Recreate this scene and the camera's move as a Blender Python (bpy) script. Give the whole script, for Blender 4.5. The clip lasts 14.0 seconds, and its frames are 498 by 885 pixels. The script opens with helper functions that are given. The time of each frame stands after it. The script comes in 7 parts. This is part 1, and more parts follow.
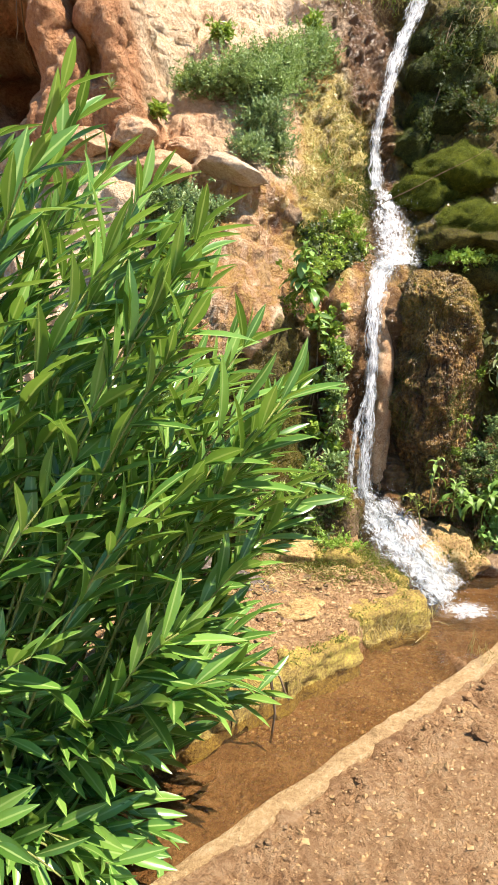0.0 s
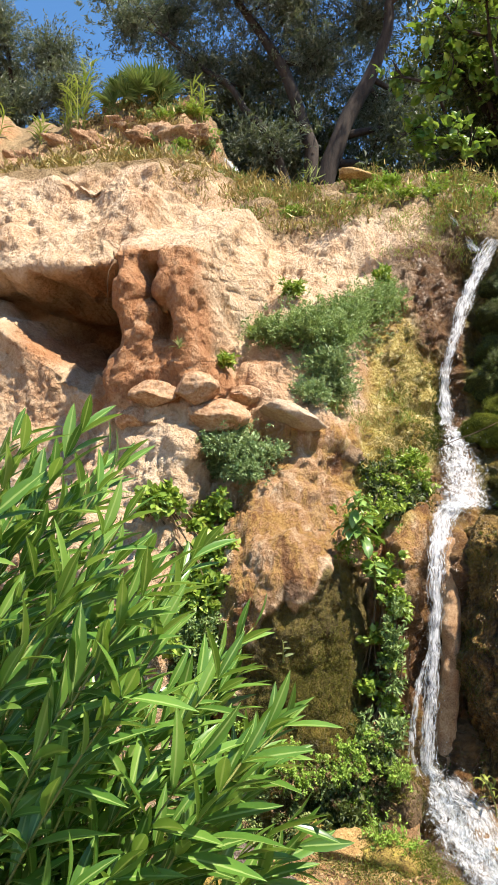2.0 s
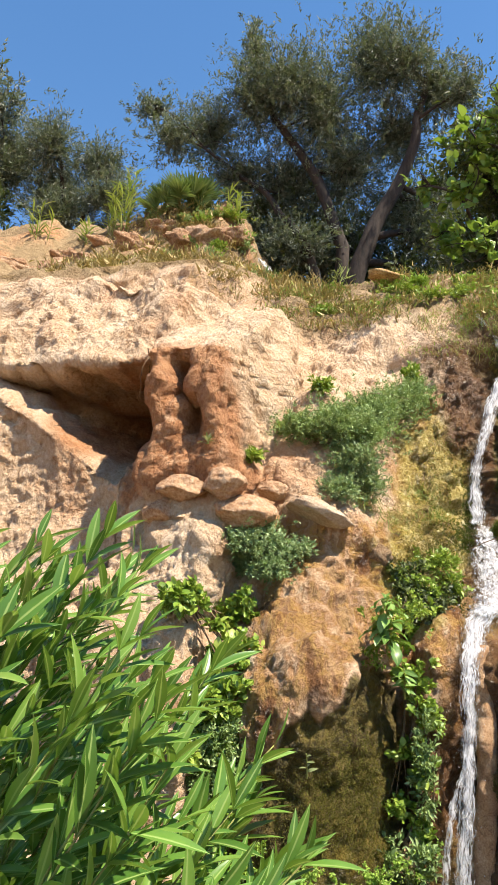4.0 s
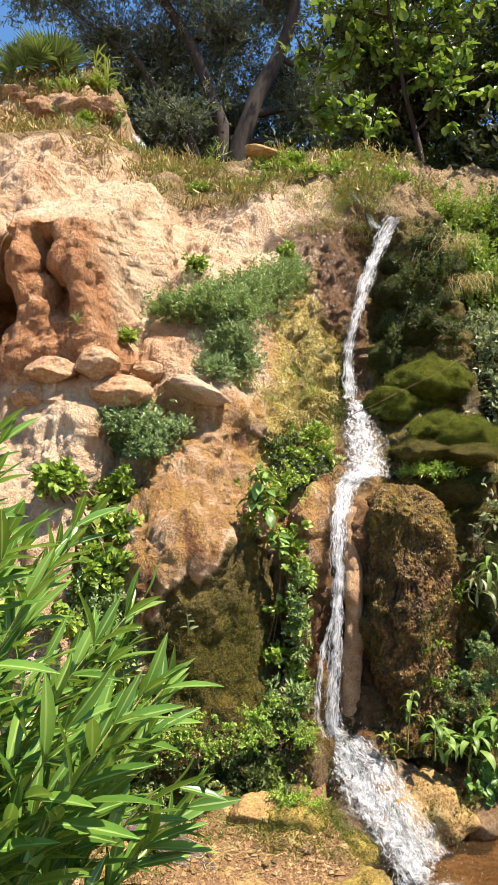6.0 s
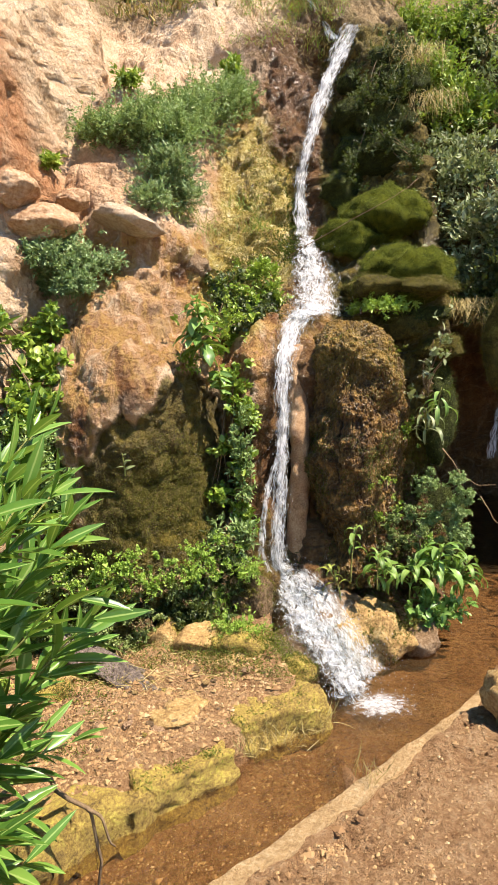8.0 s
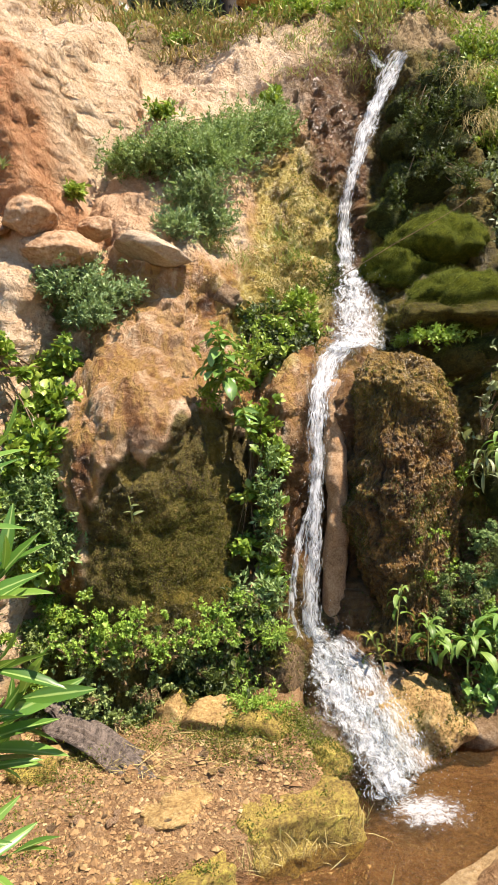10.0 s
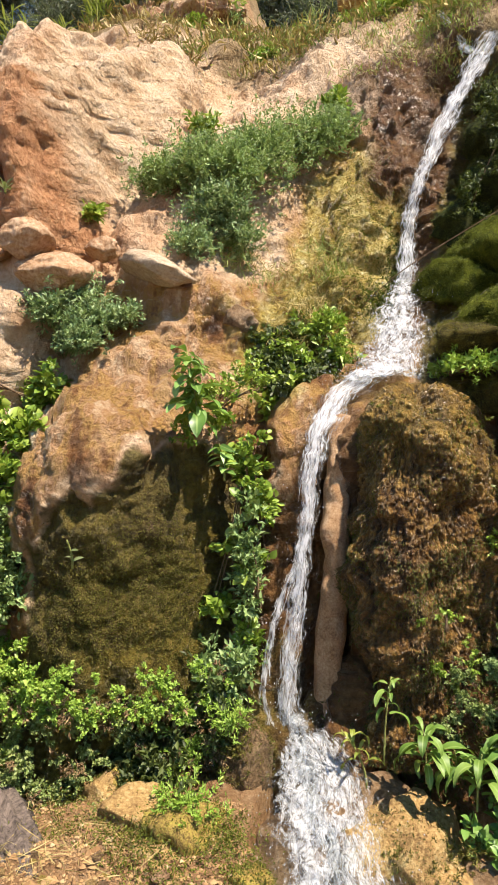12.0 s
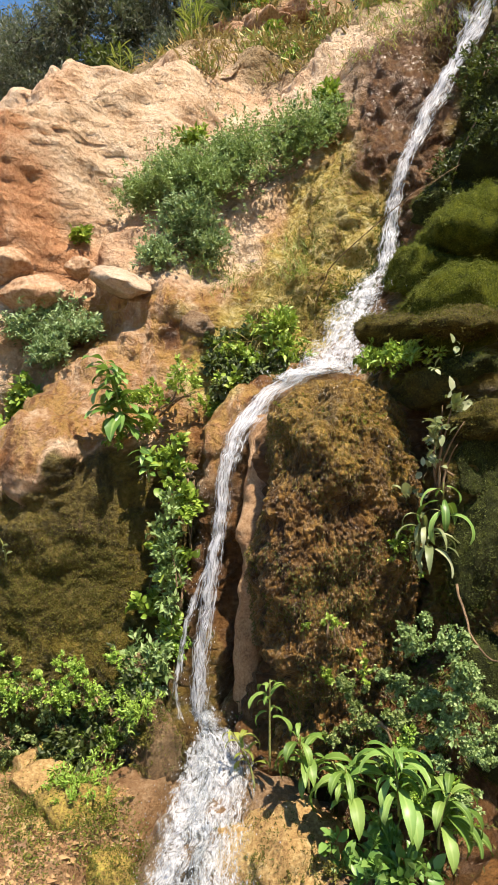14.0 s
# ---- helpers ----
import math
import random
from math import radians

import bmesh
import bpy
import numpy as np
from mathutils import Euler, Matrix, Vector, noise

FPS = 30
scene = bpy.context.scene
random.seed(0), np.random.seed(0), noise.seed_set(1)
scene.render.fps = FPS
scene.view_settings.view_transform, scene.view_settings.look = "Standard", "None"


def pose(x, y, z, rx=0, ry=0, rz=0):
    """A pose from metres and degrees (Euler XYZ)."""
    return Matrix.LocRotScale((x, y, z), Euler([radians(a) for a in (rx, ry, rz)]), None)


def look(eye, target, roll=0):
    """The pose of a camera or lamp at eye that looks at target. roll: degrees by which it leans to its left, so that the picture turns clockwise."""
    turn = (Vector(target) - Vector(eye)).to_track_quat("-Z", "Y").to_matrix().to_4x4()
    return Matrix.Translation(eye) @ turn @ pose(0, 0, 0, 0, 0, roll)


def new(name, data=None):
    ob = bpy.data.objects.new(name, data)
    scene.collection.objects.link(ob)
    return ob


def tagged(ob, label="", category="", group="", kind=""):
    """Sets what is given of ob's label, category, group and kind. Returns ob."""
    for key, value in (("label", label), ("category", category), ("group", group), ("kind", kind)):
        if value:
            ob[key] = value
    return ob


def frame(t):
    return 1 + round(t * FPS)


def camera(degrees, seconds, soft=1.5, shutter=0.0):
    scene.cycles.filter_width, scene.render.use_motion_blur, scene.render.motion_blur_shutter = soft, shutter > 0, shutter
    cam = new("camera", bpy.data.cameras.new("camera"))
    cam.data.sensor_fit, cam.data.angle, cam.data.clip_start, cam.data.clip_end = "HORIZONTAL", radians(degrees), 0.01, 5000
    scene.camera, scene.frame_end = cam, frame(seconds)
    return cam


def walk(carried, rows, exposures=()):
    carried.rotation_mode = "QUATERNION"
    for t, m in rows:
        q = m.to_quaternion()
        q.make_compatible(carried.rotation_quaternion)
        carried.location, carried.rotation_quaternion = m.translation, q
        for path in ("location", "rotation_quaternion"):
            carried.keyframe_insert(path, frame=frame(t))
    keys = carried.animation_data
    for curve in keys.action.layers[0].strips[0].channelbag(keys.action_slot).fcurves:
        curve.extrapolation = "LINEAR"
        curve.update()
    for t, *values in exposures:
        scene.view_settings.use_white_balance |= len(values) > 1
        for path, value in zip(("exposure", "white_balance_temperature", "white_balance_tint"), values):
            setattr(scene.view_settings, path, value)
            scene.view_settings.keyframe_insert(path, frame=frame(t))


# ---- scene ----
cam = camera(41.21, 14.0, soft=0.8)
PATH = [
    (0, pose(-0.426, -0.417, 1.469, 79.40, 0.28, 3.61)),
    (0.5, pose(-0.271, -0.350, 1.645, 84.26, 1.43, 4.59)),
    (0.8, pose(-0.313, -0.335, 1.701, 87.46, -2.83, 3.26)),
    (1, pose(-0.257, -0.338, 1.761, 89.56, -1.54, 6.56)),
    (1.5, pose(-0.148, -0.279, 1.807, 92.46, -1.30, 13.46)),
    (2, pose(-0.119, -0.234, 1.838, 94.78, -1.43, 12.88)),
    (2.5, pose(-0.116, -0.239, 1.879, 97.16, -1.90, 13.86)),
    (2.7, pose(-0.110, -0.252, 1.888, 98.45, -2.13, 15.03)),
    (4.8, pose(-0.097, -0.203, 1.908, 102.22, -3.03, 15.27)),
    (5, pose(-0.081, -0.192, 1.894, 100.68, -2.07, 13.28)),
    (5.5, pose(-0.036, -0.185, 1.847, 98.14, -0.07, 9.42)),
    (6, pose(0.006, -0.199, 1.783, 93.47, 0.45, 6.51)),
    (6.5, pose(0.039, -0.171, 1.704, 88.79, 1.37, 5.01)),
    (7, pose(0.039, -0.094, 1.616, 84.82, 0.37, 2.60)),
    (7.5, pose(0.000, 0.000, 1.550, 82.00, -0.00, -0.00)),
    (8, pose(0.190, -0.003, 1.575, 82.55, 1.76, 4.52)),
    (8.2, pose(0.216, -0.021, 1.596, 84.11, 2.12, 6.72)),
    (10.3, pose(0.419, 0.533, 1.446, 87.70, 1.58, 11.85)),
    (10.5, pose(0.511, 0.598, 1.458, 86.83, 0.95, 14.13)),
    (11, pose(0.691, 0.745, 1.449, 86.70, 1.17, 20.11)),
    (11.5, pose(0.905, 1.028, 1.450, 87.74, -0.75, 22.81)),
    (12, pose(1.085, 1.150, 1.493, 90.26, -0.33, 26.28)),
    (12.5, pose(1.379, 1.263, 1.509, 90.70, -1.95, 33.85)),
    (13, pose(1.581, 1.450, 1.517, 92.07, -1.22, 35.06)),
    (13.5, pose(1.828, 1.674, 1.516, 93.89, 1.54, 38.81)),
    (14, pose(2.031, 1.724, 1.491, 90.41, 0.68, 41.47)),
]
walk(cam, PATH, [(0, 1.47, 6600, 12), (2.5, 1.18, 6600, 12), (5.5, 1.2, 6800, 14), (8, 1.25, 6800, 14), (14, 1.07, 6800, 14)])

# ---- light ----
SUN = Vector((0.44, -0.17, 0.88)).normalized()
world = bpy.data.worlds.new("sky")
scene.world = world
world.use_nodes = True
wn = world.node_tree.nodes
sky = wn.new("ShaderNodeTexSky")
sky.sky_type = "NISHITA"
sky.sun_disc = False
sky.sun_elevation = math.asin(SUN.z)
sky.sun_rotation = math.atan2(SUN.x, SUN.y)
sky.air_density, sky.dust_density, sky.ozone_density = 1.0, 0.0, 2.0
wn["Background"].inputs["Strength"].default_value = 0.105
vivid = wn.new("ShaderNodeHueSaturation")
vivid.inputs["Saturation"].default_value, vivid.inputs["Hue"].default_value = 1.2, 0.497
world.node_tree.links.new(sky.outputs["Color"], vivid.inputs["Color"])
world.node_tree.links.new(vivid.outputs["Color"], wn["Background"].inputs["Color"])
sun = new("sun", bpy.data.lights.new("sun", "SUN"))
sun.data.energy, sun.data.angle, sun.data.color = 5.0, radians(0.53), (1.0, 0.92, 0.78)
sun.matrix_world = look((0, 0, 20), Vector((0, 0, 20)) - SUN)


# ---- materials ----
def shader(name):
    m = bpy.data.materials.new(name)
    m.use_nodes = True
    t = m.node_tree
    return m, t, t.nodes["Principled BSDF"], t.nodes["Material Output"]


def nd(t, kind, ins=None, blend_type="", operation="", attribute_name=""):
    n = t.nodes.new("ShaderNode" + kind)
    for k, v in (ins or {}).items():
        if isinstance(v, bpy.types.NodeSocket):
            t.links.new(v, n.inputs[k])
        else:
            n.inputs[k].default_value = v
    if blend_type:
        n.blend_type = blend_type
    if operation:
        n.operation = operation
    if attribute_name:
        n.attribute_name = attribute_name
    return n


def coords(t, scale=(1, 1, 1)):
    tc = nd(t, "TexCoord")
    return nd(t, "Mapping", {"Vector": tc.outputs["Object"], "Scale": scale}).outputs["Vector"]


def noise_tex(t, vec, scale, detail=6.0, rough=0.6):
    return nd(t, "TexNoise", {"Vector": vec, "Scale": scale, "Detail": detail, "Roughness": rough}).outputs["Fac"]


def ramp(t, fac, stops):
    n = nd(t, "ValToRGB", {"Fac": fac})
    el = n.color_ramp.elements
    while len(el) < len(stops):
        el.new(0.5)
    for e, (p, c) in zip(el, stops):
        e.position, e.color = p, (*c, 1)
    return n.outputs["Color"]


def mix(t, fac, a, b, blend="MIX"):
    n = nd(t, "MixRGB", {"Fac": fac, "Color1": a if isinstance(a, bpy.types.NodeSocket) else (*a, 1),
                         "Color2": b if isinstance(b, bpy.types.NodeSocket) else (*b, 1)}, blend_type=blend)
    return n.outputs["Color"]


def calc(t, op, a, b=0.0):
    n = nd(t, "Math", operation=op)
    for i, v in enumerate((a, b)):
        if isinstance(v, bpy.types.NodeSocket):
            t.links.new(v, n.inputs[i])
        else:
            n.inputs[i].default_value = v
    return n.outputs["Value"]


def bumped(t, bsdf, height, strength, dist):
    n = nd(t, "Bump", {"Height": height, "Strength": strength, "Distance": dist})
    t.links.new(n.outputs["Normal"], bsdf.inputs["Normal"])


def earth_material(name, dark, mid, pale, scale=1.0, rough=0.9, relief=0.02, grit=60.0, spec=0.25):
    m, t, b, out = shader(name)
    v = coords(t)
    big, small = noise_tex(t, v, 2.2 * scale, 5), noise_tex(t, v, 17 * scale, 8, 0.7)
    f = calc(t, "ADD", calc(t, "MULTIPLY", big, 0.40), calc(t, "MULTIPLY", small, 0.62))
    t.links.new(ramp(t, f, [(0.37, dark), (0.51, mid), (0.66, pale)]), b.inputs["Base Color"])
    b.inputs["Roughness"].default_value = rough
    b.inputs["Specular IOR Level"].default_value = spec
    vor = nd(t, "TexVoronoi", {"Vector": v, "Scale": grit * scale}).outputs["Distance"]
    h = calc(t, "ADD", calc(t, "MULTIPLY", small, 1.2), calc(t, "ADD", calc(t, "MULTIPLY", vor, 0.10), calc(t, "MULTIPLY", noise_tex(t, v, 60 * scale, 6, 0.7), 0.6)))
    bumped(t, b, h, 0.9, relief)
    return m


def leaf_material(name, dark, mid, pale, gloss=0.4, lucent=0.3, vein=0.0):
    m, t, b, out = shader(name)
    isl = nd(t, "NewGeometry").outputs["Random Per Island"]
    obj = nd(t, "ObjectInfo").outputs["Random"]
    v = coords(t)
    big = noise_tex(t, v, 3.0, 3)
    f = calc(t, "ADD", calc(t, "MULTIPLY", calc(t, "FRACT", calc(t, "ADD", isl, obj)), 0.65), calc(t, "MULTIPLY", big, 0.4))
    col = ramp(t, f, [(0.12, dark), (0.5, mid), (0.92, pale)])
    if vein:
        rib = nd(t, "Attribute", attribute_name="rib").outputs["Fac"]
        col = mix(t, calc(t, "MULTIPLY", nd(t, "MapRange", {"Value": rib, "From Min": 0.80, "From Max": 0.93}).outputs[0], vein), col, (0.34, 0.46, 0.14))
    t.links.new(col, b.inputs["Base Color"])
    b.inputs["Roughness"].default_value = gloss
    b.inputs["Specular IOR Level"].default_value = 0.45
    tr = nd(t, "BsdfTranslucent", {"Color": mix(t, 0.35, col, (0.30, 0.42, 0.03))})
    ms = nd(t, "MixShader", {0: lucent, 1: b.outputs[0], 2: tr.outputs[0]})
    t.links.new(ms.outputs[0], out.inputs["Surface"])
    return m


def bark_material(name, dark, pale, scale=12):
    m, t, b, out = shader(name)
    v = coords(t, (1, 1, 0.25))
    n = noise_tex(t, v, scale, 8, 0.7)
    t.links.new(ramp(t, n, [(0.35, dark), (0.68, pale)]), b.inputs["Base Color"])
    b.inputs["Roughness"].default_value = 0.9
    bumped(t, b, n, 0.9, 0.02)
    return m


def cliff_material():
    m, t, b, out = shader("clay_and_wet_rock")
    v = coords(t, (1, 0.85, 0.85))
    big, mid, fine = noise_tex(t, v, 1.4, 5), noise_tex(t, v, 8, 8, 0.65), noise_tex(t, v, 45, 8, 0.7)
    f = calc(t, "ADD", calc(t, "ADD", calc(t, "MULTIPLY", big, 0.24), calc(t, "MULTIPLY", mid, 0.36)), calc(t, "MULTIPLY", fine, 0.40))
    clay = ramp(t, f, [(0.36, (0.31, 0.155, 0.074)), (0.43, (0.50, 0.32, 0.18)), (0.51, (0.615, 0.44, 0.285)), (0.63, (0.725, 0.585, 0.43))])
    orange = ramp(t, f, [(0.36, (0.22, 0.082, 0.030)), (0.48, (0.42, 0.195, 0.085)), (0.62, (0.57, 0.335, 0.175))])
    rust = nd(t, "MapRange", {"Value": noise_tex(t, v, 2.6, 7, 0.65), "From Min": 0.52, "From Max": 0.68, "To Max": 0.5}).outputs[0]
    clay = mix(t, rust, clay, orange)
    streak = noise_tex(t, coords(t, (1, 1, 0.28)), 6.5, 6, 0.6)
    g = calc(t, "ADD", calc(t, "MULTIPLY", streak, 0.6), calc(t, "MULTIPLY", calc(t, "ADD", mid, fine), 0.2))
    # the palest tufa stops paint in the glossy highlights of the wet rock
    tufa = ramp(t, g, [(0.36, (0.08, 0.032, 0.011)), (0.44, (0.23, 0.108, 0.040)), (0.49, (0.41, 0.240, 0.075)), (0.53, (0.37, 0.195, 0.090)), (0.58, (0.54, 0.37, 0.22)), (0.65, (0.68, 0.55, 0.39))])
    ochre = ramp(t, calc(t, "ADD", calc(t, "MULTIPLY", g, 0.5), calc(t, "MULTIPLY", calc(t, "ADD", mid, fine), 0.25)),
                 [(0.38, (0.045, 0.026, 0.008)), (0.44, (0.20, 0.125, 0.030)), (0.50, (0.36, 0.265, 0.060)), (0.56, (0.50, 0.40, 0.15)), (0.64, (0.68, 0.60, 0.40))])
    wet = ramp(t, calc(t, "ADD", calc(t, "MULTIPLY", mid, 0.5), calc(t, "MULTIPLY", fine, 0.5)),
               [(0.32, (0.035, 0.016, 0.006)), (0.5, (0.13, 0.062, 0.022)), (0.68, (0.27, 0.16, 0.07))])
    moss = ramp(t, calc(t, "ADD", calc(t, "MULTIPLY", mid, 0.5), calc(t, "MULTIPLY", fine, 0.5)),
                [(0.36, (0.026, 0.017, 0.005)), (0.47, (0.085, 0.062, 0.012)), (0.56, (0.15, 0.112, 0.022)), (0.68, (0.27, 0.18, 0.06))])
    turf = ramp(t, f, [(0.36, (0.11, 0.065, 0.030)), (0.48, (0.26, 0.175, 0.085)), (0.62, (0.40, 0.29, 0.16))])
    at = {k: nd(t, "Attribute", attribute_name=k).outputs["Fac"] for k in ("orange", "tufa", "ochre", "wet", "moss", "turf")}

    def edge(k):
        return calc(t, "MULTIPLY", calc(t, "SUBTRACT", calc(t, "ADD", at[k], calc(t, "MULTIPLY", mid, 0.9)), 0.75), 2.5)
    col = clay
    for k, c in (("turf", turf), ("orange", orange), ("tufa", tufa), ("ochre", ochre), ("wet", wet), ("moss", moss)):
        n = nd(t, "Clamp", {"Value": edge(k)})
        col = mix(t, n.outputs[0], col, c)
    t.links.new(col, b.inputs["Base Color"])
    wetness = nd(t, "Clamp", {"Value": calc(t, "MAXIMUM", edge("wet"), calc(t, "MULTIPLY", calc(t, "MAXIMUM", edge("tufa"), edge("ochre")), 0.85))}).outputs[0]
    r = nd(t, "MapRange", {"Value": wetness, "To Min": 0.92, "To Max": 0.30})
    t.links.new(r.outputs[0], b.inputs["Roughness"])
    b.inputs["Specular IOR Level"].default_value = 0.4
    pits = nd(t, "TexVoronoi", {"Vector": v, "Scale": 34.0}).outputs["Distance"]
    pocks = nd(t, "TexVoronoi", {"Vector": v, "Scale": 15.0}).outputs["Distance"]
    pocks = calc(t, "MULTIPLY", nd(t, "MapRange", {"Value": pocks, "From Min": 0.10, "From Max": 0.42}).outputs[0], calc(t, "MULTIPLY", rust, 1.6))
    h = calc(t, "ADD", calc(t, "ADD", calc(t, "MULTIPLY", mid, 1.3), calc(t, "MULTIPLY", fine, 1.5)), calc(t, "ADD", calc(t, "MULTIPLY", pits, 0.45), pocks))
    bumped(t, b, h, 0.9, 0.035)
    return m


def water_material(name, tint, rough=0.03, ripple=18.0, strength=0.35):
    m, t, b, out = shader(name)
    v = coords(t)
    n = noise_tex(t, v, ripple, 3)
    bp = nd(t, "Bump", {"Height": n, "Strength": strength, "Distance": 0.02})
    clear = nd(t, "BsdfTransparent", {"Color": (*tint, 1)})
    silt = nd(t, "BsdfDiffuse", {"Color": ramp(t, noise_tex(t, v, 3.0, 4), [(0.35, (0.20, 0.125, 0.055)), (0.65, (0.34, 0.225, 0.11))])})
    tr = nd(t, "MixShader", {0: 0.08, 1: clear.outputs[0], 2: silt.outputs[0]})
    gl = nd(t, "BsdfGlossy", {"Roughness": rough, "Normal": bp.outputs[0]})
    fr = nd(t, "Fresnel", {"IOR": 1.33, "Normal": bp.outputs[0]})
    ms = nd(t, "MixShader", {0: fr.outputs[0], 1: tr.outputs[0], 2: gl.outputs[0]})
    t.links.new(ms.outputs[0], out.inputs["Surface"])
    return m


def foam_material(name, low, high, across, along, most=1.0, fade=0.45):
    """White broken water: strands along the flow, opaque where the noise is high and clear towards the rims."""
    m, t, b, out = shader(name)
    run, off, core = (nd(t, "Attribute", attribute_name=k).outputs["Fac"] for k in ("run", "off", "core"))
    v = nd(t, "CombineXYZ", {"X": calc(t, "MULTIPLY", off, across), "Y": calc(t, "MULTIPLY", run, along), "Z": 0.0}).outputs[0]
    warp = noise_tex(t, v, 0.35, 2)
    v2 = nd(t, "CombineXYZ", {"X": calc(t, "ADD", calc(t, "MULTIPLY", off, across), calc(t, "MULTIPLY", warp, 2.5)), "Y": calc(t, "MULTIPLY", run, along), "Z": warp}).outputs[0]
    n, fine = noise_tex(t, v2, 1.0, 4, 0.6), noise_tex(t, v2, 3.3, 3, 0.6)
    f = calc(t, "ADD", calc(t, "ADD", calc(t, "MULTIPLY", n, 0.65), calc(t, "MULTIPLY", fine, 0.35)), calc(t, "MULTIPLY", calc(t, "SUBTRACT", core, 0.6), fade))
    b.inputs["Base Color"].default_value = (0.80, 0.81, 0.84, 1)
    b.inputs["Roughness"].default_value = 0.5
    bumped(t, b, calc(t, "ADD", n, fine), 0.35, 0.01)
    trl = nd(t, "BsdfTranslucent", {"Color": (0.80, 0.81, 0.84, 1)})
    a = nd(t, "MixShader", {0: 0.5, 1: b.outputs[0], 2: trl.outputs[0]})
    tr = nd(t, "BsdfTransparent", {"Color": (0.95, 0.96, 0.96, 1)})
    r = nd(t, "MapRange", {"Value": f, "From Min": low, "From Max": high, "To Min": 1.0, "To Max": 1.0 - most})
    ms = nd(t, "MixShader", {0: r.outputs[0], 1: a.outputs[0], 2: tr.outputs[0]})
    t.links.new(ms.outputs[0], out.inputs["Surface"])
    return m


def drop_material():
    m, t, b, out = shader("water_drop")
    n = noise_tex(t, coords(t), 40, 2)
    t.links.new(ramp(t, n, [(0.3, (0.40, 0.41, 0.44)), (0.7, (0.66, 0.67, 0.70))]), b.inputs["Base Color"])
    b.inputs["Roughness"].default_value = 0.1
    return m


CLIFF = cliff_material()
SOIL = earth_material("gravelly_soil", (0.20, 0.095, 0.038), (0.37, 0.21, 0.10), (0.51, 0.335, 0.185), 2.2, 0.9, 0.055, 55)
t = SOIL.node_tree
b = t.nodes["Principled BSDF"]
dry_colour = b.inputs["Base Color"].links[0].from_socket
soaked = nd(t, "Attribute", attribute_name="soaked").outputs["Fac"]
t.links.new(mix(t, soaked, dry_colour, mix(t, 0.85, dry_colour, (0.78, 0.68, 0.57), "MULTIPLY")), b.inputs["Base Color"])
STONE_PALE = earth_material("pale_boulder", (0.22, 0.105, 0.048), (0.41, 0.245, 0.135), (0.56, 0.405, 0.27), 3.0, 0.85, 0.012)
STONE_GREY = earth_material("grey_slab", (0.26, 0.17, 0.10), (0.42, 0.31, 0.21), (0.52, 0.42, 0.31), 4.0, 0.8, 0.01)
STONE_YELLOW = earth_material("ochre_rock", (0.18, 0.09, 0.03), (0.42, 0.26, 0.095), (0.60, 0.45, 0.21), 4.0, 0.7, 0.015, 60, 0.4)
STONE_LICHEN = earth_material("mossy_ochre_block", (0.10, 0.055, 0.016), (0.34, 0.23, 0.055), (0.56, 0.46, 0.085), 5.0, 0.7, 0.015, 60, 0.4)
STONE_RIB = earth_material("wet_flowstone", (0.19, 0.090, 0.036), (0.43, 0.245, 0.12), (0.60, 0.42, 0.26), 6.0, 0.35, 0.012, 60, 0.5)
STONE_WET = earth_material("wet_shore_rock", (0.10, 0.052, 0.022), (0.25, 0.15, 0.075), (0.42, 0.30, 0.19), 5.0, 0.4, 0.02, 60, 0.5)
STONE_DARK = earth_material("dark_wet_rock", (0.05, 0.028, 0.012), (0.15, 0.09, 0.04), (0.28, 0.19, 0.10), 4.0, 0.5, 0.015, 60, 0.4)
CONCRETE = earth_material("earth_stained_kerb", (0.24, 0.145, 0.065), (0.40, 0.26, 0.125), (0.53, 0.39, 0.225), 3.0, 0.85, 0.02)
MOSS = earth_material("velvet_moss", (0.022, 0.028, 0.004), (0.078, 0.092, 0.009), (0.185, 0.195, 0.018), 9.0, 0.95, 0.02, 90, 0.1)
MOSS_LEDGE = earth_material("olive_brown_moss", (0.016, 0.012, 0.004), (0.085, 0.068, 0.013), (0.20, 0.16, 0.030), 9.0, 0.85, 0.025, 80, 0.2)
MOSS_DARK = earth_material("dark_wet_moss", (0.012, 0.015, 0.005), (0.042, 0.050, 0.010), (0.10, 0.115, 0.018), 9.0, 0.8, 0.025, 80, 0.2)
OLEANDER = leaf_material("lance_leaf", (0.04, 0.105, 0.016), (0.098, 0.215, 0.034), (0.205, 0.345, 0.065), 0.28, 0.30, 0.8)
OLE_STEM = bark_material("yellow_green_stem", (0.16, 0.15, 0.04), (0.34, 0.38, 0.10), 40)
LEAF_BUSH = leaf_material("grey_green_herb", (0.09, 0.15, 0.042), (0.21, 0.31, 0.10), (0.38, 0.48, 0.20), 0.5, 0.28)
LEAF_BLUE = leaf_material("blue_green_herb", (0.1, 0.17, 0.065), (0.22, 0.32, 0.13), (0.4, 0.48, 0.24), 0.5, 0.25)
LEAF_FERN = leaf_material("bright_fern", (0.12, 0.22, 0.025), (0.25, 0.40, 0.05), (0.40, 0.53, 0.11), 0.5, 0.33)
LEAF_IVY = leaf_material("bramble_leaf", (0.07, 0.13, 0.015), (0.20, 0.31, 0.034), (0.40, 0.48, 0.09), 0.42, 0.28)
LEAF_BROAD = leaf_material("broad_leaf", (0.07, 0.15, 0.026), (0.13, 0.25, 0.050), (0.26, 0.40, 0.11), 0.40, 0.25, 0.5)
LEAF_STRAP = leaf_material("strap_leaf", (0.06, 0.12, 0.02), (0.12, 0.215, 0.035), (0.25, 0.36, 0.085), 0.5, 0.3, 0.5)
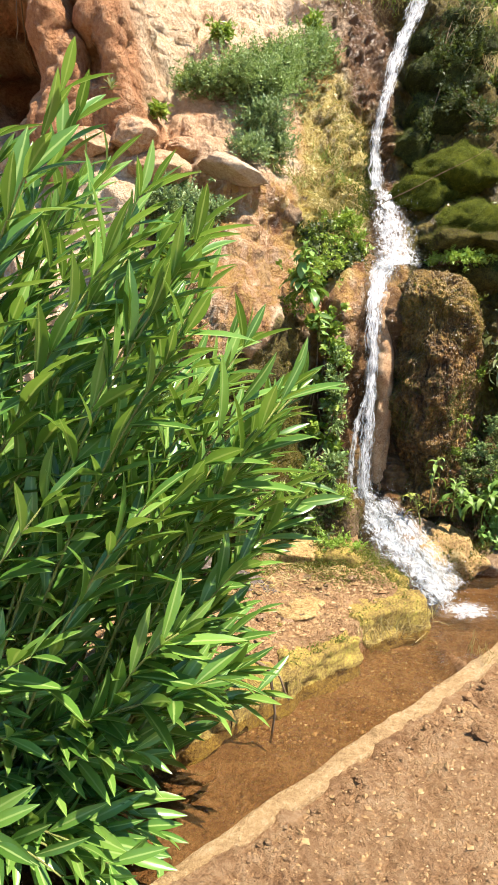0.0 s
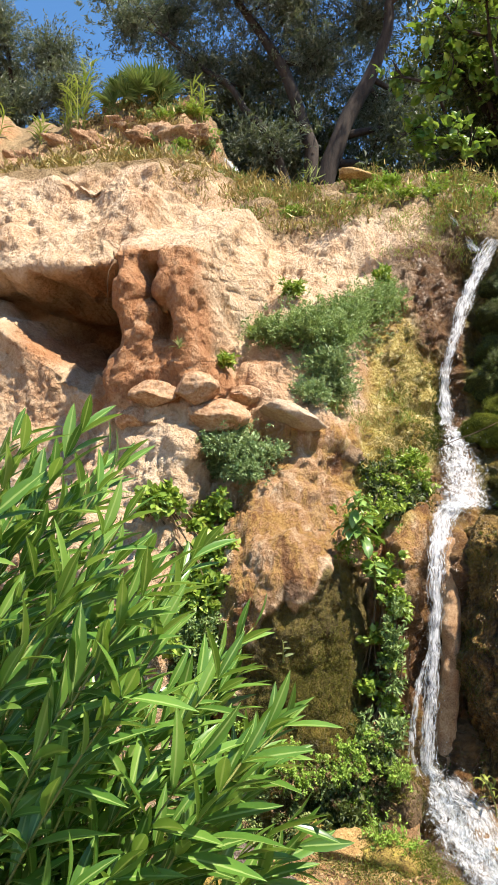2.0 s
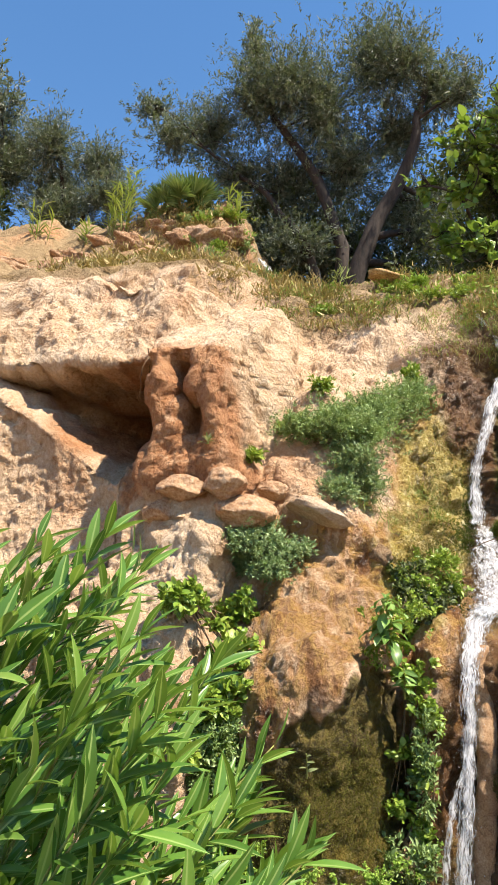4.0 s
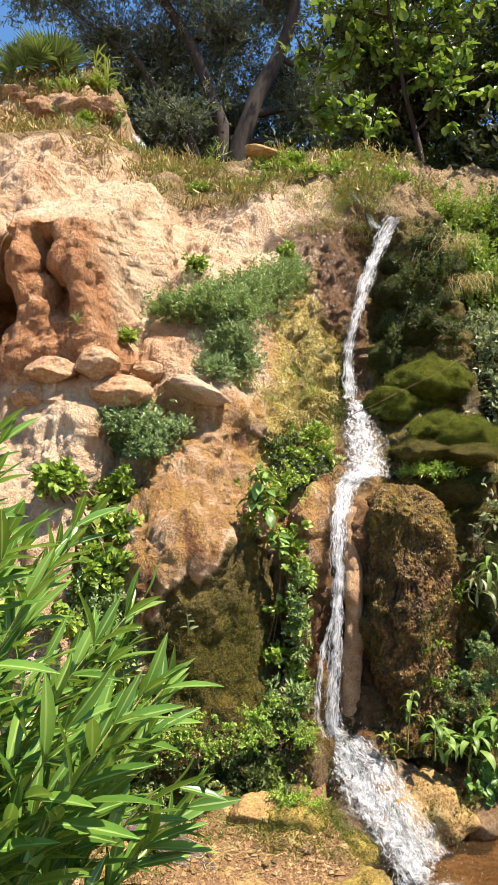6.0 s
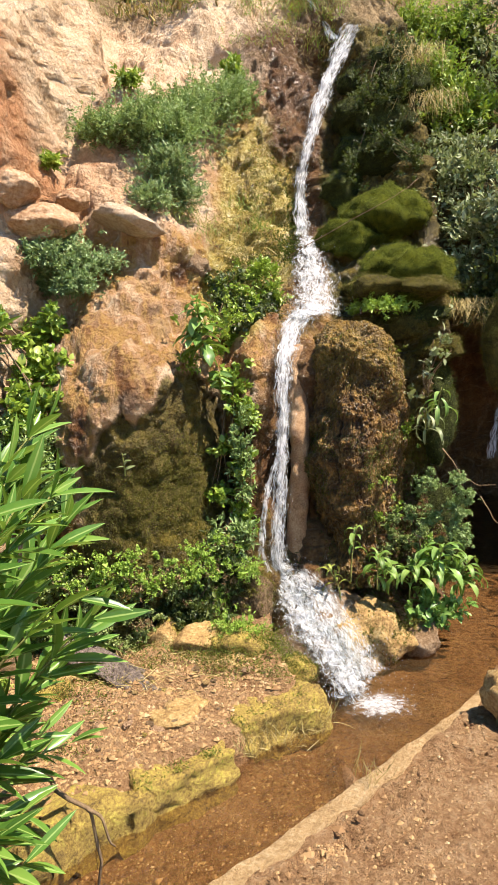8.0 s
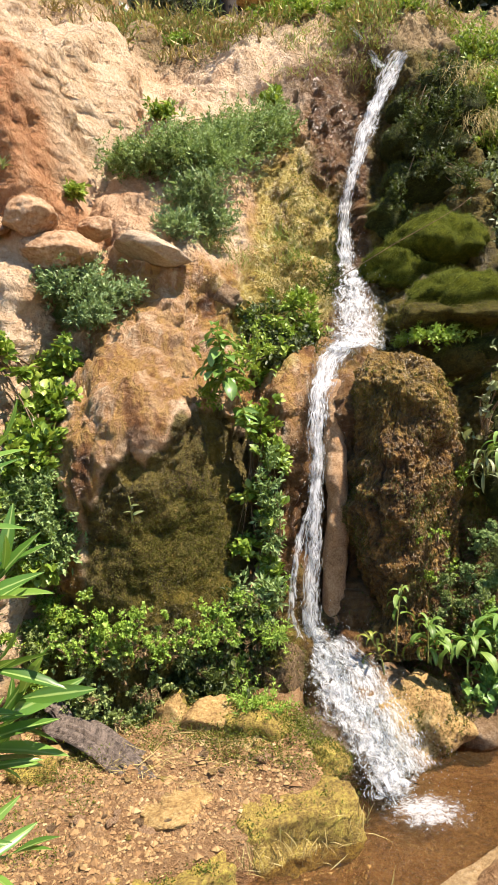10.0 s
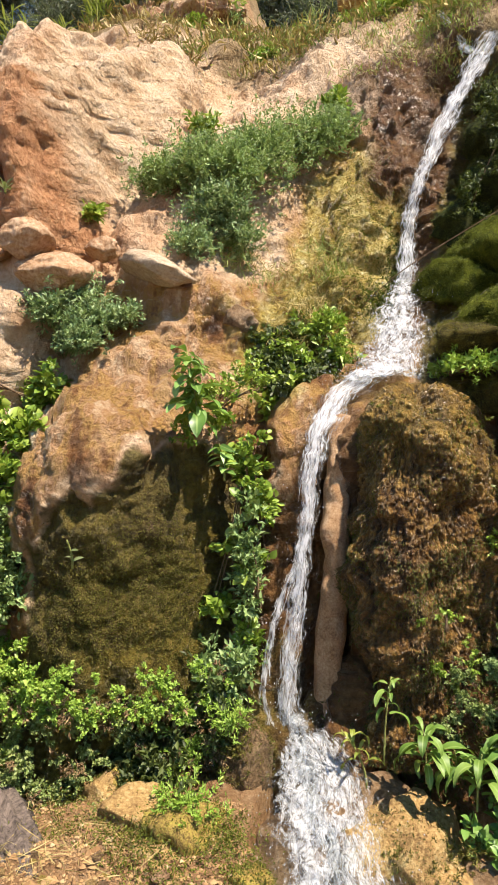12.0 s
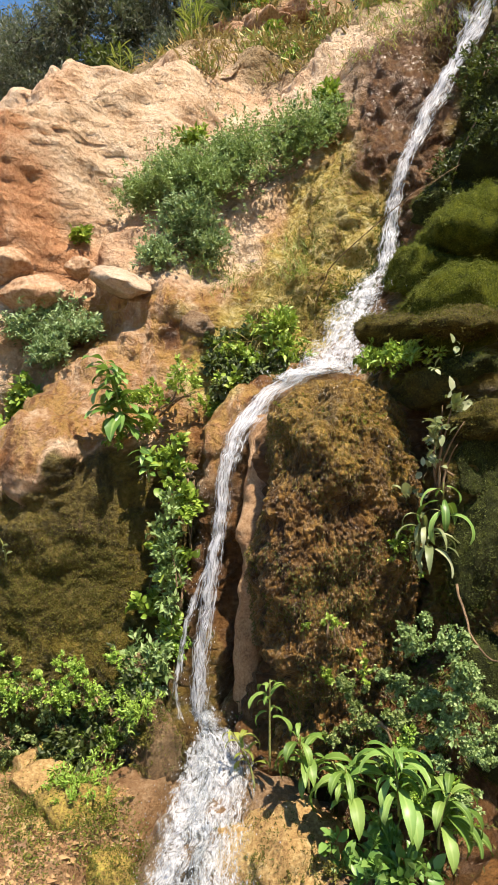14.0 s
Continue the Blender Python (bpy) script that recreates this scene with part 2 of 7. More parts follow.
LEAF_YELLOW = leaf_material("yellowing_leaf", (0.14, 0.17, 0.025), (0.27, 0.30, 0.05), (0.42, 0.42, 0.10), 0.5, 0.3, 0.5)
LEAF_OLIVE = leaf_material("olive_leaf", (0.036, 0.045, 0.031), (0.092, 0.112, 0.083), (0.235, 0.255, 0.20), 0.65, 0.2)
LEAF_PALM = leaf_material("palm_blade", (0.05, 0.09, 0.02), (0.085, 0.14, 0.040), (0.20, 0.26, 0.09), 0.45, 0.2)
# dark greens for plants in shaded spots; the shade is put into the colour
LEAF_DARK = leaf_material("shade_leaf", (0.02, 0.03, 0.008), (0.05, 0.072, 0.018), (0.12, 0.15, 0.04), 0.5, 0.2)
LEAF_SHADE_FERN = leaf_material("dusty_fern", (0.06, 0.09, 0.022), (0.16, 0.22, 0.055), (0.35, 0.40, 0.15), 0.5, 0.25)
LEAF_FIG = leaf_material("fig_leaf", (0.07, 0.14, 0.016), (0.13, 0.235, 0.034), (0.28, 0.38, 0.085), 0.4, 0.35)
LEAF_GREY = leaf_material("pale_shrub_leaf", (0.10, 0.13, 0.045), (0.25, 0.29, 0.13), (0.48, 0.50, 0.31), 0.45, 0.25)
GRASS_DRY = leaf_material("straw_grass", (0.22, 0.15, 0.05), (0.40, 0.30, 0.11), (0.55, 0.44, 0.20), 0.6, 0.2)
GRASS_GREEN = leaf_material("green_grass", (0.11, 0.17, 0.03), (0.24, 0.32, 0.06), (0.42, 0.46, 0.13), 0.5, 0.25)
BARK = bark_material("olive_bark", (0.014, 0.009, 0.007), (0.055, 0.038, 0.028))
TWIG = bark_material("dry_twig", (0.10, 0.06, 0.03), (0.30, 0.20, 0.11), 30)
DRIFTWOOD = bark_material("grey_driftwood", (0.035, 0.024, 0.018), (0.25, 0.19, 0.155), 55)
MOSS_BLADE = leaf_material("moss_blade", (0.034, 0.043, 0.004), (0.098, 0.116, 0.010), (0.22, 0.235, 0.028), 0.7, 0.3)
MOSS_BLADE_DARK = leaf_material("dark_moss_blade", (0.022, 0.028, 0.005), (0.062, 0.078, 0.012), (0.15, 0.17, 0.03), 0.7, 0.25)
DROP = drop_material()
SPRAY = foam_material("water_film", 0.508, 0.65, 110, 13, 0.93, 0.28)
SPLASH = foam_material("splashing_film", 0.56, 0.73, 66, 28, 0.93, 0.36)
FOOT = foam_material("tumbling_water", 0.58, 0.77, 60, 26, 0.86, 0.40)
VEIL = foam_material("thin_veil", 0.49, 0.66, 120, 34, 0.75, 0.20)
FROTH = foam_material("pool_froth", 0.52, 0.74, 45, 45, 0.9, 0.5)
POOL = water_material("clear_brown_water", (0.88, 0.81, 0.68), 0.04, 30, 1.0)
MOSS_BROWN = leaf_material("brown_moss_blade", (0.042, 0.036, 0.007), (0.11, 0.095, 0.014), (0.21, 0.185, 0.032), 0.8, 0.25)
TWIG_LEAF = leaf_material("dead_root", (0.07, 0.04, 0.018), (0.17, 0.10, 0.045), (0.34, 0.24, 0.12), 0.8, 0.1)
FLOWER = leaf_material("violet_flower", (0.12, 0.09, 0.42), (0.20, 0.16, 0.60), (0.33, 0.28, 0.72), 0.6, 0.3)
LITTER = leaf_material("pale_blue_scrap", (0.35, 0.48, 0.62), (0.5, 0.62, 0.74), (0.7, 0.78, 0.85), 0.4, 0.1)


# ---- geometry tools ----
def sstep(a, b, v):
    k = np.clip((v - a) / (b - a), 0.0, 1.0)
    return k * k * (3 - 2 * k)


def lattice(ix, iy, iz, seed):
    h = (ix * 374761393 + iy * 668265263 + iz * 1274126177 + seed * 974634777) & 0xFFFFFFFF
    h = ((h ^ (h >> 13)) * 1103515245) & 0xFFFFFFFF
    h = (h ^ (h >> 16)) & 0xFFFF
    return h / 32767.5 - 1.0


def vnoise(p, seed=0):
    """Smooth noise from -1 to 1 at the points p, an array (n, 3)."""
    f = np.floor(p)
    i = f.astype(np.int64)
    u = p - f
    u = u * u * u * (u * (u * 6 - 15) + 10)
    r = 0.0
    for dx in (0, 1):
        for dy in (0, 1):
            for dz in (0, 1):
                w = (u[:, 0] if dx else 1 - u[:, 0]) * (u[:, 1] if dy else 1 - u[:, 1]) * (u[:, 2] if dz else 1 - u[:, 2])
                r = r + w * lattice(i[:, 0] + dx, i[:, 1] + dy, i[:, 2] + dz, seed)
    return r


def fbm(p, octaves=4, seed=0, gain=0.5):
    r, a = 0.0, 1.0
    for k in range(octaves):
        r = r + a * vnoise(p * 2.03 ** k + 7.1 * k, seed + k)
        a *= gain
    return r


def worley(p, seed=0):
    """Distance to the nearest of scattered points, one in each unit cell."""
    f = np.floor(p).astype(np.int64)
    best = np.full(len(p), 9.0)
    for dx in (-1, 0, 1):
        for dy in (-1, 0, 1):
            for dz in (-1, 0, 1):
                i, j, k = f[:, 0] + dx, f[:, 1] + dy, f[:, 2] + dz
                q = np.stack([i + 0.5 + 0.45 * lattice(i, j, k, seed), j + 0.5 + 0.45 * lattice(i, j, k, seed + 1), k + 0.5 + 0.45 * lattice(i, j, k, seed + 2)], 1)
                best = np.minimum(best, np.linalg.norm(p - q, axis=1))
    return best


def mesh_of(name, verts, faces, mat, smooth=True):
    me = bpy.data.meshes.new(name)
    me.from_pydata(np.asarray(verts).tolist(), [], faces if isinstance(faces, list) else faces.tolist())
    me.materials.append(mat)
    if smooth:
        me.polygons.foreach_set("use_smooth", np.ones(len(me.polygons), bool))
    me.update()
    return me


def part(name, me, parent, label="", kind=""):
    ob = new(name, me)
    ob.parent = parent
    return tagged(ob, label, kind=kind)


def empty(name, at, label, category, group="", kind=""):
    ob = new(name)
    ob.location = at
    return tagged(ob, label, category, group, kind)


class Geo:
    """Collects pieces into one mesh."""

    def __init__(self):
        self.v, self.f, self.n = [], [], 0

    def add(self, v, f):
        self.v.append(np.asarray(v, float))
        self.f.extend([[i + self.n for i in q] for q in (f if isinstance(f, list) else f.tolist())])
        self.n += len(v)
        return self

    def mesh(self, name, mat, smooth=True, off=(0, 0, 0)):
        return mesh_of(name, np.concatenate(self.v) - np.array(off), self.f, mat, smooth)


def unit(a):
    return a / np.maximum(np.linalg.norm(a, axis=-1, keepdims=True), 1e-9)


def tube(pts, radii, sides=6):
    pts = np.asarray(pts, float)
    n = len(pts)
    tan = unit(np.gradient(pts, axis=0))
    ref = np.array([0.31, 0.22, 0.92]) if abs(tan[0, 2]) < 0.8 else np.array([0.9, 0.3, 0.1])
    s = unit(np.cross(tan, ref))
    q = np.cross(tan, s)
    a = np.linspace(0, 2 * np.pi, sides, endpoint=False)
    ring = np.cos(a)[None, :, None] * s[:, None] + np.sin(a)[None, :, None] * q[:, None]
    v = (pts[:, None] + ring * np.asarray(radii, float)[:, None, None]).reshape(-1, 3)
    f = [[i * sides + j, i * sides + (j + 1) % sides, (i + 1) * sides + (j + 1) % sides, (i + 1) * sides + j]
         for i in range(n - 1) for j in range(sides)]
    f.append(list(range(sides))[::-1])
    f.append([(n - 1) * sides + j for j in range(sides)])
    return v, f


# leaf outlines: places along the leaf, half widths, and how much it bends down
LANCE = ((0.0, 0.12), (0.15, 0.50), (0.34, 0.92), (0.54, 1.0), (0.74, 0.76), (0.90, 0.36))
OVAL = ((0.0, 0.12), (0.28, 0.95), (0.60, 0.95), (0.85, 0.5))
STRAP = ((0.0, 0.5), (0.35, 1.0), (0.7, 0.85))


def leaf_batch(P, D, N, L, W, shape=None, droop=0.25, fold=0.25):
    """Leaves at the points P along D with upper sides towards N, as one pair of vertices and faces. No shape: small folded rhombs."""
    P, D, N = (np.asarray(a, float) for a in (P, D, N))
    L, W = np.broadcast_to(L, len(P)).astype(float), np.broadcast_to(W, len(P)).astype(float)
    D = unit(D)
    S = unit(np.cross(D, N))
    U = np.cross(S, D)
    n = len(P)
    if shape is None:
        v = np.stack([P, P + D * (L * 0.45)[:, None] + S * (W / 2)[:, None] + U * (W * fold)[:, None],
                      P + D * L[:, None] - U * (L * droop)[:, None],
                      P + D * (L * 0.45)[:, None] - S * (W / 2)[:, None] + U * (W * fold)[:, None]], 1).reshape(-1, 3)
        b = np.arange(n)[:, None] * 4
        f = np.concatenate([b + [0, 1, 2], b + [0, 2, 3]])
        return v, f
    rows = []
    for s, w in shape:
        c = P + D * (L * s)[:, None] - U * (L * droop * s * s)[:, None]
        h = (W / 2 * w)[:, None]
        rows += [c + S * h + U * h * fold * 2, c, c - S * h + U * h * fold * 2]
    rows.append(P + D * L[:, None] - U * (L * droop)[:, None])
    k = len(shape)
    v = np.stack(rows, 1).reshape(-1, 3)
    per = 3 * k + 1
    q = []
    for i in range(k - 1):
        q += [[3 * i, 3 * i + 3, 3 * i + 4, 3 * i + 1], [3 * i + 1, 3 * i + 4, 3 * i + 5, 3 * i + 2]]
    e = 3 * (k - 1)
    b = np.arange(n)[:, None]
    f = []
    for quad in q:
        f += (b * per + quad).tolist()
    f += (b * per + [e, 3 * k, e + 1]).tolist() + (b * per + [e + 1, 3 * k, e + 2]).tolist()
    return v, f


def bump(x, z, cx, cz, rx, rz, power=2.0):
    """A smooth hump of height 1 round (cx, cz)."""
    return np.exp(-(np.abs((x - cx) / rx) ** power + np.abs((z - cz) / rz) ** power))


def relu(v):
    return np.maximum(v, 0.0)


def soft_min(a, b, k=0.05):
    m = np.minimum(a, b)
    return m - k * np.log(np.exp(-(a - m) / k) + np.exp(-(b - m) / k))


def below_lip(x, z, soft=0.07):
    """1 under the slanting lip of the overhanging rock left of the fall, 0 elsewhere."""
    lip = np.interp(x, [-1.0, -0.42, -0.30], [1.10, 1.54, 1.46]) + 0.05 * np.sin(x * 23) + 0.03 * np.sin(x * 61 + 1)
    return sstep(-1.02, -0.88, x) * sstep(-0.26, -0.36, x) * sstep(lip + 0.02, lip - soft, z) * sstep(0.40, 0.58, z)


def cliff_depth(x, z):
    """How far back (y) the rock face stands at the place x across and the height z."""
    y = np.interp(z, [-0.6, 0.3, 0.6, 1.46, 1.56, 1.70, 2.0, 2.5, 3.4, 3.9, 4.4, 5.4],
                  [3.70, 3.66, 3.80, 3.83, 3.90, 4.16, 4.34, 4.56, 5.08, 5.35, 5.70, 7.0])
    # the bank left of the fall stands forward, and leans back above
    y += sstep(-0.22, -0.80, x) * np.interp(z, [0, 0.5, 2.5, 3.2, 3.6, 4.1], [-0.46, -0.44, -0.52, -0.40, -0.15, 0.0])
    # overhanging mossy boulder and the hollow under it
    y -= 0.20 * bump(x, z, -0.70, 1.36, 0.38, 0.38, 4)
    y += 0.06 * below_lip(x, z)
    y += 0.05 * bump(x, z, -0.66, 0.56, 0.42, 0.16)
    # the mossy face under it leans out towards its foot
    y -= 0.20 * sstep(-1.10, -0.88, x) * sstep(-0.24, -0.40, x) * sstep(1.30, 0.62, z) * sstep(0.38, 0.60, z)
    # shadowed cleft with ivy between boulder and fall
    y += 0.30 * bump(x, z, -0.27, 1.15, 0.10, 0.55, 3)
    # steep orange buttress with its two hollows, below the pale slope
    y = soft_min(y, 3.60 + 1.75 * relu(z - 3.40) + 5 * relu(x + 1.38) + 3 * relu(-1.98 - x) - 0.5 * relu(2.25 - z))
    y = soft_min(y, 3.74 + 4 * relu(z - 2.74) + 4 * relu(np.abs(x + 1.99) - 0.15) - 0.4 * relu(2.25 - z))
    y += 0.26 * bump(x, z, -1.685, 3.20, 0.072, 0.145, 5) + 0.20 * bump(x, z, -1.585, 2.93, 0.078, 0.145, 4) - 0.08 * bump(x, z, -1.87, 2.95, 0.11, 0.5, 3) - 0.09 * bump(x, z, -1.86, 3.18, 0.09, 0.13) - 0.06 * bump(x, z, -1.72, 2.90, 0.06, 0.14) - 0.07 * bump(x, z, -1.43, 3.05, 0.07, 0.22)
    # hollow of the small cave, the pale brow over it, and the sloping boulder below it
    y += 1.0 * bump(x, z, -2.44, 3.05, 0.44, 0.34, 4)
    y = soft_min(y, 3.98 + 0.55 * relu(z - 3.45) + 7 * relu(3.46 - z) + 2.2 * relu(x + 2.02) + 5 * relu(z - 4.32 + 0.12 * (x + 2.3)))
    y = soft_min(y, 3.80 + 5 * relu(z - 2.50 + 0.65 * (x + 2.15)) + 4 * relu(x + 2.02) - 0.3 * relu(2.3 - z))
    # higher ground on that side
    y -= 0.9 * sstep(-1.7, -2.6, x) * sstep(4.45, 5.4, z)
    y += 0.30 * bump(x, z, 0.52, 0.85, 0.27, 0.85, 8)
    # groove beside the wet column, the column, the gully of the upper fall
    y += 0.12 * bump(x, z, 0.16, 0.95, 0.05, 0.62, 4)
    y += 0.46 * bump(x, z, 0.21, 2.60, 0.22, 0.42, 3) + 0.24 * bump(x, z, 0.40, 3.50, 0.22, 0.5, 3) + 0.20 * bump(x, z, 0.22, 2.0, 0.30, 0.26, 3)
    # the cave on the other side, below a bank of shrubs
    y += 3.6 * sstep(0.98, 1.35, x) * sstep(1.95, 1.55, z)
    y -= 0.25 * sstep(1.1, 1.6, x) * bump(x, z, 2.0, 2.6, 1.6, 0.7, 4)
    y += 0.60 * sstep(0.98, 1.25, x) * sstep(1.6, 2.0, z)
    # recess behind the mossy boulders
    y += 0.40 * sstep(0.30, 0.50, x) * sstep(1.15, 0.95, x) * bump(x, z, 0.7, 2.75, 9, 0.72, 4)
    y += 0.34 * sstep(0.66, 0.80, x) * sstep(1.75, 1.55, z)
    # the water keeps its own way clear
    y += 0.16 * bump(x, z, 0.09, 0.62, 0.13, 0.42, 4) + 0.07 * bump(x, z, 0.08, 1.35, 0.10, 0.4, 4)
    return y


# ---- cliff ----
def wall_point(x, z):
    """Points of the rough face, and its outward direction, at x across and the height z."""
    x, z = np.atleast_1d(np.asarray(x, float)), np.atleast_1d(np.asarray(z, float))
    h = 0.02
    y = cliff_depth(x, z)
    n = unit(np.stack([(cliff_depth(x + h, z) - cliff_depth(x - h, z)) / (2 * h), -np.ones_like(x),
                       (cliff_depth(x, z + h) - cliff_depth(x, z - h)) / (2 * h)], 1))
    p = np.stack([x, y, z], 1)
    q = p + 0.03 * np.stack([fbm(p * 5, 2, 61), fbm(p * 5, 2, 62), fbm(p * 5, 2, 63)], 1)
    dry = sstep(2.3, 2.8, z) * sstep(0.0, -0.5, x)
    q[:, 1] *= 0.8
    d = 0.085 * fbm(p * 1.9, 2, 3) + 0.07 * (1 - 0.75 * dry) * (np.abs(fbm(q * np.array([4.2, 4.2, 2.2]), 2, 11)) - 0.2)
    # rounded pillows of dry clay with a few pockets worn into them
    d = d + dry * (0.11 * (0.5 - worley(q * 3.6, 31)) + 0.03 * (0.5 - worley(q * 8.5, 35)) - 0.035 * sstep(0.42, 0.75, vnoise(q * np.array([7, 7, 5.0]), 33)))
    d = d + (0.055 - 0.02 * dry) * (0.5 - worley(q * 5.5, 14)) + (0.024 - 0.012 * dry) * (0.5 - worley(q * 15, 17)) + 0.014 * (1 - 0.75 * dry) * (0.5 - worley(q * 33, 18)) + (0.04 - 0.030 * dry) * (np.abs(fbm(q * np.array([11, 11, 7]), 3, 23)) - 0.2) + 0.010 * vnoise(q * 40, 55)
    pocked = dry * sstep(0.0, 0.45, fbm(p * 2.3, 2, 41))
    d = d - pocked * 0.030 * sstep(0.42, 0.18, worley(q * 11, 43)) - dry * 0.016 * sstep(0.30, 0.10, worley(q * 17, 44))
    knobs = np.maximum(bump(x, z, 0.06, 3.55, 0.30, 0.62, 4), bump(x, z, -0.02, 2.5, 0.30, 0.6, 4))
    d = d + knobs * (0.030 * (0.5 - worley(q * 11, 45)) + 0.026 * (0.5 - worley(q * 24, 46)) + 0.014 * (0.5 - worley(q * 46, 49)))
    soft = bump(x, z, -0.66, 0.95, 0.40, 0.50, 4)
    d = d * (1 - 0.45 * soft) + soft * (0.016 * (0.5 - worley(q * 30, 66)) + 0.006 * fbm(q * 60, 2, 67))
    calm = np.maximum(sstep(-1.30, -1.42, x) * sstep(-2.06, -1.98, x) * sstep(2.2, 2.35, z) * sstep(3.7, 3.5, z), 0.8 * sstep(-2.0, -2.15, x) * sstep(3.0, 2.8, z))
    d = d * (1 - 0.40 * calm) + calm * (0.010 * fbm(q * 22, 3, 77) - 0.02 * sstep(0.3, 0.7, vnoise(q * np.array([9, 9, 3]), 78)))
    return p + n * d[:, None], n


def at_wall(x, z, out=0.0):
    p, n = wall_point(x, z)
    return Vector(p[0] + n[0] * out)


def top_profile(u, x):
    """The hill behind the crest: u metres on from it."""
    y = 7.0 + u
    z = 5.4 + 0.42 * sstep(0, 1.2, u) + 0.13 * np.maximum(u - 0.8, 0) ** 0.9
    z = z + (0.25 * sstep(0.0, 0.7, u) + 1.60 * sstep(0.9, 2.0, u)) * sstep(-2.4, -3.3, x) * (1 - sstep(5, 15, u)) - 0.75 * sstep(0.1, 1.2, x) * (1 - sstep(6, 20, u))
    return y, z


def crest_z(x, u):
    return top_profile(np.array([u]), np.array([x]))[1][0]


def crest_spot(x, u, lift=0.0):
    """A place on the hill behind the crest."""
    shift = (cliff_depth(np.array([x]), np.array([5.4]))[0] - 7.0) * (1 - sstep(0, 2, np.array([u]))[0])
    return (x, 7.0 + u + shift, crest_z(x, u) + lift)


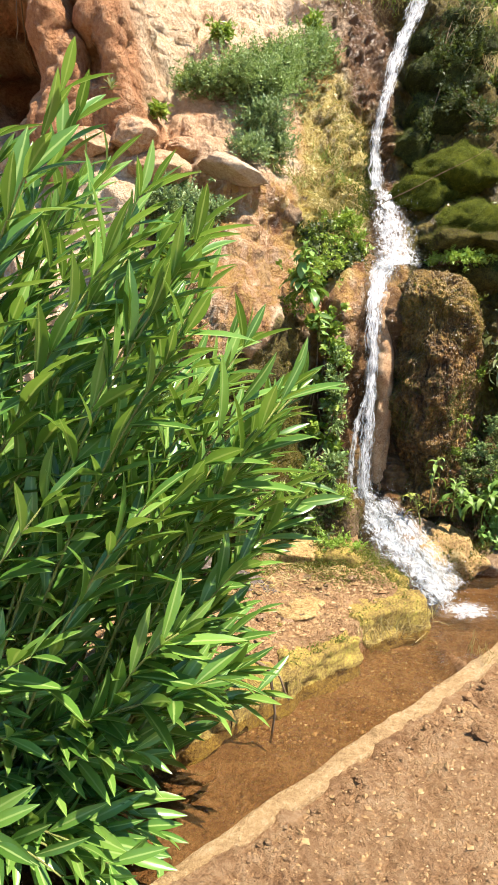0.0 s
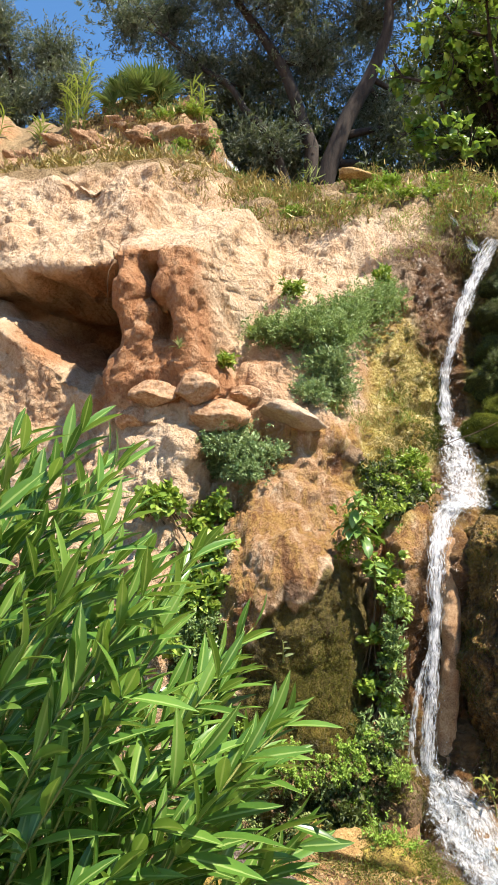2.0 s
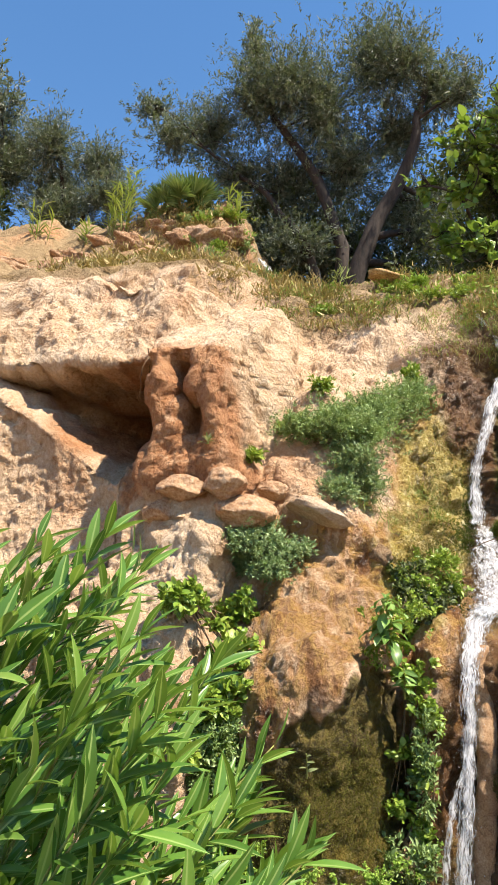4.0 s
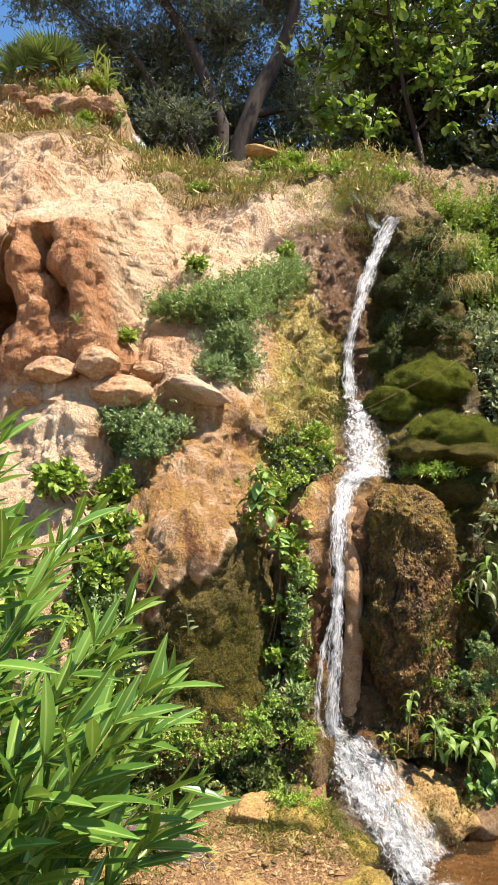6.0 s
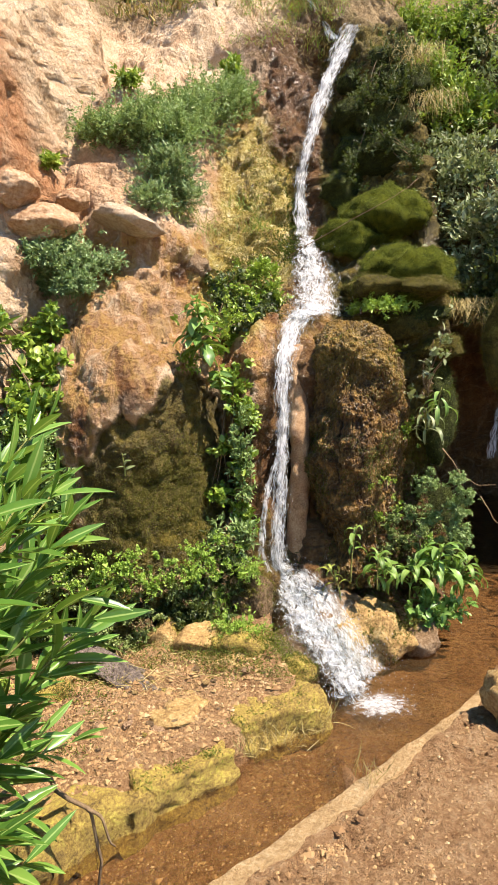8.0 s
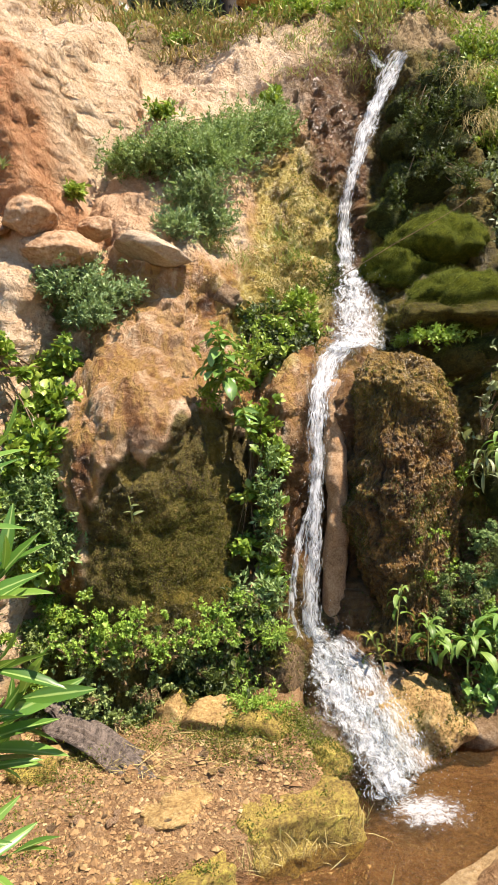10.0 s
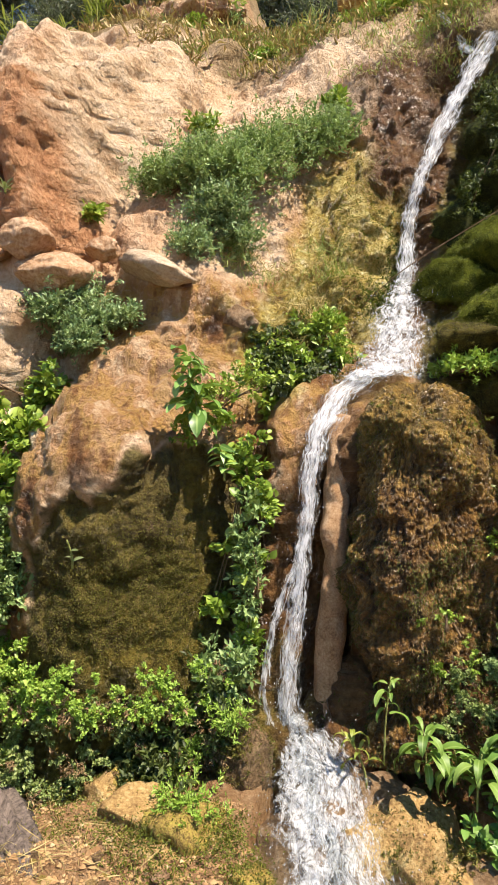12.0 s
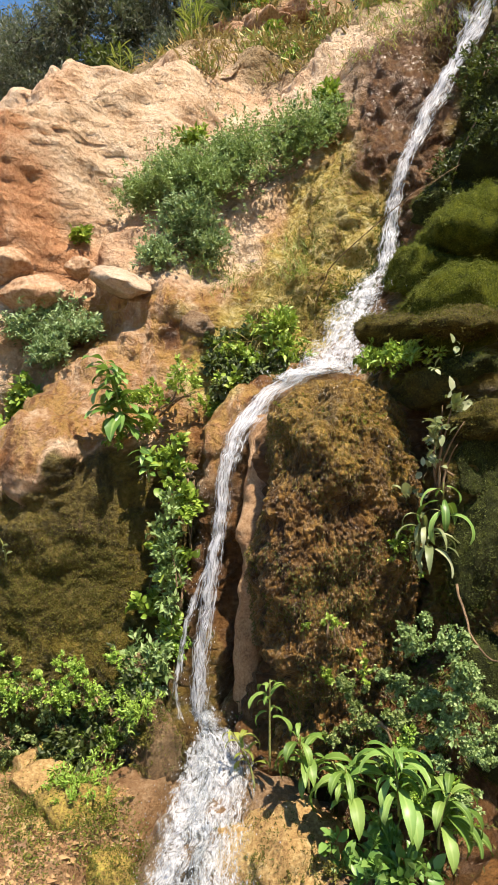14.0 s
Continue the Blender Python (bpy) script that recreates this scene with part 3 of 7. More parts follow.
def build_cliff():
    xs = np.concatenate([np.linspace(-60, -8, 14), np.linspace(-7.5, -3.6, 60), np.arange(-3.55, 1.75, 0.0135), np.linspace(1.8, 5, 70), np.linspace(5.6, 60, 14)])
    zs = np.concatenate([np.arange(-0.6, 4.7, 0.0135), np.arange(4.7, 5.4, 0.03)])
    us = np.concatenate([np.arange(0.0, 3, 0.06), np.linspace(3.1, 12, 40), np.linspace(13, 400, 30)])
    nx, nz, nu = len(xs), len(zs), len(us)
    X, Z = np.meshgrid(xs, zs)
    face, _ = wall_point(X.ravel(), Z.ravel())
    XU, UU = np.meshgrid(xs, us)
    ty, tz = top_profile(UU.ravel(), XU.ravel())
    top = np.stack([XU.ravel(), ty, tz], 1)
    edge = cliff_depth(xs, np.full(nx, 5.4)) - 7.0
    top[:, 1] += np.tile(edge, nu) * np.repeat(1 - sstep(0, 2, us), nx)
    rugged = sstep(-2.2, -2.9, top[:, 0]) * np.repeat(sstep(0.5, 1.1, us) * (1 - sstep(3, 5, us)), nx)
    lift = (0.09 + 0.14 * rugged) * fbm(top * 2.2, 3, 5) + 0.05 * (0.5 - worley(top * 8, 4)) + 0.02 * fbm(top * 9, 2, 6)
    lift = np.clip(lift, -0.45, 0.28)
    top[:, 2] += lift * np.repeat(sstep(0, 0.25, us), nx)
    v = np.concatenate([face, top])
    rows = nz + nu
    i = np.arange(rows - 1)[:, None] * nx + np.arange(nx - 1)[None, :]
    f = np.stack([i, i + 1, i + 1 + nx, i + nx], -1).reshape(-1, 4)
    me = mesh_of("cliff", v, f, CLIFF)
    x, z = v[:, 0], v[:, 2]
    wob = 0.35 * fbm(v * 2.1, 3, 71)
    no = np.empty(len(v) * 3, np.float32)
    me.vertices.foreach_get("normal", no)
    upward = np.abs(no.reshape(-1, 3)[:, 2])
    steep = sstep(0.55, 0.25, np.convolve(upward, np.ones(5) / 5, "same"))
    on = (v[:, 1] < 6.9) * 1.0
    fields = {
        # last hump: the small cave's shade, put into its colour as darker orange
        "orange": np.maximum(np.maximum(steep, 0.75) * 0.85 * sstep(-1.30, -1.42, x) * sstep(-2.14, -2.04, x + 0.5 * relu(z - 2.9)) * sstep(2.25, 2.5, z) * sstep(3.56, 3.32, z), 0.50 * bump(x, z, -1.15, 2.55, 0.5, 0.35) + 0.25 * bump(x, z, -1.22, 2.9, 0.24, 0.26)) + 0.9 * bump(x, z, -2.42, 3.05, 0.50, 0.34, 4)
                  + 0.30 * sstep(5.7, 6.1, z) * sstep(-2.2, -2.7, x) * sstep(9.8, 9.3, v[:, 1]),
        "tufa": 0.45 * sstep(4.6, 4.8, z) * sstep(5.3, 5.1, z) * sstep(-1.5, -1.9, x) + sstep(2.55, 2.2, z) * sstep(-1.40, -1.05, x) * 0.95 * (1 - 0.9 * below_lip(x, z)) + 0.95 * bump(x, z, -0.12, 2.6, 0.34, 0.9, 4),
        "ochre": 1.0 * bump(x, z, -0.04, 2.66, 0.34, 0.66, 4) + 0.7 * bump(x, z, -0.24, 2.05, 0.26, 0.42, 4),
        "wet": np.maximum.reduce([1.15 * bump(x, z, 0.52, 0.8, 0.56, 0.95, 6), 0.95 * bump(x, z, 0.26, 3.55, 0.32, 0.70, 4), 0.9 * bump(x, z, 0.26, 2.5, 0.14, 0.8, 4), 1.1 * sstep(0.74, 0.85, x) * sstep(2.2, 1.9, z), 0.6 * bump(x, z, 0.08, 3.95, 0.36, 0.40, 4), 0.6 * below_lip(x, z),
                                  0.8 * bump(x, z, -0.05, 0.6, 0.25, 0.9, 3)]),
        "moss": np.maximum.reduce([0.95 * sstep(0.28, 0.45, x) * sstep(1.62, 1.8, z) * sstep(4.3, 3.8, z), 1.05 * below_lip(x, z, 0.12),
                                   0.55 * bump(x, z, -0.15, 0.4, 0.30, 0.35, 2), 0.95 * bump(x, z, -0.68, 0.28, 0.60, 0.30, 4), 0.8 * bump(x, z, 0.92, 1.45, 0.14, 0.7, 4)]),
        "turf": 0.9 * sstep(0.10, 0.35, x) * sstep(3.65, 3.85, z) + 0.85 * sstep(4.0, 4.6, z) * sstep(-1.9, -1.1, x) + 1.0 * sstep(5.1, 5.45, z),
    }
    for k, a in fields.items():
        at = me.attributes.new(k, "FLOAT", "POINT")
        at.data.foreach_set("value", np.clip(a + wob * (a > 0.05), 0, 1.2).astype(np.float32))
    tagged(new("cliff", me), "sunlit orange clay cliff with dark wet rock and moss beside the fall", "cliff", kind="structure")


build_cliff()


# ---- wet column ----
def column_material():
    m, t, b, out = shader("spongy_wet_tufa")
    v = coords(t)
    mid, fine = noise_tex(t, v, 7, 6, 0.65), noise_tex(t, v, 75, 8, 0.75)
    # shade of the pits put into the colour: near black between lumps, paler on them
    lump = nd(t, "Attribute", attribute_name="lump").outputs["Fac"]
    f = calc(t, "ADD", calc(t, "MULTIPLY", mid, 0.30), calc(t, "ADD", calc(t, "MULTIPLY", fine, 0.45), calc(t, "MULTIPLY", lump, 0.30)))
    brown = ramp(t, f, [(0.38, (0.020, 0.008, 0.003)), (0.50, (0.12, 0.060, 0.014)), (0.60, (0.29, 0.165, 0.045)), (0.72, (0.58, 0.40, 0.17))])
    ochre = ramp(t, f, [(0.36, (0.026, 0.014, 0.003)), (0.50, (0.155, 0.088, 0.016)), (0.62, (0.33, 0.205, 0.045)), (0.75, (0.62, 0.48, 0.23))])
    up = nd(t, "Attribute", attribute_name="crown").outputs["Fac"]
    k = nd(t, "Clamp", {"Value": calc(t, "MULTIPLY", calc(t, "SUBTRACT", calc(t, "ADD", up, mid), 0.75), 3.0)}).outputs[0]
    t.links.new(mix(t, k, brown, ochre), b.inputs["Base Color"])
    b.inputs["Roughness"].default_value = 0.30
    b.inputs["Specular IOR Level"].default_value = 0.5
    grain = nd(t, "TexVoronoi", {"Vector": coords(t, (1, 1, 0.6)), "Scale": 85.0}).outputs["Distance"]
    bumped(t, b, calc(t, "SUBTRACT", fine, calc(t, "MULTIPLY", grain, 0.9)), 0.9, 0.022)
    return m


COLUMN = column_material()


def build_column():
    th, h = np.linspace(-1.9, 1.9, 290), np.linspace(0.05, 1.0, 300)
    T, H = np.meshgrid(th, h)
    T, H = T.ravel(), H.ravel()
    z = 0.12 + 1.64 * H
    dome = np.sqrt(np.clip(1 - relu((H - 0.74) / 0.26) ** 2, 0, 1))
    rx, ry = 0.258 * (0.25 + 0.75 * dome) * (1 - 0.04 * sstep(0.40, 0.10, H)), 0.40 * (0.12 + 0.88 * dome) * (1 - 0.26 * sstep(0.46, 0.12, H))
    p = np.stack([0.468 + rx * np.sin(T) + 0.03 * (z - 1), 4.08 - ry * np.cos(T) + 0.03 * np.sin(3 * z), z], 1)
    n = unit(np.stack([np.sin(T) / 0.3, -np.cos(T) / 0.45, relu(H - 0.74) * 12 * (1 - dome)], 1))
    w = 0.9 * np.stack([fbm(p * 9, 2, 3), fbm(p * 9, 2, 4), fbm(p * 9, 2, 5)], 1)
    c1, c2 = worley(p * np.array([26, 26, 9]) + w, 3), worley(p * np.array([85, 85, 34]) + w * 1.4, 9)
    rough = sstep(0.0, 0.35, H) * 0.6 + 0.4
    d = 0.07 * fbm(p * 4.2, 3, 7) + rough * (0.020 * (0.5 - c1) + 0.015 * (0.45 - c2)) + 0.010 * fbm(p * 70, 2, 5) - 0.018 * sstep(0.25, 0.6, vnoise(p * np.array([9, 9, 3]), 6))
    flute = 0.018 * np.abs(vnoise(p * np.array([26, 26, 2.5]), 8)) * (1 - sstep(0.35, 0.7, H))
    v = p + n * (d + flute)[:, None]
    m = len(th)
    i = (np.arange(len(h) - 1)[:, None] * m + np.arange(m - 1)[None, :]).ravel()
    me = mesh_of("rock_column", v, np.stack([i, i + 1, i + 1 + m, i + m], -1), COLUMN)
    # lump follows the relief, so the colour darkens in its creases
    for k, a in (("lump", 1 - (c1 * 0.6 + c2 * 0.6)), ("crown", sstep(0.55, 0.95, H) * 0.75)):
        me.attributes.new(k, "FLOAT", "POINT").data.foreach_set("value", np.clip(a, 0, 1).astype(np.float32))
    column = new("rock_column", me)
    rng = np.random.default_rng(31)
    for k, (mat, low, high, L) in enumerate(((MOSS_BROWN, 0.40, 0.97, 0.0075), (MOSS_BLADE_DARK, 0.02, 0.62, 0.0095), (TWIG_LEAF, 0.25, 0.85, 0.010))):
        pick = rng.integers(0, len(v), (26000, 20000, 12000)[k])
        pick = pick[(H[pick] > low) & (H[pick] < high) & (fbm(p[pick] * 9, 2, 90 + k) > (-0.12, -0.05, 0.05)[k])]
        D = unit(0.9 * n[pick] + np.array([0, 0, -0.8]) + 0.35 * rng.normal(size=(len(pick), 3)))
        bv, bf = leaf_batch(v[pick] + 0.002 * n[pick], D, n[pick] + 0.5 * rng.normal(size=(len(pick), 3)), L * rng.uniform(0.5, 1.7, len(pick)), 0.0034)
        part("moss_beard", mesh_of("moss_beard", bv, bf, mat), column, kind="stuff")
    tagged(column, "spongy brown wet rock column dripping beside the waterfall", "rock")
    # smooth rib of flowstone between the column and the falling water
    q = np.linspace(0, 1, 90)
    line = np.stack([0.150 + 0.012 * np.sin(q * 5), np.interp(q, [0, 0.3, 1], [3.97, 3.85, 3.84]), 1.62 - 1.48 * q], 1)
    v, f = tube(line, (0.050 + 0.010 * np.sqrt(q) + 0.006 * fbm(line * np.array([1, 1, 9.0]), 2, 5)), 26)
    v = v + 0.013 * np.stack([fbm(v * 7, 3, 1), fbm(v * 9, 3, 2), fbm(v * 11, 3, 3)], 1)
    v[:, 1] -= 0.016 * (0.5 - worley(v * np.array([9, 9, 16]), 5)) + 0.008 * (0.5 - worley(v * 40, 4))
    tagged(new("flowstone_rib", mesh_of("flowstone_rib", v, f, STONE_RIB)), "smooth wet orange-brown flowstone rib behind the falling water", "rock")


build_column()


# ---- ground and channel ----
LEFT_KERB = np.array([(-1.6, 1.2), (-0.80, 1.86), (-0.10, 2.50), (0.20, 2.90)])
RIGHT_KERB = np.array([(-1.35, 0.52), (-0.78, 1.03), (-0.30, 1.53), (0.37, 2.24), (1.08, 3.02), (1.5, 3.5)])


def side_of(line, x, y):
    """How far (x, y) lies to the right of a kerb's line."""
    d = np.interp(x, line[:, 0], line[:, 1])
    return (d - y) * 0.70


def ground_height(x, y):
    p = np.stack([x, y, 0 * x], 1)
    z = 0.022 * fbm(p * 2.3, 3, 8) + 0.016 * fbm(p * 11, 3, 9) + 0.007 * np.abs(fbm(p * 32, 2, 10)) + 0.009 * (0.5 - worley(p * 26, 12))
    r, l = side_of(RIGHT_KERB, x, y), side_of(LEFT_KERB, x, y)
    bed = sstep(0.03, -0.04, r) * sstep(-0.03, 0.04, l) * sstep(0.45, 0.2, x - 0.0)
    pool = sstep(0.03, -0.06, r) * sstep(0.12, 0.32, x + 0.4 * (y - 2.8)) * (x > 0.0)
    pool = np.maximum(pool, sstep(1.0, 1.3, x) * sstep(3.2, 3.6, y))
    wet = np.maximum(bed, pool)
    bank = sstep(0.02, -0.04, l) * (1 - pool)
    z = z * (1 - 0.5 * wet) - 0.155 * wet
    z = z + bank * 0.08 * sstep(2.4, 3.3, y) + 0.055 * bank
    return z + 0.05 * sstep(0.1, 0.8, r) * sstep(6, 2, np.hypot(x, y))


def build_ground():
    xs = np.concatenate([-np.geomspace(400, 3.2, 26), np.linspace(-3.0, -1.45, 50), np.arange(-1.4, 2.0, 0.014), np.linspace(2.05, 4, 50), np.geomspace(4.3, 400, 26)])
    ys = np.concatenate([-np.geomspace(400, 1.0, 26), np.linspace(-0.9, 0.75, 40), np.arange(0.8, 4.0, 0.016), np.linspace(4.05, 8.5, 60)])
    X, Y = np.meshgrid(xs, ys)
    x, y = X.ravel(), Y.ravel()
    v = np.stack([x, y, ground_height(x, y)], 1)
    nx = len(xs)
    i = np.arange(len(ys) - 1)[:, None] * nx + np.arange(nx - 1)[None, :]
    f = np.stack([i, i + 1, i + 1 + nx, i + nx], -1).reshape(-1, 4)
    me = mesh_of("ground", v, f, SOIL)
    me.attributes.new("soaked", "FLOAT", "POINT").data.foreach_set("value", sstep(-0.03, -0.085, v[:, 2]).astype(np.float32))
    tagged(new("ground", me), "dry orange gravelly soil beside a shallow channel", "ground", kind="structure")
    xs, ys = np.linspace(-1.7, 4.5, 120), np.linspace(0.3, 8.0, 140)
    X, Y = np.meshgrid(xs, ys)
    x, y = X.ravel(), Y.ravel()
    p = np.stack([x, y, 0 * x], 1)
    v = np.stack([x, y, -0.085 + 0.003 * fbm(p * 7, 2, 4)], 1)
    keep = (side_of(RIGHT_KERB, x, y) < 0.06) & ((side_of(LEFT_KERB, x, y) > -0.08) | (x > 0.0))
    nx = len(xs)
    i = (np.arange(len(ys) - 1)[:, None] * nx + np.arange(nx - 1)[None, :]).ravel()
    f = np.stack([i, i + 1, i + 1 + nx, i + nx], -1)
    f = f[keep[f].all(1)]
    tagged(new("water", mesh_of("water", v, f, POOL)), "shallow clear brown water in a channel and pool", "water", kind="structure")


build_ground()


def rock_mesh(name, size, seed, mat, rough=0.16, flat=0.0, detail=4):
    """A stone: a ball cut by a dozen flat faces, then worn and pitted."""
    bm = bmesh.new()
    bmesh.ops.create_icosphere(bm, subdivisions=detail, radius=1.0)
    v = np.array([q.co for q in bm.verts])
    f = [[q.index for q in face.verts] for face in bm.faces]
    bm.free()
    rng = np.random.default_rng(seed)
    box = np.sign(v) * np.abs(v) ** (1 - flat * 0.55)
    v = v * (1 - flat) + box * flat
    for k in range(int(8 + 40 * rough)):
        n = unit(rng.normal(size=3))
        d = rng.uniform(0.72, 0.95) - rough * 0.35
        v = v - n * (relu(v @ n - d) * 0.9)[:, None]
    v = v * (1 + rough * 0.8 * fbm(v * 1.1 + seed * 3.7, 3, seed))[:, None]
    v = v + unit(v) * (rough * 0.30 * fbm(v * 4 + seed, 3, seed + 5) + rough * 0.35 * (0.5 - worley(v * 3.2 + seed, seed)) + rough * 0.12 * (0.5 - worley(v * 9 + seed, seed + 2)) - 0.03 * sstep(0.3, 0.7, vnoise(v * 6 + seed, seed)))[:, None]
    return mesh_of(name, v * np.array(size) / 2 * 1.12, f, mat)


def rock(name, at, size, seed, mat, label, category="rock", turn=(0, 0, 0), rough=0.16, flat=0.0, group="", detail=4):
    ob = new(name, rock_mesh(name, size, seed, mat, rough, flat, detail))
    ob.matrix_world = pose(*at, *turn)
    return tagged(ob, label, category, group)


def kerb(name, line, width, height, base, mat, label, seed, wear=1.0):
    """A low concrete edging swept along a line on the ground."""
    seg = np.linalg.norm(np.diff(line, axis=0), axis=1)
    s = np.concatenate([[0], np.cumsum(seg)])
    q = np.arange(0, s[-1], 0.012)
    px, py = np.interp(q, s, line[:, 0]), np.interp(q, s, line[:, 1])
    tan = unit(np.stack([np.gradient(px), np.gradient(py)], 1))
    side = np.stack([tan[:, 1], -tan[:, 0]], 1)
    prof = [(-0.5, -1.2), (-0.5, 0.82), (-0.43, 1.0), (-0.15, 1.02), (0.15, 1.0), (0.42, 0.98), (0.5, 0.78), (0.5, -1.2)]
    k = np.linspace(0, len(prof) - 1, 29)
    prof = list(zip(np.interp(k, range(len(prof)), [a for a, _ in prof]), np.interp(k, range(len(prof)), [b for _, b in prof])))
    v = np.concatenate([np.stack([px + side[:, 0] * a * width, py + side[:, 1] * a * width, np.full(len(q), base + b * height)], 1)[:, None] for a, b in prof], 1)
    sh = v.shape
    v = v.reshape(-1, 3)
    off = np.stack([fbm(v * 6, 3, seed), fbm(v * 6 + 9, 3, seed + 1), fbm(v * 5 + 4, 3, seed + 2)], 1)
    v = v + wear * (off * 0.020 + 0.010 * np.stack([vnoise(v * 17, seed), vnoise(v * 17 + 3, seed), vnoise(v * 15, seed + 4)], 1) + 0.008 * (0.5 - worley(v * 30, seed))[:, None] + 0.006 * fbm(v * 60, 2, seed)[:, None])
    v[:, 2] += wear * 0.022 * fbm(np.repeat(np.stack([px, py, 0 * px], 1), sh[1], 0) * 4.0, 3, seed + 9)
    m = sh[1]
    f = [[i * m + j, i * m + j + 1, (i + 1) * m + j + 1, (i + 1) * m + j] for i in range(sh[0] - 1) for j in range(m - 1)]
    f += [list(range(m))[::-1], [(sh[0] - 1) * m + j for j in range(m)]]
    return tagged(new(name, mesh_of(name, v, f, mat)), label, "kerb")


kerb("concrete_kerb", RIGHT_KERB, 0.078, 0.05, -0.046, CONCRETE, "worn concrete kerb stained with orange soil along the channel", 3, 0.28)
kerb("stone_kerb", np.array([(-1.30, 1.46), (-0.80, 1.89), (-0.42, 2.22)]), 0.17, 0.085, -0.040, STONE_LICHEN, "ochre stone kerb along the water channel", 7, 1.7)


def hewn_block(name, at, size, turn, seed, mat, label):
    """A squared stone with chipped, worn edges."""
    bm = bmesh.new()
    bmesh.ops.create_cube(bm, size=1.0)
    bmesh.ops.subdivide_edges(bm, edges=bm.edges, cuts=15, use_grid_fill=True)
    v = np.array([q.co for q in bm.verts]) * 2
    f = [[q.index for q in face.verts] for face in bm.faces]
    bm.free()
    r = np.linalg.norm(relu(np.abs(v) - 0.74), axis=1)
    v = v * (1 - 0.55 * relu(r - 0.18))[:, None]
    w = v * np.array(size) / 2
    w = w + unit(v) * (0.036 * fbm(w * 6 + seed, 3, seed) + 0.028 * (0.5 - worley(w * 16 + seed, seed)) + 0.008 * fbm(w * 45, 2, seed + 1))[:, None]
    ob = new(name, mesh_of(name, w, f, mat))
    ob.matrix_world = pose(*at, *turn)
    return tagged(ob, label, "stone block")


hewn_block("kerb_block", (0.05, 2.73, -0.05), (0.46, 0.17, 0.25), (0, -4, 36), 4, STONE_LICHEN, "squared ochre block with yellow moss at the channel edge")
hewn_block("kerb_block", (-0.30, 2.34, -0.055), (0.42, 0.17, 0.22), (2, -2, 40), 9, STONE_LICHEN, "worn ochre kerb block stained with yellow moss")


# ---- loose stones ----
ROUND = "rounded pale orange boulder resting on the clay ledge"
for i, (at, size) in enumerate([((-1.33, 3.56, 2.48), (0.25, 0.24, 0.18)), ((-1.60, 3.55, 2.45), (0.29, 0.22, 0.16)),
                                ((-1.20, 3.63, 2.33), (0.34, 0.26, 0.19)), ((-1.72, 3.58, 2.30), (0.21, 0.22, 0.15)), ((-1.10, 3.86, 2.50), (0.17, 0.2, 0.14))]):
    rock("boulder", at, size, 20 + i, STONE_PALE, ROUND, "boulder", (0, 0, 15 * i), 0.13, 0.10, "boulders on the ledge", 5)
rock("flat_stone", (-0.80, 3.91, 2.375), (0.42, 0.24, 0.13), 31, STONE_GREY, "flat angular grey-brown stone slab lying on the bank", "stone", (0, 20, -8), 0.10, 0.6, detail=5)
rock("flat_stone", (-0.58, 6.75, 5.32), (0.44, 0.3, 0.12), 33, STONE_YELLOW, "flat brown stone lying among grass on the crest", "stone", (0, 6, 10), 0.2, 0.6)
shore_rocks = [
    ((-0.55, 3.22, 0.12), (0.23, 0.18, 0.17), STONE_YELLOW, "ochre rock at the foot of the bank"),
    ((-0.36, 3.16, 0.12), (0.26, 0.24, 0.18), STONE_YELLOW, "ochre rock with a split face on the shore"),
    ((-0.15, 3.18, 0.09), (0.38, 0.34, 0.28), STONE_LICHEN, "ochre rock covered with yellow moss beside the fall"),
    ((-0.42, 3.04, 0.07), (0.20, 0.14, 0.10), STONE_YELLOW, "small ochre rock on the gravel shore"),
    ((-0.14, 3.03, 0.08), (0.30, 0.18, 0.12), STONE_YELLOW, "low ochre rock on the gravel shore"),
    ((0.13, 3.12, 0.02), (0.20, 0.20, 0.18), STONE_LICHEN, "mossy ochre rock at the water's edge"),
    ((-0.11, 3.56, 0.24), (0.22, 0.24, 0.40), STONE_DARK, "olive mossy wet rock beside the foot of the fall"),
    ((0.57, 3.60, -0.03), (0.50, 0.38, 0.42), STONE_YELLOW, "wet ochre rock under the foot of the column"),
    ((0.80, 3.60, -0.03), (0.28, 0.24, 0.26), STONE_WET, "brown wet rock at the pool's edge"),
    ((0.30, 3.66, -0.10), (0.52, 0.60, 0.54), STONE_WET, "wet brown rock under the splashing water"),
    ((0.10, 3.48, -0.10), (0.36, 0.66, 0.36), STONE_WET, "wet brown rock under the splashing water"),
    ((-0.34, 2.64, 0.055), (0.26, 0.22, 0.06), STONE_YELLOW, "flat ochre stone sunk in gravel"),
    ((-0.95, 2.86, 0.09), (0.22, 0.16, 0.14), STONE_YELLOW, "ochre rock beside the driftwood"),
    ((-1.12, 2.60, 0.05), (0.22, 0.20, 0.12), STONE_PALE, "pale rock on the shore"),
    ((-0.95, 2.74, 0.08), (0.24, 0.20, 0.16), STONE_LICHEN, "rounded ochre stone beside the driftwood"),
    ((-0.52, 3.26, 0.12), (0.26, 0.20, 0.20), STONE_LICHEN, "rounded ochre boulder with yellow moss at the foot of the ferns"),
    ((-0.40, 2.66, 0.05), (0.34, 0.26, 0.07), STONE_YELLOW, "flat ochre stone sunk in gravel"),
    ((-1.24, 2.92, 0.08), (0.24, 0.20, 0.18), STONE_DARK, "brown stone at the foot of the oleander")]
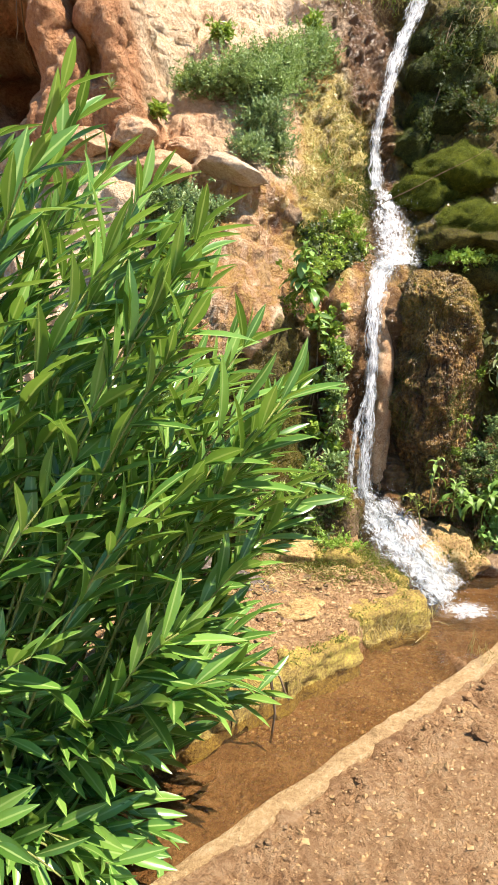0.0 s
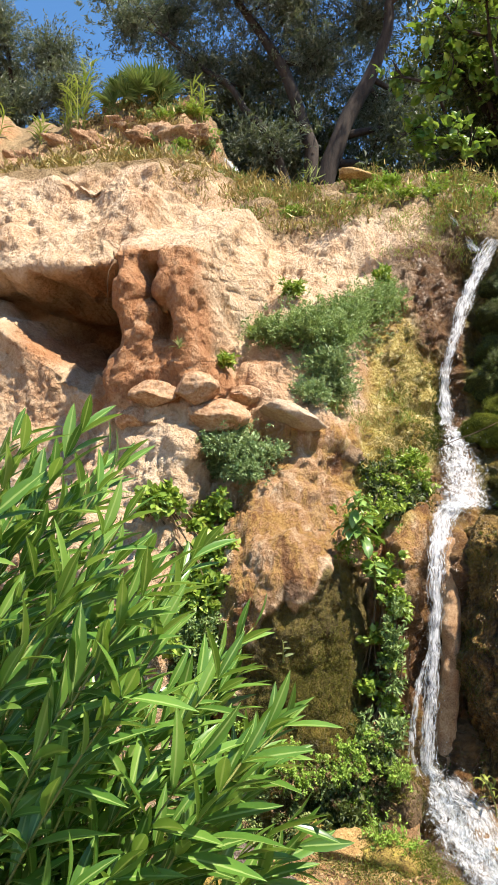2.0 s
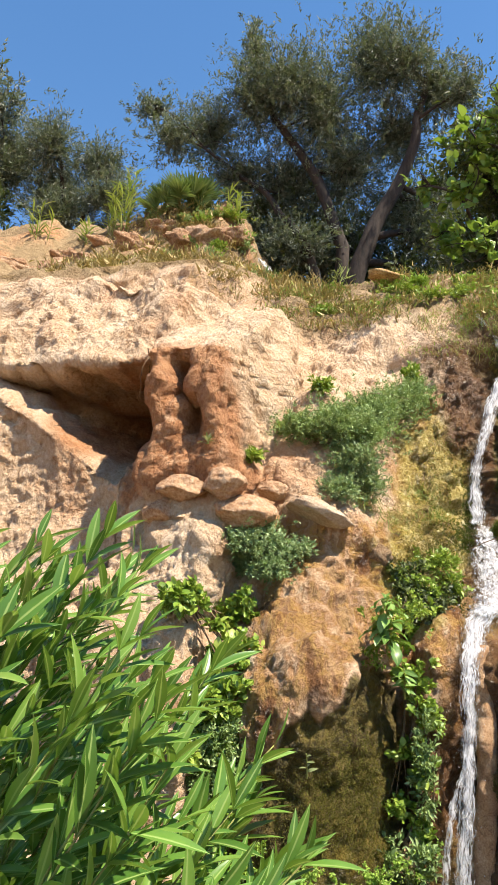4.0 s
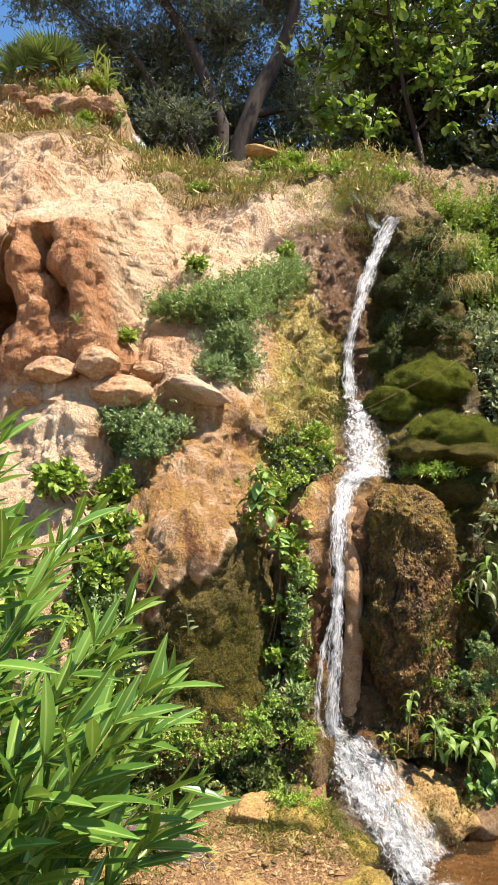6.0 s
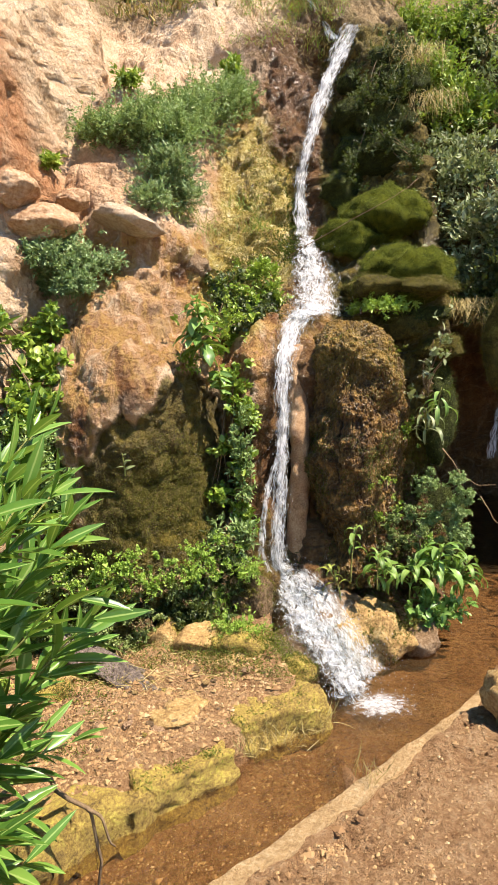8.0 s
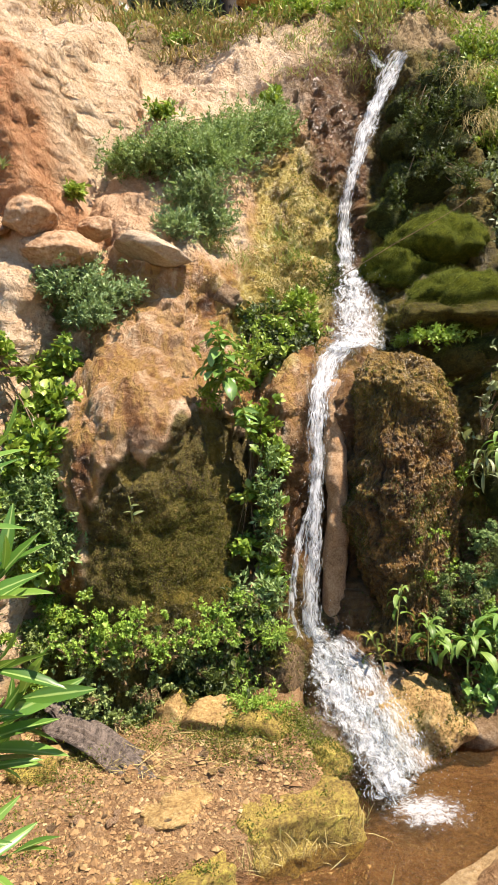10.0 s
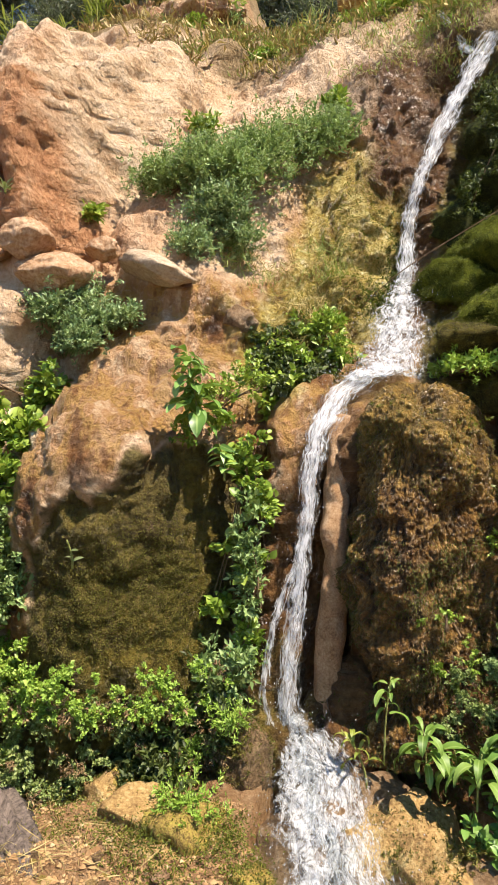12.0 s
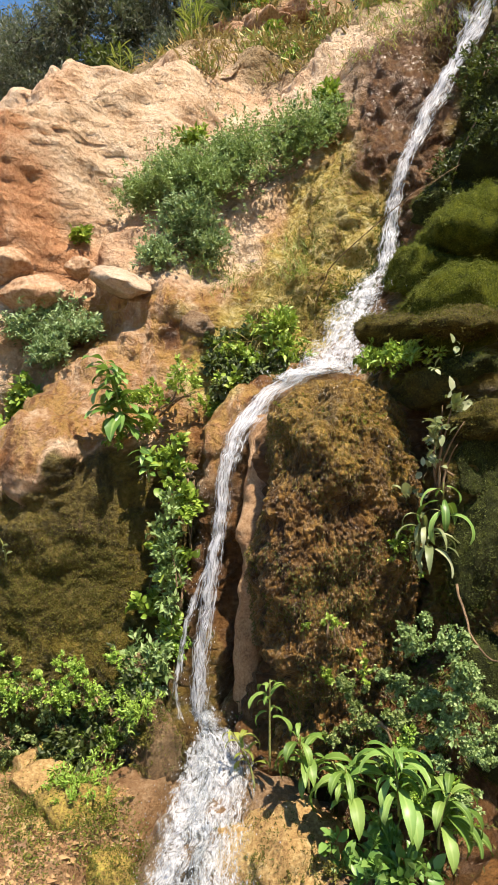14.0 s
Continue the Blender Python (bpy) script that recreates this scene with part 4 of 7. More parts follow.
soil_rocks = [
    ((1.06, 2.66, 0.10), (0.34, 0.30, 0.30), STONE_YELLOW, "large brown boulder beside the kerb"),
    ((1.12, 2.36, 0.04), (0.20, 0.18, 0.14), STONE_PALE, "pale brown boulder on the soil"),
    ((0.92, 2.10, 0.012), (0.10, 0.12, 0.04), SOIL, "clod of orange soil"),
    ((0.26, 1.76, 0.02), (0.10, 0.07, 0.06), SOIL, "small clod of orange soil")]
def moss_on(ob, mat, count, L, seed, top=-1.0):
    """Patches of short moss blades over a rock."""
    rng = np.random.default_rng(seed)
    me = ob.data
    co, no = np.empty(len(me.vertices) * 3, np.float32), np.empty(len(me.vertices) * 3, np.float32)
    me.vertices.foreach_get("co", co)
    me.vertices.foreach_get("normal", no)
    co, no = co.reshape(-1, 3), no.reshape(-1, 3)
    w = rng.integers(0, len(co), count)
    w = w[(fbm(co[w] * 13, 2, seed) > -0.05) & (no[w, 2] > top)]
    D = unit(no[w] + 0.7 * rng.normal(size=(len(w), 3)))
    v, f = leaf_batch(co[w] + rng.normal(size=(len(w), 3)) * 0.006, D, rng.normal(size=D.shape), L * rng.uniform(0.5, 1.6, len(w)), 0.0035)
    part("moss", mesh_of("moss", v, f, mat), ob, kind="stuff")


for i, (at, size, mat, lab) in enumerate(shore_rocks + soil_rocks):
    ob = rock("rock", at, size, 50 + i, mat, lab, "rock", (5 * (i % 3), -4 * (i % 4), 37 * i), 0.30, 0.35, detail=4)
    if mat is STONE_LICHEN:
        moss_on(ob, MOSS_BLADE, 2600, 0.008, 700 + i)
        moss_on(ob, MOSS_BROWN, 2600, 0.008, 740 + i)
    elif "olive mossy" in lab or "under the foot of the column" in lab:
        moss_on(ob, MOSS_BROWN, 5000, 0.008, 700 + i)
        moss_on(ob, MOSS_BLADE_DARK, 3000, 0.010, 740 + i)


def shore_stones():
    """Fist-sized chips of ochre rock lying flat on the shore; few shapes, each stone its own object."""
    rng = np.random.default_rng(15)
    mats = [STONE_YELLOW, STONE_PALE, STONE_LICHEN, STONE_WET]
    shapes = [rock_mesh("shore_stone", (1.0, 0.75, 0.42), 400 + k, mats[k % 4], 0.32, 0.4, 3) for k in range(8)]
    for k in range(90):
        x, y = rng.uniform(-1.1, 0.0), rng.uniform(2.35, 3.3)
        if side_of(LEFT_KERB, np.array([x]), np.array([y]))[0] > -0.12:
            continue
        size = 0.028 * math.exp(rng.normal(0, 0.45))
        ob = new("shore_stone", shapes[k % 8])
        ob.matrix_world = pose(x, y, ground_height(np.array([x]), np.array([y]))[0] + size * 0.06, rng.uniform(-9, 9), rng.uniform(-9, 9), rng.uniform(0, 360)) @ Matrix.Diagonal((size, size, size, 1))
        tagged(ob, "flat chip of ochre rock lying on the gravel shore", "stone", "stones on the shore")


shore_stones()


def pebbles():
    rng = np.random.default_rng(5)
    base = np.array([(1, 0, 0), (-1, 0, 0), (0, 1, 0), (0, -1, 0), (0.15, 0.1, 1), (-0.1, 0, -1.0)])
    tri = np.array([[0, 2, 4], [2, 1, 4], [1, 3, 4], [3, 0, 4], [2, 0, 5], [1, 2, 5], [3, 1, 5], [0, 3, 5]])
    count = 36000
    kind = rng.random(count)
    x = np.where(kind < 0.5, rng.uniform(-1.5, 0.3, count), rng.uniform(-0.6, 1.6, count))
    y = np.where(kind < 0.5, rng.uniform(1.9, 3.35, count), rng.uniform(0.9, 2.9, count))
    r, l = side_of(RIGHT_KERB, x, y), side_of(LEFT_KERB, x, y)
    keep = ~((np.abs(r) < 0.06) | ((r < 0.07) & (l > -0.05) & (rng.random(count) > 0.6)))
    x, y, kind = x[keep], y[keep], kind[keep]
    count = len(x)
    s = np.minimum(0.0034 * np.exp(rng.normal(0, 0.60, count)) + 0.0008, 0.016) * np.where(kind < 0.5, 1.2, 0.70) * np.where(ground_height(x, y) < -0.06, 0.55, 1.0)
    shape = np.stack([rng.uniform(0.8, 1.4, count), rng.uniform(0.8, 1.4, count), rng.uniform(0.45, 0.8, count)], 1) * s[:, None]
    v = base[None] * (1 + 0.30 * rng.normal(size=(count, len(base), 1))) * shape[:, None]
    a = rng.uniform(0, 6.28, count)[:, None]
    v = np.stack([v[..., 0] * np.cos(a) - v[..., 1] * np.sin(a), v[..., 0] * np.sin(a) + v[..., 1] * np.cos(a), v[..., 2]], -1)
    v = v + np.stack([x, y, ground_height(x, y) - s * 0.02], 1)[:, None]
    V = [v.reshape(-1, 3)]
    F = [(tri[None] + (np.arange(count) * len(base))[:, None, None]).reshape(-1, 3)]
    me = mesh_of("pebbles", np.concatenate(V), np.concatenate(F), PEBBLE, False)
    tagged(new("pebbles", me), "loose ochre pebbles and crumbs of soil on the shore", "pebbles", kind="stuff")


def pebble_material():
    m, t, b, out = shader("mixed_pebble")
    isl = nd(t, "NewGeometry").outputs["Random Per Island"]
    col = ramp(t, isl, [(0.0, (0.19, 0.10, 0.036)), (0.4, (0.33, 0.20, 0.085)), (0.9, (0.40, 0.265, 0.115)), (1.0, (0.52, 0.395, 0.22))])
    n = noise_tex(t, coords(t), 90, 4)
    t.links.new(mix(t, calc(t, "MULTIPLY", n, 0.6), col, (0.20, 0.10, 0.045)), b.inputs["Base Color"])
    b.inputs["Roughness"].default_value = 0.85
    bumped(t, b, n, 0.5, 0.004)
    return m


PEBBLE = pebble_material()
pebbles()


def soil_crumbs():
    """Crumbled clods on the trodden soil, coarser beside the kerb and round the large boulder."""
    rng = np.random.default_rng(17)
    ball = rock_mesh("crumb", (1, 1, 0.8), 9, SOIL, 0.2, 0.2, 1)
    co = np.array([tuple(p.co) for p in ball.vertices])
    tri = np.array([tuple(p.vertices) for p in ball.polygons])
    bpy.data.meshes.remove(ball)
    x, y = rng.uniform(-0.9, 1.7, 26000), rng.uniform(0.5, 2.95, 26000)
    r = side_of(RIGHT_KERB, x, y)
    near = np.maximum(np.exp(-relu(r - 0.10) / 0.10), np.exp(-np.hypot(x - 1.02, y - 2.5) ** 2 / 0.06))
    patch = sstep(-0.15, 0.35, fbm(np.stack([x, y, 0 * x], 1) * 3.1, 2, 19))
    keep = (r > 0.075) & (rng.random(len(x)) < 0.08 + 0.35 * patch + 0.55 * near)
    x, y, near = x[keep], y[keep], near[keep]
    n = len(x)
    size = np.minimum(0.0042 * np.exp(rng.normal(0, 0.5, n)) * (1 + 1.3 * near * rng.random(n)), 0.026)
    v = co[None] * size[:, None, None] * rng.uniform(0.75, 1.3, (n, 1, 3)) * (1 + 0.16 * rng.normal(size=(n, len(co), 1)))
    a = rng.uniform(0, 6.28, n)[:, None]
    v = np.stack([v[..., 0] * np.cos(a) - v[..., 1] * np.sin(a), v[..., 0] * np.sin(a) + v[..., 1] * np.cos(a), v[..., 2]], -1)
    v = v + np.stack([x, y, ground_height(x, y) + size * 0.12], 1)[:, None]
    f = (tri[None] + (np.arange(n) * len(co))[:, None, None]).reshape(-1, tri.shape[1])
    tagged(new("soil_crumbs", mesh_of("soil_crumbs", v.reshape(-1, 3), f, SOIL)), "crumbled clods of dry orange soil beside the kerb", "soil", kind="stuff")


soil_crumbs()

# mossy boulders beside the upper fall
def moss_boulder(at, size, seed, bright, tilt):
    """A boulder under a cushion of short moss blades."""
    rng = np.random.default_rng(seed)
    ob = rock("mossy_boulder", at, tuple(1.1 * a for a in size), seed, (MOSS_DARK, MOSS, MOSS_LEDGE)[bright], ("dark wet boulder grown with moss", "cushion of green moss on a wet boulder", "wet ledge grown with olive-brown moss")[bright],
              "boulder", (0, tilt, 25 * seed), 0.27, 0.05, "mossy boulders beside the fall", 4)
    me = ob.data
    co, no = np.empty(len(me.vertices) * 3, np.float32), np.empty(len(me.vertices) * 3, np.float32)
    me.vertices.foreach_get("co", co)
    me.vertices.foreach_get("normal", no)
    co, no = co.reshape(-1, 3), no.reshape(-1, 3)
    k = int(13000 * (size[0] * size[2] / 0.12) ** 0.7)
    w = rng.integers(0, len(co), k)
    w = w[rng.random(k) < 0.35 + 0.65 * sstep(-0.5, 0.3, no[w, 2])]
    D = unit(no[w] + 0.7 * rng.normal(size=(len(w), 3)) + np.array([0, 0, -0.15]))
    v, f = leaf_batch(co[w] + rng.normal(size=(len(w), 3)) * 0.008, D, rng.normal(size=D.shape), 0.0075 * rng.uniform(0.5, 1.6, len(w)), 0.0035)
    part("moss", mesh_of("moss", v, f, (MOSS_BLADE_DARK, MOSS_BLADE, MOSS_BROWN)[bright]), ob, kind="stuff")


upper_cushions = [
    ((0.52, 4.80, 2.34), (0.42, 0.46, 0.28), 1),
    ((0.75, 4.86, 2.52), (0.46, 0.50, 0.40), 1),
    ((0.80, 4.46, 2.12), (0.36, 0.38, 0.24), 1),
    ((0.74, 5.18, 3.00), (0.40, 0.50, 0.32), 0),
    ((0.84, 5.24, 3.24), (0.34, 0.44, 0.30), 0),
    ((0.50, 5.12, 2.74), (0.26, 0.36, 0.30), 0),
    ((0.58, 5.26, 3.04), (0.26, 0.36, 0.30), 0),
    ((0.64, 5.36, 3.34), (0.30, 0.40, 0.30), 0),
    ((0.76, 5.46, 3.64), (0.36, 0.44, 0.32), 0),
    ((0.98, 5.30, 3.52), (0.34, 0.44, 0.36), 0),
    ((0.66, 4.38, 1.98), (0.50, 0.44, 0.20), 2),
    ((0.96, 4.20, 1.96), (0.36, 0.34, 0.15), 2),
    ((0.93, 4.26, 1.76), (0.34, 0.30, 0.15), 0),
    ((1.01, 4.20, 1.58), (0.26, 0.28, 0.14), 2),
    ((1.00, 4.22, 1.40), (0.22, 0.26, 0.20), 0),
    ((1.00, 4.16, 1.10), (0.16, 0.24, 0.46), 0),
    ((1.38, 4.17, 1.56), (0.13, 0.20, 0.50), 2)]
lower_cushions = [
    ((0.98, 4.30, 0.46), (0.32, 0.4, 0.6), 0),
    ((0.96, 4.34, 2.02), (0.34, 0.4, 0.34), 1),
    ((0.80, 4.30, 1.72), (0.40, 0.34, 0.18), 2)]
for i, (at, size, bright) in enumerate(upper_cushions + lower_cushions):
    moss_boulder(at, size, 80 + i, bright, 8 - 5 * (i % 4))


# ---- falling water ----
def flow(path, q):
    path = np.asarray(path, float)
    t0 = np.linspace(0, 1, len(path))
    p = np.stack([np.interp(q, t0, path[:, k]) for k in range(3)], 1)
    k = np.ones(9) / 9
    return np.stack([np.convolve(np.pad(p[:, c], 4, "edge"), k, "valid") for c in range(3)], 1)


def film_mesh(name, path, normals, widths, mat, layer, base, rough=0.014, grain=14.0, lift=0.012, across=17, rows=130):
    """A thin sheet of running water; its rims and its two ends thin out."""
    q = np.linspace(0, 1, rows)
    p, n = flow(path, q), unit(flow(normals, q))
    half = np.interp(q, np.linspace(0, 1, len(widths)), widths)
    half = half * (1 + 0.25 * fbm(p * 5 + layer, 2, 40 + layer))
    side = unit(np.cross(unit(np.gradient(p, axis=0)), n))
    k = np.linspace(-1, 1, across)
    v = p[:, None] + side[:, None] * (half[:, None] * k[None])[..., None] + n[:, None] * (lift + 0.012 * (1 - k ** 2))[None, :, None]
    v = v.reshape(-1, 3)
    v = v + rough * np.stack([fbm(v * grain + 7 * layer, 3, 1), fbm(v * grain, 3, 2 + layer), fbm(v * grain, 3, 3 + layer)], 1)
    f = [[i * across + j, i * across + j + 1, (i + 1) * across + j + 1, (i + 1) * across + j] for i in range(rows - 1) for j in range(across - 1)]
    me = mesh_of(name, v - base, f, mat)
    run = np.concatenate([[0], np.cumsum(np.linalg.norm(np.diff(p, axis=0), axis=1))])
    ends = sstep(0, 0.06, q) * sstep(1, 0.93, q)
    fields = {"run": np.repeat(run, across), "off": (half[:, None] * k[None] + 3.7 * layer).ravel(), "core": ((1 - k ** 2)[None] * ends[:, None]).ravel()}
    for key, a in fields.items():
        me.attributes.new(key, "FLOAT", "POINT").data.foreach_set("value", a.astype(np.float32))
    return me


def drops(geo, path, widths, count, rng, spread=0.05, size=(0.0008, 0.0026)):
    path, widths = np.asarray(path, float), np.asarray(widths, float)
    t0 = np.linspace(0, 1, len(path))
    o = np.array([(1, 0, 0), (-1, 0, 0), (0, 1, 0), (0, -1, 0), (0, 0, 1.5), (0, 0, -1.5)])
    tri = [[0, 2, 4], [2, 1, 4], [1, 3, 4], [3, 0, 4], [2, 0, 5], [1, 2, 5], [3, 1, 5], [0, 3, 5]]
    for _ in range(count):
        s = rng.random()
        p = np.array([np.interp(s, t0, path[:, k]) for k in range(3)])
        w = np.interp(s, t0, widths) + spread * 0.4
        p = p + np.array([rng.normal(0, w * 0.7), -abs(rng.normal(0.02, spread * 0.7)), abs(rng.normal(0.01, spread * 0.7))])
        geo.add(p + o * rng.uniform(*size), tri)


def build_waterfall():
    rng = np.random.default_rng(12)
    fall = empty("waterfall", at_wall(0.0, 0.3), "white waterfall stepping down the wet cliff into a pool", "waterfall")
    base = np.array(fall.location)
    front, steep, flat = (0.25, -0.85, 0.3), (0.12, -1, 0.15), (0, -0.45, 1)
    spray = Geo()
    head_legs = [
        ("top_trickle", [(0.27, 5.62, 4.36), (0.36, 5.54, 4.15), (0.50, 5.45, 3.92)], [front] * 3, [0.04, 0.05, 0.06], SPRAY, 2, 0.014, 30),
        ("crest_trickle", [(-3.06, 8.86, 7.42), (-2.98, 8.72, 7.22), (-2.86, 8.60, 6.98)], [front] * 3, [0.03, 0.05, 0.05], SPRAY, 2, 0.014, 10),
        ("crest_trickle", [(-2.56, 8.36, 6.56), (-2.44, 8.26, 6.40), (-2.30, 8.16, 6.22)], [front] * 3, [0.03, 0.05, 0.04], SPRAY, 2, 0.014, 10)]
    upper_legs = [
        ("upper_fall", [(0.68, 5.46, 4.05), (0.57, 5.44, 3.93), (0.45, 5.34, 3.67), (0.33, 5.19, 3.33), (0.26, 5.07, 3.06), (0.21, 5.05, 2.86), (0.19, 5.02, 2.66), (0.20, 4.96, 2.48), (0.22, 4.88, 2.36)],
             [front] * 9, [0.14, 0.12, 0.085, 0.066, 0.060, 0.060, 0.066, 0.080, 0.10], SPRAY, 2, 0.012, 160),
        ("cascade", [(0.22, 4.86, 2.42), (0.25, 4.66, 2.28), (0.27, 4.53, 2.12), (0.28, 4.42, 1.98), (0.28, 4.31, 1.88), (0.26, 4.20, 1.83), (0.20, 4.10, 1.80), (0.15, 4.03, 1.76)], [front] * 5 + [flat] * 3,
             [0.07, 0.17, 0.25, 0.30, 0.31, 0.25, 0.19, 0.12], SPLASH, 2, 0.022, 500)]
    lower_legs = [
        ("lower_fall", [(0.27, 4.34, 1.83), (0.20, 4.17, 1.80), (0.13, 4.02, 1.72), (0.09, 3.87, 1.57), (0.075, 3.79, 1.38), (0.065, 3.76, 1.16), (0.058, 3.70, 0.85), (0.030, 3.68, 0.58), (0.030, 3.66, 0.26)],
             [(0, -0.2, 1), (0, -0.4, 1), (0, -0.8, 0.8)] + [steep] * 6, [0.20, 0.16, 0.11, 0.085, 0.062, 0.052, 0.055, 0.065, 0.09], SPRAY, 2, 0.010, 150),
        ("side_strand", [(0.05, 3.74, 1.08), (0.01, 3.70, 0.92), (-0.03, 3.66, 0.74), (-0.055, 3.63, 0.58), (-0.05, 3.61, 0.46), (-0.01, 3.60, 0.34)], [steep] * 6, [0.02, 0.025, 0.028, 0.03, 0.035, 0.05], SPRAY, 1, 0.012, 60)]
    foot_legs = [
        ("foot_cascade", [(0.035, 3.70, 0.42), (0.06, 3.68, 0.30), (0.13, 3.58, 0.18), (0.20, 3.44, 0.09), (0.30, 3.25, 0.02), (0.38, 3.09, -0.05), (0.46, 2.99, -0.075)],
             [(0.1, -1, 0.6), flat, flat, flat, flat, flat, (0, 0, 1)], [0.09, 0.16, 0.19, 0.19, 0.19, 0.19, 0.15], FOOT, 3, 0.022, 900),
        ("side_cascade", [(0.12, 3.67, 0.33), (0.26, 3.60, 0.22), (0.36, 3.42, 0.08), (0.44, 3.28, -0.03), (0.50, 3.18, -0.08)], [flat] * 5, [0.05, 0.14, 0.17, 0.16, 0.14], VEIL, 2, 0.020, 300)]
    cave_legs = [("cave_trickle", [(1.79, 5.40, 1.30), (1.72, 5.34, 1.12), (1.68, 5.28, 0.92), (1.64, 5.24, 0.70)], [steep] * 4, [0.03, 0.04, 0.05, 0.06], SPRAY, 1, 0.014, 20)]
    for name, pts, norms, wid, mat, layers, rough, wet_drops in cave_legs + head_legs + upper_legs + lower_legs + foot_legs:
        leg = None
        for k in range(layers):
            me = film_mesh(name if leg is None else "water_film", pts, norms, np.array(wid) * (1.0 - 0.16 * k), mat, k, base, rough, 11 + 7 * k, 0.006 + 0.014 * k)
            if leg is None:
                leg = part(name, me, fall)
            else:
                part("water_film", me, leg)
        drops(spray, pts, wid, wet_drops, rng)
    part("spray", spray.mesh("spray", DROP, True, base), fall, kind="stuff")
    # froth where the water enters the pool
    k = np.linspace(-1, 1, 48)
    A, B = np.meshgrid(k, k)
    a, b = A.ravel(), B.ravel()
    p = np.stack([0.52 + 0.30 * a, 2.97 + 0.24 * b, -0.079 + 0 * a], 1)
    p[:, 2] += 0.006 * fbm(p * 30, 3, 4) + 0.008 * np.clip(1 - a * a - b * b, 0, 1)
    i = (np.arange(47)[:, None] * 48 + np.arange(47)[None, :]).ravel()
    me = mesh_of("pool_foam", p - base, np.stack([i, i + 1, i + 49, i + 48], -1), FROTH)
    for key, val in (("run", p[:, 1]), ("off", p[:, 0]), ("core", np.clip(1 - np.hypot(a, b), 0, 1) * 1.2)):
        me.attributes.new(key, "FLOAT", "POINT").data.foreach_set("value", val.astype(np.float32))
    part("pool_foam", me, fall)


build_waterfall()


# ---- plants ----
def scatter_leaves(lumps, count, L, W, rng, out=None, shape=None, up=0.6, droop=0.25, jitter=0.5, shell=0.35):
    """Leaves through the outer part of several lumps (centre, radii), each lump broken into sprigs."""
    vol = np.array([max(r) * sorted(r)[1] for _, r in lumps])
    P, D = [], []
    for (c, r), k in zip(lumps, (count * vol / vol.sum()).astype(int)):
        c, r = np.asarray(c, float), np.asarray(r, float)
        sprigs = max(6, k // 14)
        d = unit(rng.normal(size=(sprigs, 3)))
        if out is not None:
            d = unit(d + np.asarray(out, float) * 0.8)
        rad = shell + (1 - shell) * rng.random((sprigs, 1)) ** 0.6
        tip = c + d * r * rad * (1 + 0.34 * rng.normal(size=(sprigs, 1)))
        sd = unit(d + np.array([0, 0, up]) + 0.35 * rng.normal(size=(sprigs, 3)))
        w = rng.integers(0, sprigs, k)
        s = rng.random(k) ** 0.8
        P.append(tip[w] - sd[w] * (s * 0.30 * r.mean())[:, None] + rng.normal(size=(k, 3)) * L * 0.35)
        D.append(unit(sd[w] + jitter * 1.2 * rng.normal(size=(k, 3))))
    P, D = np.concatenate(P), np.concatenate(D)
    N = unit(rng.normal(size=P.shape) * 0.6 + np.array([0.2, -0.3, 0.9]))
    sz = np.exp(rng.normal(0, 0.28, len(P)))
    return leaf_batch(P, D, N, L * sz, W * sz, shape, droop, 0.2)


def stems_to(lumps, root, count, rng, r0=0.006):
    g = Geo()
    root = np.asarray(root, float)
    for _ in range(count):
        c, r = lumps[rng.integers(0, len(lumps))]
        e = np.asarray(c) + unit(rng.normal(size=3)) * np.asarray(r) * rng.uniform(0.3, 0.9)
        a = root + rng.normal(size=3) * 0.03
        m = (a + e) / 2 + rng.normal(size=3) * 0.12 * np.linalg.norm(e - a) + np.array([0, 0, 0.03])
        q = np.linspace(0, 1, 7)[:, None]
        g.add(*tube((1 - q) ** 2 * a + 2 * q * (1 - q) * m + q * q * e, np.linspace(r0, r0 * 0.25, 7), 5))
    return g


def shrub(name, lumps, count, L, W, mat, label, seed, category="shrub", out=(0, -0.6, 0.5), shape=None, stems=14, stem_mat=None, group="", **kw):
    rng = np.random.default_rng(seed)
    lumps = [(np.asarray(c, float), np.asarray(r, float)) for c, r in lumps]
    root = lumps[0][0] + np.array([0, lumps[0][1][1] * 0.7, -lumps[0][1][2] * 0.6])
    e = empty(name, root, label, category, group)
    v, f = scatter_leaves(lumps, count, L, W, rng, out, shape, **kw)
    part("foliage", mesh_of("foliage", v - root, f, mat), e, kind="stuff")
    for _ in range(stems):
        part("stem", stems_to(lumps[:1] if stems < 5 else lumps, root, 1, rng).mesh("stem", stem_mat or TWIG, True, root), e)
    return e


def W_(x, z, out=0.0):
    return tuple(at_wall(x, z, out))


